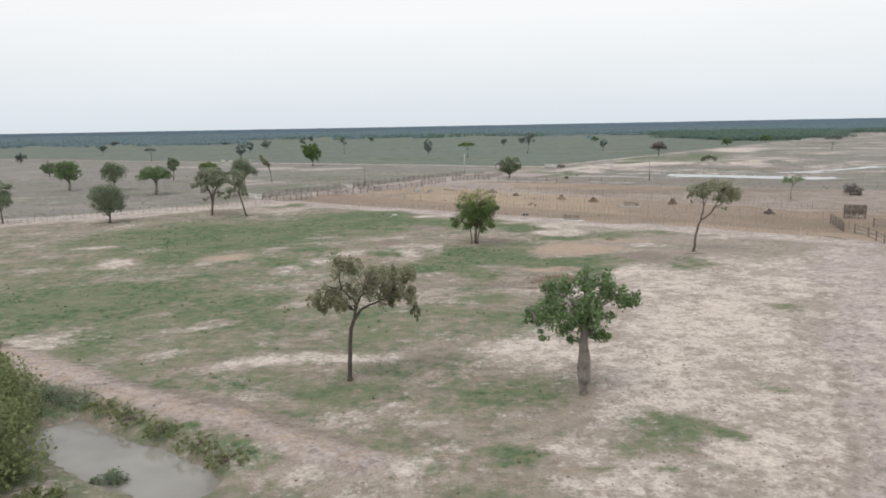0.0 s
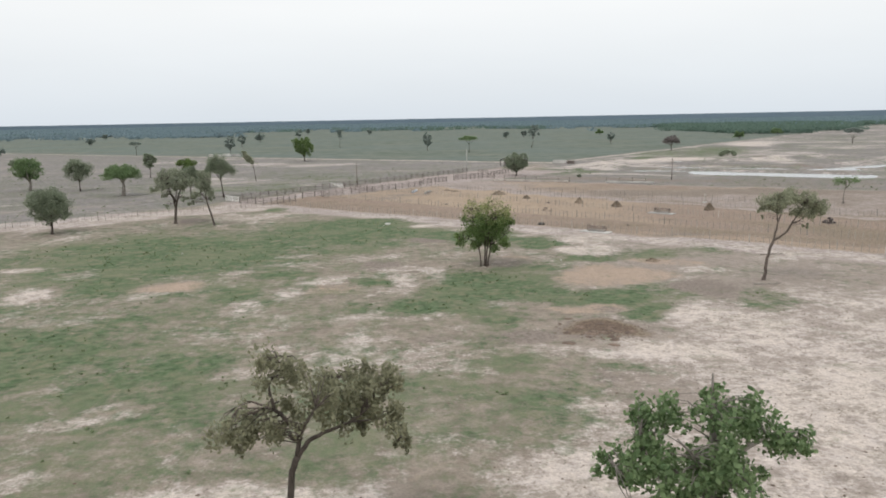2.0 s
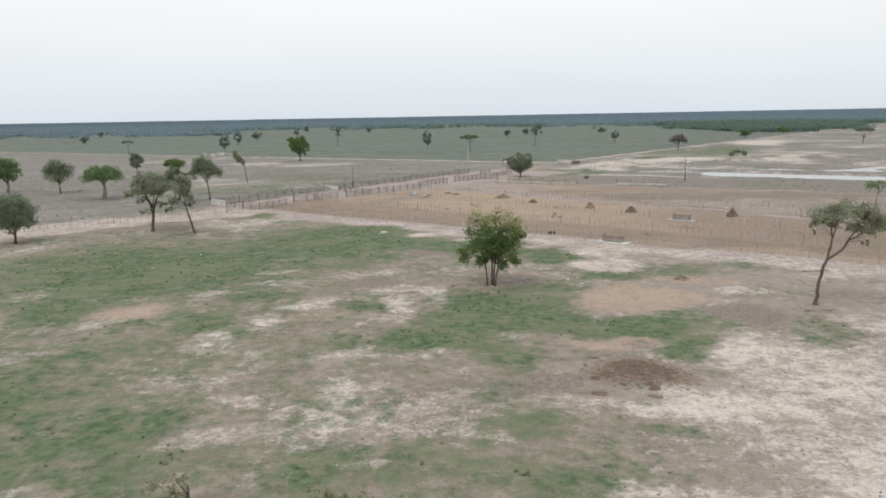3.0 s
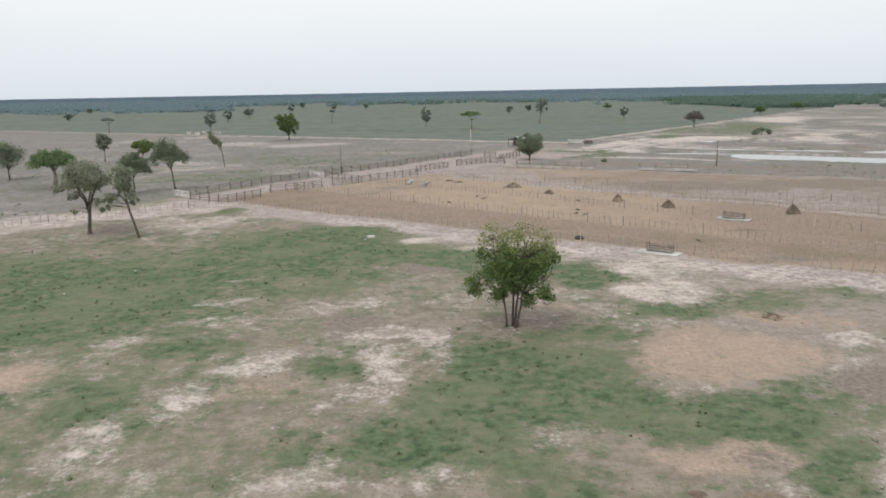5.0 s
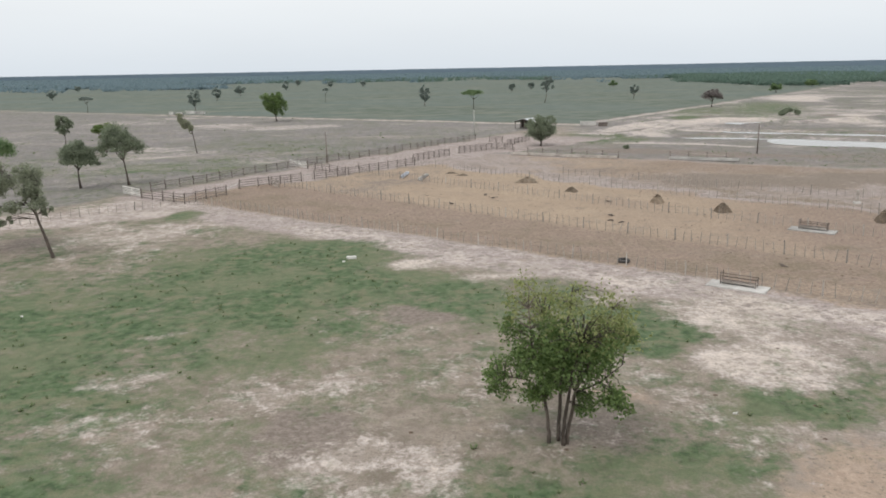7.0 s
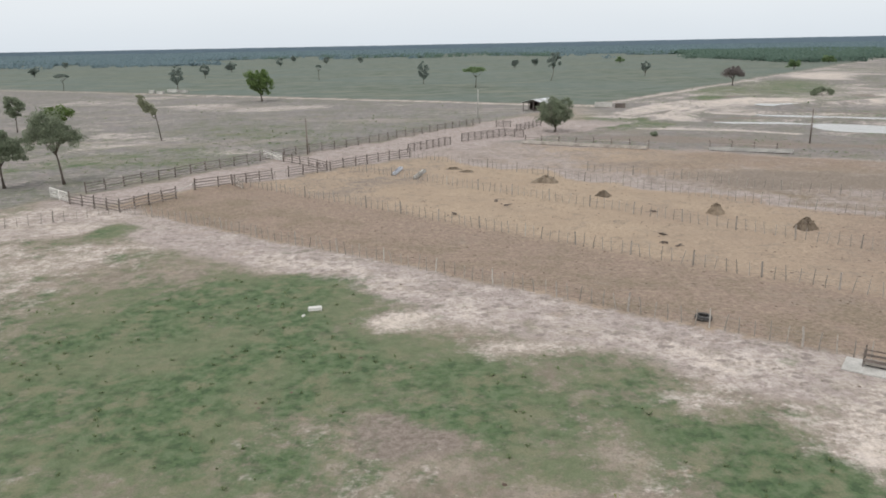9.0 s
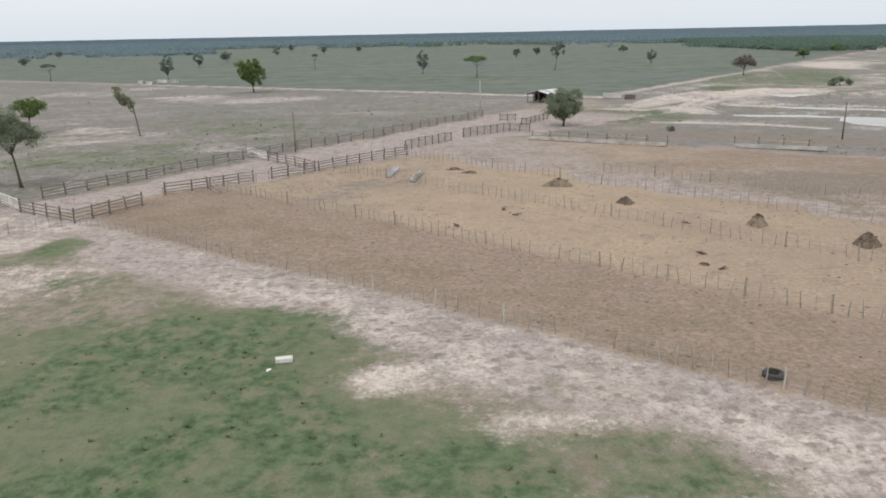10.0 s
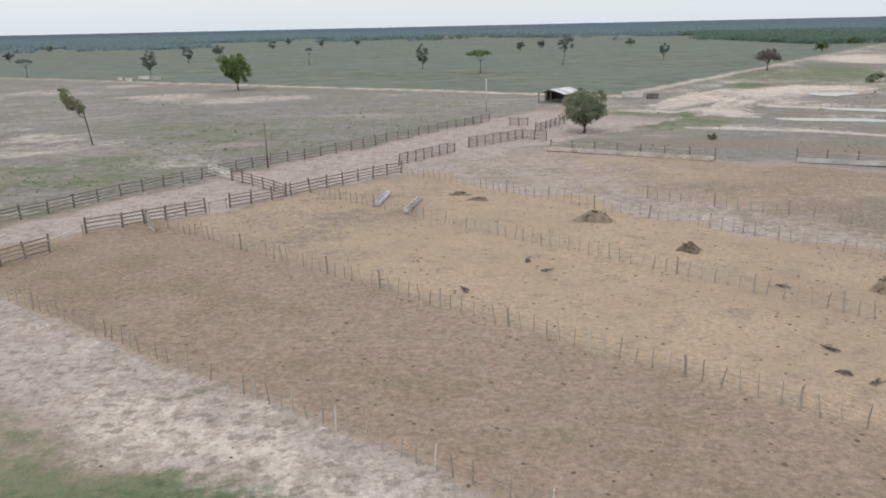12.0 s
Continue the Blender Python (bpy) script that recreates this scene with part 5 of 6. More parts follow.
lobed_tree(-53.0, 169.0, "broad grey-olive tree at the pasture fence",
           [[(0, 0, 0, 0.36), (0.05, 0, 0.6, 0.27), (0.2, 0, 2.4, 0.25), (0.3, 0, 3.4, 0.24)]],
           [[(0.25, 0, 3.2, 0.2), (-0.1, 0.2, 5.2, 0.17), (-1.2, 0.4, 7.2, 0.12), (-2.4, 0.5, 8.6, 0.04)],
            [(0.3, 0, 3.2, 0.2), (0.9, -0.2, 5.2, 0.17), (1.8, -0.2, 7.4, 0.12), (3.2, -0.3, 8.8, 0.04)],
            [(0.3, 0, 4.4, 0.14), (0.4, 1.0, 6.6, 0.1), (0.6, 1.6, 9.2, 0.03)],
            [(0.2, 0, 4.2, 0.14), (-0.3, -1.2, 6.4, 0.1), (-0.6, -2.0, 8.6, 0.03)]],
           [(-1.5, 9.8, 1.5, 0.9), (1.5, 9.8, 1.5, 0.9), (-2.9, 8.4, 1.3, 1), (3.4, 8.4, 1.3, 1), (0.0, 8.0, 1.8, 0.9), (-3.6, 7.1, 0.9, 0.8), (-1.4, 6.0, 0.8, 0.8), (-0.4, 3.9, 0.6, 0.8), (2.7, 5.2, 0.8, 0.8),
            (1.7, 7.3, 1.2, 0.9), (4.3, 7.4, 0.8, 0.7), (-1.8, 7.6, 1.2, 0.8)],
           LEAF_SAGE, BARK_DARK, 17, 9000, 0.2, 0.4, 1.2, clump=0.75)
lobed_tree(-44.2, 165.2, "slim drooping olive tree at the pasture fence",
           [[(0, 0, 0, 0.24), (-0.15, 0, 0.8, 0.19), (-0.6, 0, 2.6, 0.16), (-1.05, 0, 4.4, 0.14), (-1.4, 0.1, 6.4, 0.1)]],
           [[(-1.2, 0, 5.0, 0.1), (-2.2, 0.3, 6.2, 0.07), (-3.3, 0.4, 6.0, 0.02)],
            [(-1.3, 0, 5.8, 0.1), (-0.7, -0.2, 7.0, 0.07), (-0.3, -0.4, 8.6, 0.02)],
            [(-1.4, 0.1, 6.2, 0.1), (-1.7, 0.2, 8.0, 0.06), (-1.6, 0.3, 9.9, 0.02)]],
           [(-1.5, 9.5, 1.25, 1), (-1.7, 7.4, 1.2, 0.9), (-0.4, 5.0, 0.7, 0.8), (-3.4, 4.6, 0.65, 1), (0.0, 6.5, 0.9, 0.8), (-2.7, 6.2, 0.9, 0.9), (-3.3, 5.5, 0.6, 0.8), (-0.7, 8.3, 0.9, 0.8), (-2.3, 8.6, 0.7, 0.7)],
           LEAF_SAGE, BARK_DARK, 18, 6500, 0.17, 0.7, 0.9, clump=0.75)
tree(-71.5, 157.5, 8.8, 8.6, 1.6, LEAF_DULL, BARK_DARK, "round dark green tree beside the pasture fence", "round", 19, 120, 120, 0.2, 0.24, clump=0.125)
tree(-96.7, 161.2, 9.8, 6.5, 3.0, LEAF_DULL, BARK_DARK, "dull green tree beside the dirt road", "round", 20, 46, 100, 0.22, 0.2, clump=0.12)
tree(-58.6, 221.2, 12.2, 9.4, 5.0, LEAF_DULL, BARK_DARK, "tall open tree beside the cattle lane gate", "canopy", 21, 90, 120, 0.2, 0.2, lean=(-1.2, 0), clump=0.105)
tree(-66.5, 219.0, 8.8, 8.0, 3.8, LEAF_DULL, BARK_DARK, "domed green tree in the dry field", "canopy", 22, 80, 110, 0.22, 0.2, clump=0.12)
lobed_tree(-63.4, 275.8, "thin leaning tree with a narrow crown alone in the dry field",
           [[(0, 0, 0, 0.17), (-0.1, 0, 0.6, 0.13), (-0.35, 0, 3.0, 0.11), (-0.7, 0, 5.4, 0.1), (-1.7, 0, 7.6, 0.07), (-2.9, 0, 9.8, 0.02)]],
           [[(-0.7, 0, 5.4, 0.06), (-0.8, 0.5, 6.6, 0.04), (-1.1, 0.7, 7.6, 0.015)], [(-1.5, 0, 7.2, 0.06), (-2.4, -0.5, 8.0, 0.04), (-3.0, -0.6, 8.8, 0.015)]],
           [(-0.8, 6.0, 0.6, 1), (-1.2, 6.9, 1.0, 1), (-1.9, 7.7, 1.2, 1), (-2.5, 8.7, 1.1, 1), (-3.1, 9.5, 0.8, 0.9), (-0.9, 5.2, 0.35, 0.8), (-3.6, 10.0, 0.5, 0.8)],
           LEAF_OLIVE, BARK_DARK, 23, 3000, 0.22, 0.6, 0.8, clump=0.65)
tree(-89.0, 229.5, 8.8, 11.6, 4.2, LEAF_GREEN, BARK_GREY, "dome-crowned bottle tree with a pale trunk", "dome", 24, 110, 100, 0.24, 0.5, belly=0.3, clump=0.12)
tree(-109.4, 247.0, 10.2, 9.0, 2.8, LEAF_DULL, BARK_DARK, "grey-green round tree in the dry field", "round", 25, 72, 80, 0.28, 0.2, clump=0.155)
tree(-126.3, 250.1, 10.4, 9.4, 3.0, LEAF_GREEN, BARK_GREY, "dark green bottle tree in the dry field", "round", 26, 78, 80, 0.3, 0.42, belly=0.25, clump=0.155)
tree(-89.0, 281.4, 7.4, 8.4, 3.8, LEAF_LIGHT, BARK_DARK, "light green spreading tree in the dry field", "round", 27, 40, 80, 0.3, 0.18, clump=0.13)
tree(-108.0, 298.0, 9.4, 5.4, 3.6, LEAF_DULL, BARK_DARK, "small oval tree in the dry field", "round", 28, 46, 70, 0.32, 0.16, clump=0.155)
tree(-178.0, 336.0, 6.8, 7.8, 0.9, LEAF_DULL, BARK_DARK, "low round tree in the dry field", "round", 29, 46, 70, 0.34, 0.18, clump=0.155)
tree(-277.0, 489.0, 8.6, 8.6, 1.2, LEAF_PLAIN, BARK_DARK, "round tree at the edge of the plain", "round", 30, 30, 50, 0.5, 0.2, clump=0.15)
tree(-68.8, 397.0, 12.6, 10.8, 2.6, LEAF_MID, BARK_DARK, "large dark green tree beside the far track", "ragged", 31, 90, 120, 0.34, 0.3, lean=(-1.2, 0), clump=0.12)
tree(25.6, 279.8, 8.2, 9.2, 1.3, LEAF_DULL, BARK_DARK, "broad grey-green tree beside the shed", "ragged", 32, 120, 110, 0.2, 0.24, clump=0.1)
tree(16.3, 465.5, 9.8, 12.5, 5.0, LEAF_GREEN, BARK_DARK, "umbrella tree on the green plain", "umbrella", 33, 40, 60, 0.42, 0.2, clump=0.13)
tree(-9.1, 505.0, 11.6, 7.6, 2.2, LEAF_PLAIN, BARK_DARK, "tall ragged tree on the green plain", "ragged", 34, 40, 60, 0.42, 0.2, clump=0.14)
tree(60.3, 522.0, 15.5, 8.0, 6.4, LEAF_PLAIN, BARK_DARK, "tall thin tree on the green plain", "ragged", 35, 34, 60, 0.45, 0.2, lean=(2.0, 0), clump=0.14)
tree(121.9, 560.0, 9.6, 6.6, 1.6, LEAF_PLAIN, BARK_DARK, "oval tree on the green plain", "round", 36, 30, 60, 0.45, 0.18, clump=0.15)
tree(131.0, 448.0, 9.4, 10.8, 2.6, LEAF_DRY, BARK_DARK, "broad leafless brown tree beside the far track", "dome", 37, 60, 80, 0.34, 0.26, clump=0.12)
tree(-129.3, 480.1, 12.6, 7.4, 3.2, LEAF_PLAIN, BARK_DARK, "slim grey-green tree behind the far track", "ragged", 38, 34, 60, 0.45, 0.2, clump=0.15)
tree(-164.8, 640.0, 10.0, 7.4, 2.0, LEAF_PLAIN, BARK_DARK, "grey-green tree on the far plain", "round", 39, 24, 50, 0.6, 0.2, clump=0.15)
tree(-175.9, 750.0, 9.0, 11.0, 2.0, LEAF_PLAIN, BARK_DARK, "broad tree on the far plain", "ragged", 40, 28, 50, 0.7, 0.2, clump=0.15)
tree(-75.2, 577.5, 9.6, 5.0, 5.5, LEAF_PLAIN, BARK_DARK, "thin tree on the far plain", "umbrella", 41, 20, 50, 0.5, 0.16, clump=0.15)
tree(-132.8, 1000.0, 9.4, 7.6, 1.6, LEAF_PLAIN, BARK_DARK, "small tree before the far woods", "round", 42, 20, 40, 0.9, 0.2, clump=0.15)
tree(-99.0, 1060.0, 8.4, 8.4, 1.6, LEAF_PLAIN, BARK_DARK, "small tree before the far woods", "round", 43, 20, 40, 0.9, 0.2, clump=0.15)
tree(-172.4, 930.0, 10.0, 9.0, 1.6, LEAF_PLAIN, BARK_DARK, "round tree before the far woods", "ragged", 44, 20, 40, 0.9, 0.2, clump=0.15)
tree(-209.8, 1200.0, 9.0, 10.0, 1.6, LEAF_PLAIN, BARK_DARK, "round tree before the far woods", "round", 45, 20, 40, 1.0, 0.2, clump=0.15)
tree(62.2, 740.0, 8.6, 6.6, 1.2, LEAF_PLAIN, BARK_DARK, "round tree on the far plain", "round", 46, 24, 50, 0.6, 0.2, clump=0.15)
tree(85.0, 790.0, 7.8, 7.0, 1.2, LEAF_PLAIN, BARK_DARK, "round tree on the far plain", "round", 47, 24, 50, 0.6, 0.2, clump=0.15)
tree(173.2, 840.0, 6.4, 9.6, 0.8, LEAF_GREEN, BARK_DARK, "low spreading tree on the far plain", "dome", 48, 24, 50, 0.7, 0.2, clump=0.15)
tree(237.2, 617.0, 6.8, 10.0, 0.6, LEAF_GREEN, BARK_DARK, "low spreading light green tree beside the far track", "dome", 49, 28, 60, 0.6, 0.2, clump=0.15)
tree(318.6, 731.0, 6.6, 12.0, 0.6, LEAF_GREEN, BARK_DARK, "low spreading light green tree beside the far woods", "dome", 50, 28, 60, 0.7, 0.2, clump=0.15)
tree(262.0, 498.0, 10.8, 12.0, 3.4, LEAF_PLAIN, BARK_DARK, "broad dull tree beyond the basins", "umbrella", 51, 36, 70, 0.5, 0.24, clump=0.15)
tree(87.5, 184.5, 6.4, 6.2, 3.9, LEAF_GREEN, BARK_GREY, "small ragged light green tree in the far pen", "ragged", 52, 22, 42, 0.2, 0.15, lean=(0.6, 0), clump=0.13)
tree(-329.7, 726.0, 7.6, 9.0, 1.4, LEAF_PLAIN, BARK_DARK, "round tree on the far plain", "round", 53, 24, 50, 0.7, 0.2, clump=0.15)
tree(-195.4, 500.1, 9.0, 8.0, 4.6, LEAF_PLAIN, BARK_DARK, "thin umbrella tree beside the far track", "umbrella", 54, 24, 60, 0.5, 0.18, clump=0.15)
tree(-452.0, 1028.0, 8.4, 9.0, 1.4, LEAF_PLAIN, BARK_DARK, "small tree before the far woods", "round", 55, 20, 40, 0.9, 0.2, clump=0.15)

# ---- scrub on the bank of the waterhole ----
bush(-31.0, 47.0, 5.0, 6.5, LEAF_BANK, "tall tangled green scrub beside the waterhole", 61, 34, 210, 0.18, loose=1.35)
bush(-27.8, 41.6, 4.8, 6.0, LEAF_BANK, "tall tangled green scrub beside the waterhole", 62, 34, 210, 0.18, loose=1.35)
bush(-25.0, 37.0, 4.8, 5.5, LEAF_BANK, "yellowish green scrub beside the waterhole", 63, 30, 210, 0.18, loose=1.35)
bush(-34.8, 53.0, 3.6, 5.6, LEAF_BANK, "dense green scrub along the dirt road", 64, 26, 220, 0.2)
bush(-41.5, 62.5, 2.6, 4.6, LEAF_BANK, "low scrub along the dirt road", 65, 22, 200, 0.2)
for i, (bx, by, bh) in enumerate(((-31.0, 52.2, 1.3), (-28.6, 51.6, 0.9), (-26.4, 50.6, 0.7), (-23.6, 49.2, 0.4), (-21.0, 47.4, 0.3), (-18.0, 45.2, 0.35), (-15.2, 43.0, 0.3), (-12.8, 40.9, 0.35))):
    bush(bx, by, bh, 4.4 - 0.1 * i, LEAF_DULL if i < 3 else LEAF_BANK, "low tangled weeds on the bank above the water", 100 + i, 70, 20, 0.09, loose=1.6)
bush(-19.4, 39.6, 1.4, 2.0, LEAF_DULL, "small dark shrub on the muddy shore", 74, 16, 150, 0.12, loose=1.4)
bush(-21.5, 36.0, 0.7, 3.0, LEAF_BANK, "low green weeds on the muddy shore", 77, 22, 90, 0.12, loose=2.0)
bush(136.6, 378.0, 3.6, 9.0, LEAF_DULL, "wide grey-green bush on the earth bank", 71, 16, 110, 0.35, group="scrub on the earth banks")
bush(45.0, 268.0, 1.2, 2.2, LEAF_DULL, "small dark bush on bare soil", 72, 8, 90, 0.2, group="scrub on the earth banks")
bush(69.5, 155.7, 1.2, 2.6, LEAF_DRY, "dry brown brush heap in the pen", 73, 8, 90, 0.2, group="scrub on the earth banks")


# ---- fences ----
def post_mesh(name, r, h, mat, seed):
    """A rough round post with a worn, slanted top."""
    rng = np.random.default_rng(seed)
    pts = [Vector((0, 0, -0.05)), Vector((rng.uniform(-0.02, 0.02), rng.uniform(-0.02, 0.02), h * 0.5)), Vector((rng.uniform(-0.05, 0.05), rng.uniform(-0.05, 0.05), h))]
    v, f = tube_data(pts, [r * 1.08, r, r * 0.86], 6)
    v[12] = v[12] + Vector((0, 0, 0.06))
    me = bpy.data.meshes.new(name)
    me.from_pydata(v, [], f)
    me.materials.append(mat)
    return me


STAKES = [post_mesh("post", 0.038, h, WOOD_GREY, i) for i, h in enumerate((1.22, 1.3, 1.15, 1.36, 1.27))]
STOUT = [post_mesh("post", 0.08, h, WOOD_GREY, 10 + i) for i, h in enumerate((1.42, 1.5, 1.36))]
BLEACHED = [post_mesh("post", 0.05, h, WOOD_PALE, 30 + i) for i, h in enumerate((1.3, 1.42))]
RAIL_POSTS = [post_mesh("post", 0.10, h, WOOD_DARK, 20 + i) for i, h in enumerate((1.58, 1.64, 1.7))]


def wire_fence(points, label, gap=1.0, seed=1, wires=4, bleached=0.1):
    """Stakes of uneven height with a stout post every sixth, and wires between."""
    rng = np.random.default_rng(seed)
    x0, y0 = points[0]
    root = thing("wire_fence", pose(x0, y0, 0), label, "fence", "wire fences")
    k, line = 0, []
    for (ax, ay), (bx, by) in zip(points, points[1:]):
        n = max(1, round(math.hypot(bx - ax, by - ay) / gap))
        for i in range(n):
            t = i / n
            line.append((ax + (bx - ax) * t, ay + (by - ay) * t))
    line.append(points[-1])
    for px, py in line:
        stout = k % 6 == 0
        me = (STOUT if stout else STAKES)[int(rng.integers(3 if stout else 5))]
        if stout and rng.random() < bleached:
            me = BLEACHED[int(rng.integers(2))]
        ob = new("post", me)
        ob.parent = root
        tilt = 2.0 if stout else 5.0
        j = 0.03 if stout else 0.08
        ob.matrix_basis = pose(px - x0 + rng.uniform(-j, j), py - y0 + rng.uniform(-j, j), ground_height(px, py), rng.normal() * tilt, rng.normal() * tilt, rng.uniform(0, 360))
        k += 1
    for w in range(wires):
        v, f = [], []
        pts = [Vector((px - x0, py - y0, ground_height(px, py) + 0.25 + w * 0.95 / wires + rng.uniform(-0.02, 0.02))) for px, py in line]
        tube_data(pts, [0.007] * len(pts), 3, v, f)
        mesh_object("wire", v, f, WIRE, root)
    return root


def rail_fence(points, label, gap=3.0, rails=4, top=1.45, seed=1, mat=None):
    """A corral fence: heavy posts with sawn boards between them, each board a little out of true."""
    rng = np.random.default_rng(seed)
    mat = mat or WOOD_RAIL
    x0, y0 = points[0]
    root = thing("rail_fence", pose(x0, y0, 0), label, "fence", "corral fences")
    line = []
    for (ax, ay), (bx, by) in zip(points, points[1:]):
        n = max(1, round(math.hypot(bx - ax, by - ay) / gap))
        line += [(ax + (bx - ax) * i / n, ay + (by - ay) * i / n) for i in range(n)]
    line.append(points[-1])
    for px, py in line:
        ob = new("post", RAIL_POSTS[int(rng.integers(3))])
        ob.parent = root
        ob.matrix_basis = pose(px - x0, py - y0, ground_height(px, py), rng.normal() * 1.5, rng.normal() * 1.5, rng.uniform(0, 360))
    boards = {}
    for (ax, ay), (bx, by) in zip(line, line[1:]):
        d = math.hypot(bx - ax, by - ay)
        key = round(d, 1)
        if key not in boards:
            bm = bmesh.new()
            box(bm, d + 0.12, 0.045, 0.12, Matrix.Translation((0, 0, -0.07)), 0.008)
            me = bpy.data.meshes.new("rail")
            bm.to_mesh(me)
            bm.free()
            me.materials.append(mat)
            boards[key] = me
        yaw = math.degrees(math.atan2(by - ay, bx - ax))
        za, zb = ground_height(ax, ay), ground_height(bx, by)
        for r in range(rails):
            ob = new("rail", boards[key])
            ob.parent = root
            z = (za + zb) / 2 + 0.28 + r * (top - 0.28) / (rails - 1) + rng.uniform(-0.03, 0.03)
            slope = -math.degrees(math.atan2(zb - za, d)) + rng.normal() * 0.6
            ob.matrix_basis = pose((ax + bx) / 2 - x0, (ay + by) / 2 - y0, z, 0, slope, yaw) @ pose(0, -0.11, 0)
    return root


def board_gate(x, y, yaw, length, label, mat, h=1.35, bars=5):
    """A gate of boards on two stiles, with a diagonal brace."""
    root = thing("gate", pose(x, y, ground_height(x, y), 0, 0, yaw), label, "gate", "corral gates")
    for px in (0.06, length / 2, length - 0.06):
        part("stile", box(bmesh.new(), 0.11, 0.06, h, pose(px, 0, 0.14), 0.01), mat, root)
    for i in range(bars):
        part("rail", box(bmesh.new(), length, 0.04, 0.13, pose(length / 2, -0.055, 0.2 + i * (h - 0.2) / (bars - 1)), 0.008), mat, root)
    part("brace", box(bmesh.new(), math.hypot(length, h) * 0.92, 0.035, 0.1, pose(length / 2, 0.055, 0.8, 0, -math.degrees(math.atan2(h * 0.8, length)), 0), 0.006), mat, root)
    part("post", box(bmesh.new(), 0.2, 0.2, 1.75, pose(-0.12, 0, -0.05), 0.02), WOOD_DARK, root)
    return root


rail_fence([(-51.5, 213.2), (-28.3, 249.5), (-15.6, 263.6), (9.3, 299.0)], "long dark board fence along the far side of the lane", seed=1)
rail_fence([(-50.0, 205.4), (-41.0, 199.6), (-36.9, 208.1)], "dark board fence at the lane's corner", gap=2.6, seed=2)
rail_fence([(-36.2, 214.0), (-33.4, 216.0), (-26.8, 222.1)], "dark board fence between lane and cattle pen", gap=2.4, seed=3)
rail_fence([(-24.8, 224.5), (-17.0, 232.0), (-6.4, 243.4)], "dark board fence between lane and feeding pens", gap=2.6, seed=4)
rail_fence([(-28.7, 240.2), (-19.6, 230.2)], "dark board fence across the cattle lane", gap=2.6, seed=5)
rail_fence([(-7.0, 249.2), (1.3, 259.6)], "board fence of the far pen beside the lane", gap=2.0, rails=5, top=1.6, seed=6)
rail_fence([(3.7, 263.6), (13.6, 273.5), (17.4, 271.0)], "board fence of the far pen beside the shed", gap=2.0, rails=6, top=1.7, seed=7)
rail_fence([(16.9, 281.9), (24.1, 293.0)], "short board fence before the shed", gap=2.2, rails=5, seed=8)
rail_fence([(13.0, 291.6), (16.4, 290.6)], "short board fence at the lane's end", gap=1.7, rails=5, seed=9)
board_gate(-50.2, 205.6, 137, 6.6, "white board gate standing closed across the lane", WHITE_PAINT)
board_gate(-28.9, 240.4, 133, 6.6, "white board gate across the cattle lane", WHITE_PAINT)
board_gate(-31.0, 216.4, 302, 3.6, "grey board gate standing open into the pen", WOOD_GREY)


def pole_bar(x0, y0, x1, y1):
    """A long peeled pole across a gateway, resting in two forked stakes."""
    d = math.hypot(x1 - x0, y1 - y0)
    root = thing("pole_bar", pose(x0, y0, ground_height(x0, y0), 0, 0, math.degrees(math.atan2(y1 - y0, x1 - x0))), "long bleached white pole across a gateway of the lane", "gate bar", "gateway bars")
    v, f = tube_data([Vector((0, 0, 1.12)), Vector((d * 0.5, 0.02, 1.02)), Vector((d, 0, 1.15))], [0.06, 0.055, 0.045], 8)
    mesh_object("bar", v, f, WOOD_PALE, root, smooth=True)
    for px in (0.25, d - 0.25):
        v, f = tube_data([Vector((px, 0.06, -0.05)), Vector((px, 0.07, 0.98))], [0.06, 0.05], 7)
        for side in (-0.1, 0.1):
            tube_data([Vector((px, 0.07, 0.95)), Vector((px, side, 1.2))], [0.04, 0.025], 6, v, f)
        mesh_object("forked_stake", v, f, WOOD_GREY, root)


pole_bar(-36.8, 207.9, -36.2, 213.8)
pole_bar(-26.6, 222.2, -24.9, 224.3)

wire_fence([(-41, 199.6), (-28, 191.7), (26.0, 151.7), (64.0, 123.6)], "front wire fence of the cattle pen on grey stakes", 1.0, 1, bleached=0.55)
wire_fence([(-28.6, 215.4), (-19.3, 207.8), (-2.7, 193.8), (19.5, 174.8), (48, 151.2), (78, 128)], "wire fence on grey stakes behind the cattle pen", 1.0, 2)
wire_fence([(-17.0, 231.6), (6.5, 208.4), (27.7, 188.4), (52.3, 166.0), (85, 138)], "wire fence on grey stakes between the straw pens", 1.0, 3)
wire_fence([(-6.2, 243.2), (15.6, 220.6), (35.0, 202.2), (60, 179.8), (95, 150)], "wire fence on grey stakes behind the straw pens", 1.05, 4)
wire_fence([(22.5, 225.2), (34.6, 216.4), (45.3, 207.5), (82, 178)], "old wire fence on thin stakes inside the far pen", 1.2, 6)
wire_fence([(-41, 199.6), (-60, 184.6), (-97, 158.4), (-128, 136)], "wire fence along the pale dirt road", 1.3, 5)


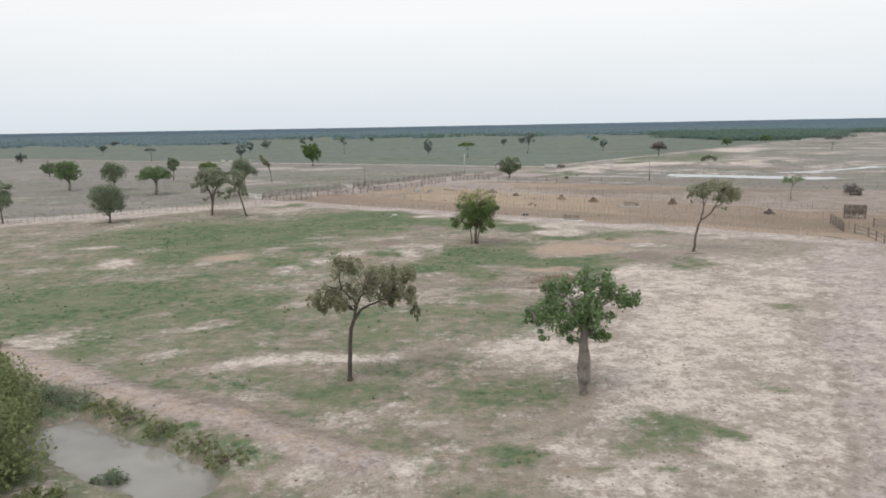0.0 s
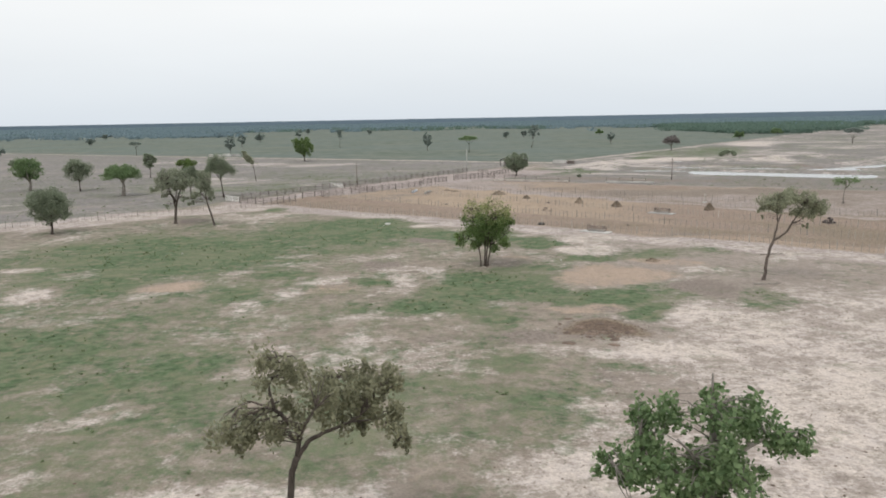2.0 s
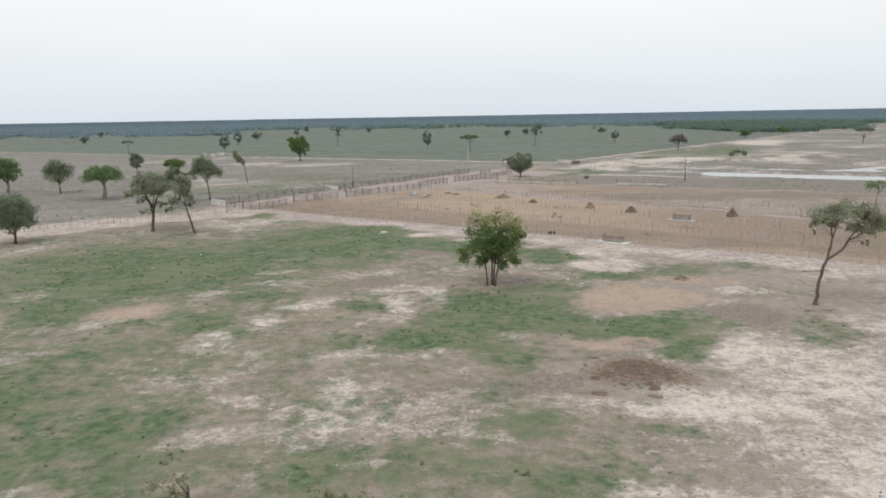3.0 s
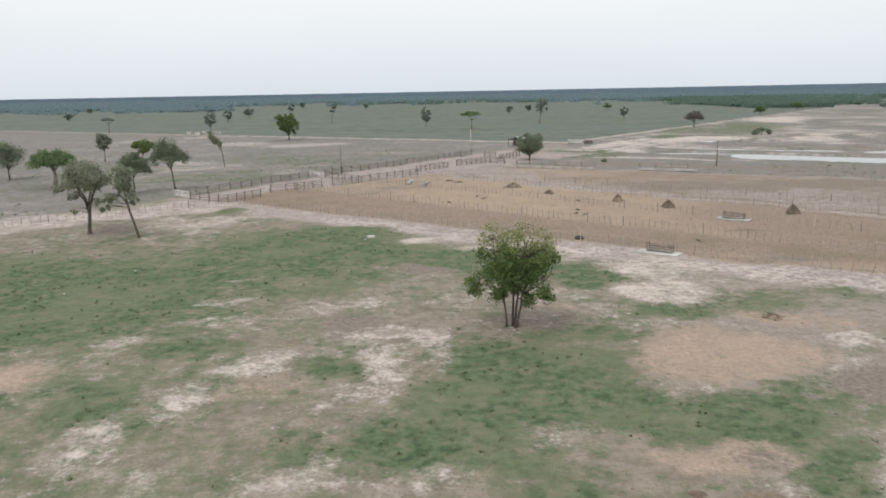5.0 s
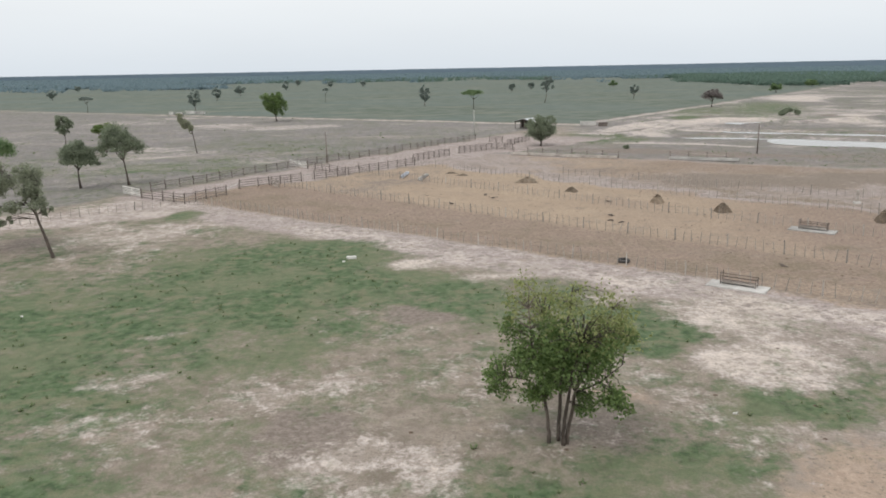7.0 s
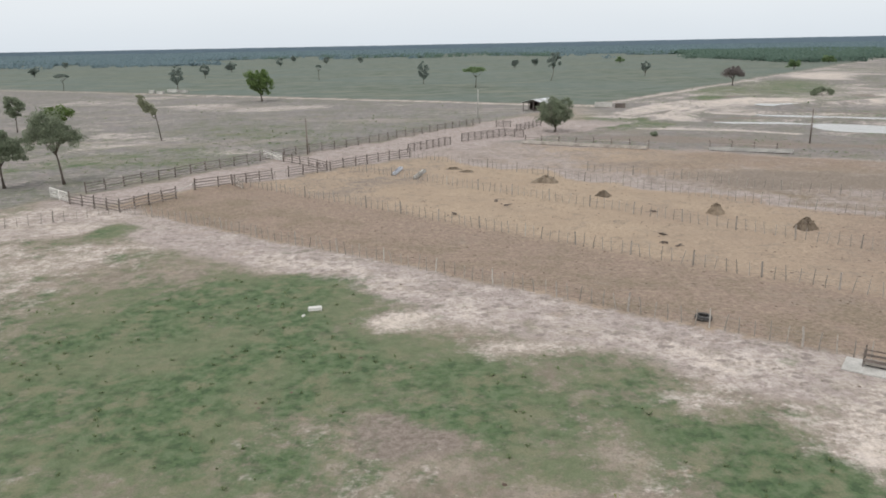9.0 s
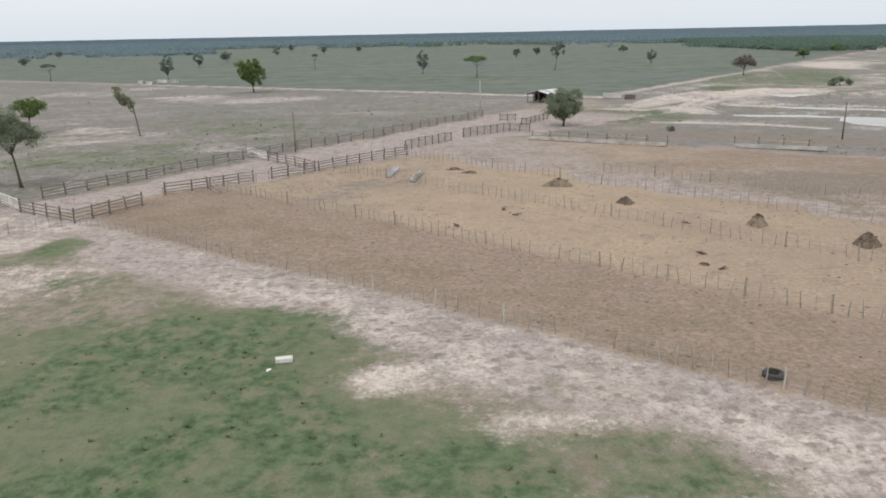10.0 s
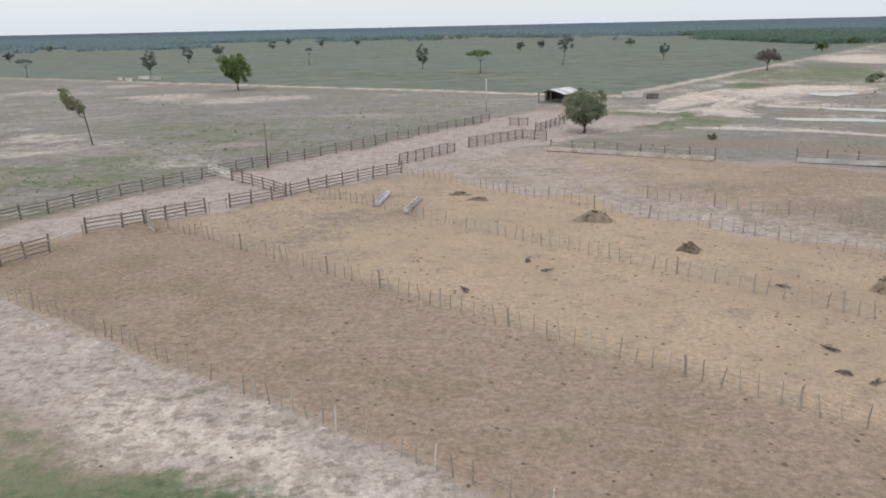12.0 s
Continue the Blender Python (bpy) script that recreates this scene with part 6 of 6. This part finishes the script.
# ---- poles ----
def pole(x, y, h, label, mat, lean=0.0, arm=True):
    root = thing("utility_pole", pose(x, y, ground_height(x, y), 0, lean, 0), label, "pole", "utility poles")
    v, f = tube_data([Vector((0, 0, -0.1)), Vector((0.02, 0, h * 0.5)), Vector((0, 0, h))], [0.15, 0.13, 0.10], 10)
    mesh_object("shaft", v, f, mat, root, smooth=True)
    if arm:
        arm_part = part("crossarm", box(bmesh.new(), 0.1, 0.9, 0.1, pose(0.1, 0, h - 0.5), 0.01), WOOD_DARK, root)
        for s in (-0.38, 0.38):
            bm = bmesh.new()
            bmesh.ops.create_cone(bm, cap_ends=True, segments=8, radius1=0.05, radius2=0.035, depth=0.14, matrix=Matrix.Translation((0.1, s, h - 0.33)))
            part("insulator", bm, WHITE_PAINT, arm_part)


pole(-26.1, 249.6, 6.9, "weathered dark wooden pole beside the lane", WOOD_DARK)
pole(70.9, 252.3, 6.6, "dark wooden pole on bare soil", WOOD_DARK)
pole(9.8, 317.0, 7.6, "pale concrete pole beside the shed", CONCRETE, arm=False)


# ---- shed ----
def shed():
    """An open gabled shed on posts: tin sheets on both slopes, plank walls behind and on the far side."""
    root = thing("shed", pose(27.3, 335.0, 0.0, 0, 0, -41), "open gabled shed with a pale tin roof and dark inside", "shed")
    eave, ridge, half, length = 2.3, 3.3, 4.0, 9.6
    for k in range(4):
        for px, top in ((-half + 0.3, eave), (half - 0.3, eave)) + (((0, ridge - 0.15),) if k % 3 == 0 else ()):
            part("post", box(bmesh.new(), 0.2, 0.2, top, pose(px, 0.3 + k * 3.0, -0.05), 0.02), WOOD_DARK, root)
    pitch = math.atan2(ridge - eave, half)
    slope = math.hypot(ridge - eave, half) + 0.45
    frame_part = part("roof_frame", box(bmesh.new(), 0.14, length, 0.18, pose(0, length / 2, ridge - 0.22), 0.01), WOOD_DARK, root)
    for side in (-1, 1):
        part("wall_plate", box(bmesh.new(), 0.14, length, 0.16, pose(side * (half - 0.3), length / 2, eave - 0.1), 0.01), WOOD_DARK, frame_part)
        for k in range(4):
            part("rafter", box(bmesh.new(), slope - 0.1, 0.08, 0.14, pose(side * half / 2, 0.3 + k * 3.0, (eave + ridge) / 2 - 0.1, 0, side * math.degrees(pitch), 0), 0.008), WOOD_DARK, frame_part)
        for k in range(9):
            bm = bmesh.new()
            rows = []
            for i in range(9):
                v = -0.55 + 1.1 * i / 8
                z = 0.03 * (1 if i % 2 else -1)
                rows.append((bm.verts.new((-slope / 2, v, z)), bm.verts.new((slope / 2, v, z))))
            for p, q in zip(rows, rows[1:]):
                bm.faces.new((p[0], p[1], q[1], q[0]))
            sheet = part("roof_sheet", bm, TIN, frame_part)
            sheet.matrix_basis = pose(side * (half / 2 + 0.17), 0.3 + k * 1.05, (eave + ridge) / 2 + 0.06 + 0.004 * (k % 2), 0, side * math.degrees(pitch), 0)
            so = sheet.modifiers.new("thickness", "SOLIDIFY")
            so.thickness = 0.01
    for i in range(17):
        rise = (ridge - eave) * (1 - abs(-half + 0.4 + i * 0.46) / half)
        part("plank", box(bmesh.new(), 0.455, 0.035, 2.2 + max(rise - 0.15, 0), pose(-half + 0.4 + i * 0.46, length - 0.2, 0), 0.006), WOOD_DARK, root)
    for side, first in ((1, 1), (-1, 8)):
        for i in range(first, 19):
            part("plank", box(bmesh.new(), 0.035, 0.475, 2.15, pose(side * (half - 0.15), 0.4 + i * 0.48, 0), 0.006), WOOD_DARK, root)


shed()


# ---- troughs, racks, hay and small things in the pens ----
def long_trough(x0, y0, x1, y1, w, h, label, mat, group="feed troughs"):
    """An open trough with thick walls, on low feet."""
    yaw, d = math.degrees(math.atan2(y1 - y0, x1 - x0)), math.hypot(x1 - x0, y1 - y0)
    root = thing("feed_trough", pose((x0 + x1) / 2, (y0 + y1) / 2, ground_height((x0 + x1) / 2, (y0 + y1) / 2) - 0.03, 0, 0, yaw), label, "trough", group)
    part("floor_slab", box(bmesh.new(), d, w - 0.16, 0.1, pose(0, 0, 0.14), 0.01), mat, root)
    for s in (-1, 1):
        part("side_wall", box(bmesh.new(), d, 0.1, h, pose(0, s * (w / 2 - 0.05), 0.1, s * 6, 0, 0), 0.02), mat, root)
        part("end_wall", box(bmesh.new(), 0.1, w - 0.22, h * 0.9, pose(s * (d / 2 - 0.06), 0, 0.12), 0.02), mat, root)
    n = max(2, round(d / 2.5))
    for i in range(n):
        part("foot", box(bmesh.new(), 0.2, w * 0.8, 0.17, pose(-d / 2 + 0.3 + i * (d - 0.6) / (n - 1), 0, -0.02), 0.015), mat, root)
    return root


long_trough(-8.1, 223.7, -7.3, 229.4, 0.62, 0.42, "long bluish white plastic trough on straw-covered soil", TROUGH_WHITE)
long_trough(-4.7, 219.9, -3.4, 226.0, 0.62, 0.42, "long grey concrete trough with dirty rim", CONCRETE)
long_trough(16.0, 259.4, 38.0, 247.4, 0.9, 0.55, "very long grey wooden feed trough in the far pen", WOOD_GREY)
long_trough(49.0, 245.6, 62.0, 240.0, 0.9, 0.55, "long grey feed trough on bare soil", CONCRETE)
rail_fence([(16.6, 260.6), (38.6, 248.6)], "low rails behind the long feed trough", gap=3.4, rails=2, top=1.2, seed=12, mat=WOOD_GREY)
rail_fence([(49.6, 246.8), (60.0, 242.2)], "low rails behind the feed trough on bare soil", gap=3.4, rails=2, top=1.2, seed=13, mat=WOOD_GREY)


for tx0, ty0, tx1, ty1 in ((-138.0, 466.1, -135.5, 465.3), (-130.9, 457.0, -127.7, 456.1), (-131.0, 471.3, -126.2, 469.9), (-124.2, 465.6, -119.5, 464.3)):
    long_trough(tx0, ty0, tx1, ty1, 1.6, 1.4, "pale concrete water trough beside the far track", CONCRETE, "water troughs")
long_trough(48.0, 344.9, 53.3, 343.8, 2.4, 1.4, "low pale concrete water tank near the shed", CONCRETE, "water troughs")
long_trough(53.6, 341.2, 56.6, 340.4, 1.6, 1.2, "low dark wooden trough near the shed", WOOD_DARK)


def feed_rack(x, y, yaw, label):
    """A concrete slab with a trough between wooden end frames."""
    root = thing("feed_rack", pose(x, y, ground_height(x, y) - 0.02, 0, 0, yaw), label, "feed rack", "feed racks")
    part("slab", box(bmesh.new(), 5.2, 2.2, 0.16, pose(0, -0.3, 0.0), 0.02), CONCRETE, root, "pale concrete slab")
    for s in (-1, 1):
        for py in (-0.35, 0.45):
            part("post", box(bmesh.new(), 0.08, 0.08, 1.2 if s < 0 else 0.95, pose(s * 1.55, py, 0.12), 0.012), WOOD_DARK, root)
        part("end_rail", box(bmesh.new(), 0.06, 0.9, 0.1, pose(s * 1.55, 0.05, 1.05 if s < 0 else 0.8), 0.01), WOOD_DARK, root)
    for py in (-0.42, 0.52):
        part("rail", box(bmesh.new(), 3.3, 0.045, 0.07, pose(0, py, 0.92), 0.008), WOOD_DARK, root)
        part("rail", box(bmesh.new(), 3.2, 0.045, 0.07, pose(0, py, 0.62), 0.008), WOOD_DARK, root)
        part("side_board", box(bmesh.new(), 3.1, 0.05, 0.16, pose(0, py * 0.7, 0.3), 0.01), WOOD_GREY, root)
    part("trough_floor", box(bmesh.new(), 3.1, 0.7, 0.06, pose(0, 0.04, 0.3), 0.01), WOOD_DARK, root)


feed_rack(26.4, 150.2, -36, "wooden feed rack on a pale concrete slab")
feed_rack(44.3, 172.6, -38, "wooden feed rack on a concrete slab in the pen")


def hay_mound(x, y, w, h, seed):
    """A slumped heap of hay with loose stalks."""
    rng = np.random.default_rng(seed)
    root = thing("hay_mound", pose(x, y, ground_height(x, y) - 0.04), "slumped heap of brown hay on straw-covered soil", "hay heap", "hay heaps")
    v, f = [], []
    rings, segs = 9, 22
    for i in range(rings):
        r = i / (rings - 1)
        for k in range(segs):
            a = 2 * math.pi * k / segs
            lump = 1 + 0.22 * math.sin(3 * a + seed) + 0.10 * math.sin(7 * a + 2 * seed)
            z = h * (1 - r ** 1.6) * (1 + rng.normal() * 0.045) * (1 if r < 0.95 else 0)
            v.append(Vector((r * w / 2 * lump * math.cos(a), r * w / 2 * 0.85 * lump * math.sin(a), z)))
    for i in range(rings - 1):
        for k in range(segs):
            f.append((i * segs + k, i * segs + (k + 1) % segs, (i + 1) * segs + (k + 1) % segs, (i + 1) * segs + k))
    mesh_object("mound", v, f, HAY, root)
    cs = [tuple(v[int(rng.integers(len(v)))]) for _ in range(40)]
    tagged(quads_object("fringe", leaf_cloud(rng, cs, [w * 0.07] * 40, 10, 0.13, 0.35), HAY, root), "loose dry stalks", kind="stuff")


for i, (hx, hy, hw, hh) in enumerate(((14.6, 215.8, 3.9, 0.9), (20.5, 204.2, 2.0, 0.8), (31.4, 193.6, 2.0, 1.2), (38.1, 185.6, 2.3, 1.3), (55.3, 176.8, 2.2, 1.5), (1.3, 229.0, 2.6, 0.22), (3.3, 226.1, 2.8, 0.25))):
    hay_mound(hx, hy, hw, hh, 80 + i)


def tyre(x, y, label):
    bm = bmesh.new()
    prof = [(0.34, 0.0), (0.56, 0.0), (0.62, 0.08), (0.62, 0.26), (0.56, 0.34), (0.34, 0.34), (0.38, 0.28), (0.38, 0.06)]
    segs, rows = 24, []
    for k in range(segs):
        a = 2 * math.pi * k / segs
        rows.append([bm.verts.new((r * math.cos(a), r * math.sin(a), z)) for r, z in prof])
    for k in range(segs):
        a, b = rows[k], rows[(k + 1) % segs]
        for i in range(len(prof)):
            j = (i + 1) % len(prof)
            bm.faces.new((a[i], b[i], b[j], a[j]))
    bmesh.ops.recalc_face_normals(bm, faces=bm.faces)
    ob = part("tyre", bm, RUBBER, smooth=True)
    ob.matrix_world = pose(x, y, ground_height(x, y) - 0.01, 2, 1, 0)
    tagged(ob, label, "tyre")


tyre(18.1, 159.4, "old black rubber tyre lying on trodden straw")

bm = box(bmesh.new(), 1.05, 0.45, 0.3, Matrix(), 0.04)
block = part("concrete_block", bm, WHITE_PAINT)
block.matrix_world = pose(-10.6, 162.6, ground_height(-10.6, 162.6) - 0.02, 0, 0, 12)
tagged(block, "white-painted concrete block lying on thin grass", "block")


def scrap(x, y, s, seed):
    """A crumpled white plastic scrap."""
    rng = np.random.default_rng(seed)
    bm = bmesh.new()
    bmesh.ops.create_icosphere(bm, subdivisions=2, radius=s)
    for v in bm.verts:
        v.co = Vector((v.co.x, v.co.y * 0.6, v.co.z * 0.45)) * (1 + rng.normal() * 0.18)
        v.co.z = max(v.co.z, -0.05)
    ob = part("plastic_scrap", bm, WHITE_PAINT)
    ob.matrix_world = pose(x, y, ground_height(x, y) + 0.03, 0, 0, seed * 40)
    tagged(ob, "crumpled white plastic scrap lying on grass", "litter", "white litter")


for i, (sx, sy) in enumerate(((-36.7, 145.2), (-40.0, 135.0), (16.1, 124.6), (-11.3, 161.4))):
    scrap(sx, sy, 0.17, 3 + i)


def marker(x, y):
    root = thing("water_stand", pose(x, y, ground_height(x, y) - 0.03), "weathered grey timber post on a concrete plinth", "stand")
    part("plinth", box(bmesh.new(), 0.8, 0.8, 0.3, Matrix(), 0.03), CONCRETE, root)
    part("column", box(bmesh.new(), 0.36, 0.36, 1.7, pose(0, 0, 0.28), 0.03), WOOD_GREY, root)


marker(59.1, 189.8)


def stick_pile(x, y, w, seed):
    """Broken dry sticks lying crosswise on the straw."""
    rng = np.random.default_rng(seed)
    root = thing("stick_pile", pose(x, y, ground_height(x, y), 0, 0, rng.uniform(0, 180)), "small pile of dry dark sticks on straw-covered soil", "stick pile", "stick piles")
    for i in range(9):
        p = Vector((rng.uniform(-0.5, 0.5) * w, rng.uniform(-0.2, 0.2) * w, 0.03 + 0.02 * i))
        d = Vector((math.cos(rng.normal() * 0.5), math.sin(rng.normal() * 0.5), rng.uniform(-0.03, 0.08))) * rng.uniform(0.25, 0.55) * w
        v, f = tube_data([p - d, p + Vector((0, 0, 0.03)), p + d], [0.045, 0.04, 0.02], 5)
        mesh_object("stick", v, f, WOOD_DARK, root)


for i, (sx, sy, sw) in enumerate(((22.3, 183.8, 1.4), (6.3, 202.5, 1.3), (21.5, 180.8, 1.0), (22.7, 179.5, 1.0), (0.7, 195.8, 1.2), (24.5, 195.1, 1.2), (7.6, 199.7, 1.1), (33.5, 156.9, 1.3))):
    stick_pile(sx, sy, sw * 0.62, 300 + i)


def fallen_branch(x0, y0, x1, y1, seed):
    """A dry limb lying on the ground, with broken side twigs."""
    rng = np.random.default_rng(seed)
    root = thing("fallen_branch", pose(x0, y0, ground_height(x0, y0)), "dry dark branch lying on bare soil", "branch", "fallen branches")
    d = Vector((x1 - x0, y1 - y0, 0))
    side = Vector((-d.y, d.x, 0)).normalized()
    line = [d * t + side * (0.12 * math.sin(5 * t + seed)) + Vector((0, 0, 0.09 + 0.05 * math.sin(4 * t))) for t in (0, 0.25, 0.5, 0.75, 1.0)]
    v, f = tube_data(line, [0.075, 0.07, 0.055, 0.04, 0.02], 7)
    mesh_object("limb", v, f, BARK_GREY, root, smooth=True)
    for k in range(5):
        p = d * rng.uniform(0.35, 0.95) + Vector((0, 0, 0.1))
        q = p + d * rng.uniform(0.12, 0.25) + side * rng.uniform(-0.5, 0.5) + Vector((0, 0, rng.uniform(0.0, 0.25)))
        v, f = tube_data([p, p.lerp(q, 0.5) + Vector((0, 0, 0.04)), q], [0.035, 0.028, 0.012], 5)
        mesh_object("twig", v, f, BARK_GREY, root)


fallen_branch(44.4, 126.1, 48.0, 126.2, 3)
fallen_branch(35.6, 107.4, 38.1, 107.0, 4)
fallen_branch(64.4, 123.2, 66.2, 119.4, 6)


def manure_heap(x, y, w, h, seed):
    rng = np.random.default_rng(seed)
    bm = bmesh.new()
    bmesh.ops.create_icosphere(bm, subdivisions=3, radius=1.0)
    for v in bm.verts:
        k = 1 + 0.18 * noise.noise(v.co * 3 + Vector((seed, 0, 0))) + rng.normal() * 0.03
        v.co = Vector((v.co.x * w / 2 * k, v.co.y * w / 2 * 0.8 * k, max(v.co.z, -0.1) * h * k))
    ob = part("manure_mound", bm, DUNG, smooth=True)
    ob.matrix_world = pose(x, y, ground_height(x, y) - 0.02, 0, 0, seed * 50)
    tagged(ob, "low crumbled heap of dry dark manure", "manure heap", "manure heaps")


rng_heaps = np.random.default_rng(17)
for i in range(26):
    manure_heap(13.9 + rng_heaps.normal() * 1.5, 89.6 + rng_heaps.normal() * 1.6, rng_heaps.uniform(0.4, 1.3), rng_heaps.uniform(0.05, 0.12), i)
hay_mound(28.3, 122.8, 2.0, 0.4, 31)

# ---- loading corral at the pens' end ----
rail_fence([(73.6, 138.6), (72.1, 133.0), (70.4, 128.1)], "tall dark board fence leaning beside the loading ramp", gap=1.9, rails=7, top=1.9, seed=21, mat=WOOD_DARK)
rail_fence([(71.1, 125.9), (71.2, 121.9), (69.6, 114.7), (70.5, 109.7)], "dark corral fence of few boards before the loading ramp", gap=3.6, rails=3, top=1.45, seed=22)
rail_fence([(78.5, 133.0), (86.0, 125.0)], "inner dark board fence of the loading corral", gap=3.0, rails=4, top=1.4, seed=23)


def loading_ramp(x, y, yaw):
    root = thing("loading_ramp", pose(x, y, ground_height(x, y) - 0.03, 0, 0, yaw), "dark plank-sided cattle loading ramp", "loading ramp")
    for s in (-1, 1):
        for i in range(4):
            part("post", box(bmesh.new(), 0.16, 0.16, 2.7, pose(-1.8 + i * 1.2, s * 0.75, 0), 0.015), WOOD_DARK, root)
        for k in range(7):
            part("side_plank", box(bmesh.new(), 4.0, 0.05, 0.25, pose(0, s * 0.64, 0.75 + k * 0.27), 0.01), WOOD_DARK, root)
    part("deck", box(bmesh.new(), 4.1, 1.25, 0.1, pose(0, 0, 0.62, 0, -14, 0), 0.01), WOOD_DARK, root)


loading_ramp(81.8, 145.2, -27)
bush(107.0, 192.7, 2.8, 5.5, LEAF_DRY, "heap of dry brown branches in the far pen", 75, 14, 120, 0.25, group="scrub on the earth banks")


# ---- loose cover on the ground ----
def scatter_grass():
    """Scattered stronger tussocks in the greener patches, in one mesh."""
    rng = np.random.default_rng(91)
    x, y = rng.uniform(-75, 60, 90000), rng.uniform(32, 172, 90000)
    c = cover(x, y)[0]
    keep = rng.random(len(x)) < np.clip(c[:, 0] - 0.45 + 0.3 * value_noise(x, y, 3, 92), 0, 1) * 0.12
    x, y = x[keep][:3600], y[keep][:3600]
    z = height(x, y)
    tall = rng.uniform(0.06, 0.2, len(x))
    pts = []
    for k in range(9):
        a = rng.uniform(0, 6.283, len(x))
        out = np.stack([-np.sin(a) * tall * 0.9, np.cos(a) * tall * 0.9, tall * rng.uniform(0.6, 1.1, len(x))], axis=1)
        base = np.stack([x + rng.normal(size=len(x)) * tall * 0.4, y + rng.normal(size=len(x)) * tall * 0.4, z], axis=1)
        side = np.stack([np.cos(a), np.sin(a), 0 * a], axis=1) * (tall * 0.22)[:, None]
        pts.append(np.stack([base - side, base + side, base + out + side * 0.5, base + out - side * 0.5], axis=1))
    tagged(quads_object("grass", np.concatenate(pts).reshape(-1, 3), GRASS_TUFT), "scattered short green grass tussocks on pale soil", "grass", kind="stuff")


scatter_grass()


def scatter_weeds():
    """Low dry weeds over the field beyond the lane and round the earth banks, in one mesh."""
    rng = np.random.default_rng(95)
    x, y = rng.uniform(-170, 190, 60000), rng.uniform(170, 480, 60000)
    z0 = cover(x, y)[1]
    keep = (z0[:, 2] > 0.6) & (z0[:, 1] < 0.3) & (basin(x, y) < 0.05) & (rng.random(len(x)) < 0.08 + 0.6 * np.clip(value_noise(x, y, 16, 96) + 0.5 - (y - 230) / 150, 0, 1))
    x, y = x[keep][:12000], y[keep][:12000]
    z = height(x, y)
    n = len(x)
    q = []
    for k in range(4):
        a = rng.uniform(0, 6.283, n)
        r = rng.uniform(0.05, 0.16, n) * (1 + 2.0 * (rng.random(n) < 0.02))
        hh = r * rng.uniform(0.4, 0.9, n)
        base = np.stack([x + rng.normal(size=n) * 0.15, y + rng.normal(size=n) * 0.15, z], axis=1)
        side = np.stack([np.cos(a) * r, np.sin(a) * r, 0 * a], axis=1)
        up = np.stack([-np.sin(a) * r * 0.6, np.cos(a) * r * 0.6, hh], axis=1)
        q.append(np.stack([base - side, base - side * 0.2 - up * 0.1, base + side + up * 0.3, base + up], axis=1))
    tagged(quads_object("weeds", np.concatenate(q).reshape(-1, 3), GRASS_TUFT), "low dry grey-green weeds on bare soil", "weeds", kind="stuff")


scatter_weeds()


def scatter_clods():
    """Dung pats, clods and wisps of straw, in one mesh."""
    rng = np.random.default_rng(93)
    n = 5200
    x, y = rng.uniform(-60, 70, n), rng.uniform(35, 240, n)
    front = y - (171 - 0.74 * x)
    keep = (y - x < 247) & (x + 0.99 * y < 236) & ((front > 0.5) | (rng.random(n) < 0.07)) & (pond_depth(x, y) < 0.02)
    x, y = x[keep], y[keep]
    a, q = rng.uniform(0, 6.283, 420), np.minimum(abs(rng.normal(size=420)) * 0.6, 1.3)
    x = np.concatenate([x, 14.6 + 3.6 * q * np.cos(a)])
    y = np.concatenate([y, 90.0 + 2.9 * q * np.sin(a)])
    px, py = rng.uniform(-5, 40, 1300), rng.uniform(35, 100, 1300)
    stony = cover(px, py)[0][:, 1] > 0.42
    x, y = np.concatenate([x, px[stony]]), np.concatenate([y, py[stony]])
    z = height(x, y)
    v, f = [], []
    fine = len(x) - int(stony.sum())
    for i, (px, py, pz) in enumerate(zip(x, y, z)):
        r, h = rng.uniform(0.06, 0.2) * (1.0 if i < fine else 0.55), rng.uniform(0.02, 0.07)
        s = len(v)
        for k in range(6):
            a = k * 1.047 + rng.uniform(-0.2, 0.2)
            q = r * rng.uniform(0.7, 1.3)
            v.append((px + q * math.cos(a), py + q * math.sin(a), pz - 0.01))
        v.append((px + rng.uniform(-0.03, 0.03), py, pz + h))
        f += [(s + k, s + (k + 1) % 6, s + 6) for k in range(6)]
    tagged(mesh_object("clods", v, f, DUNG), "small dark clods and dry dung on the soil", "clods", kind="stuff")


scatter_clods()
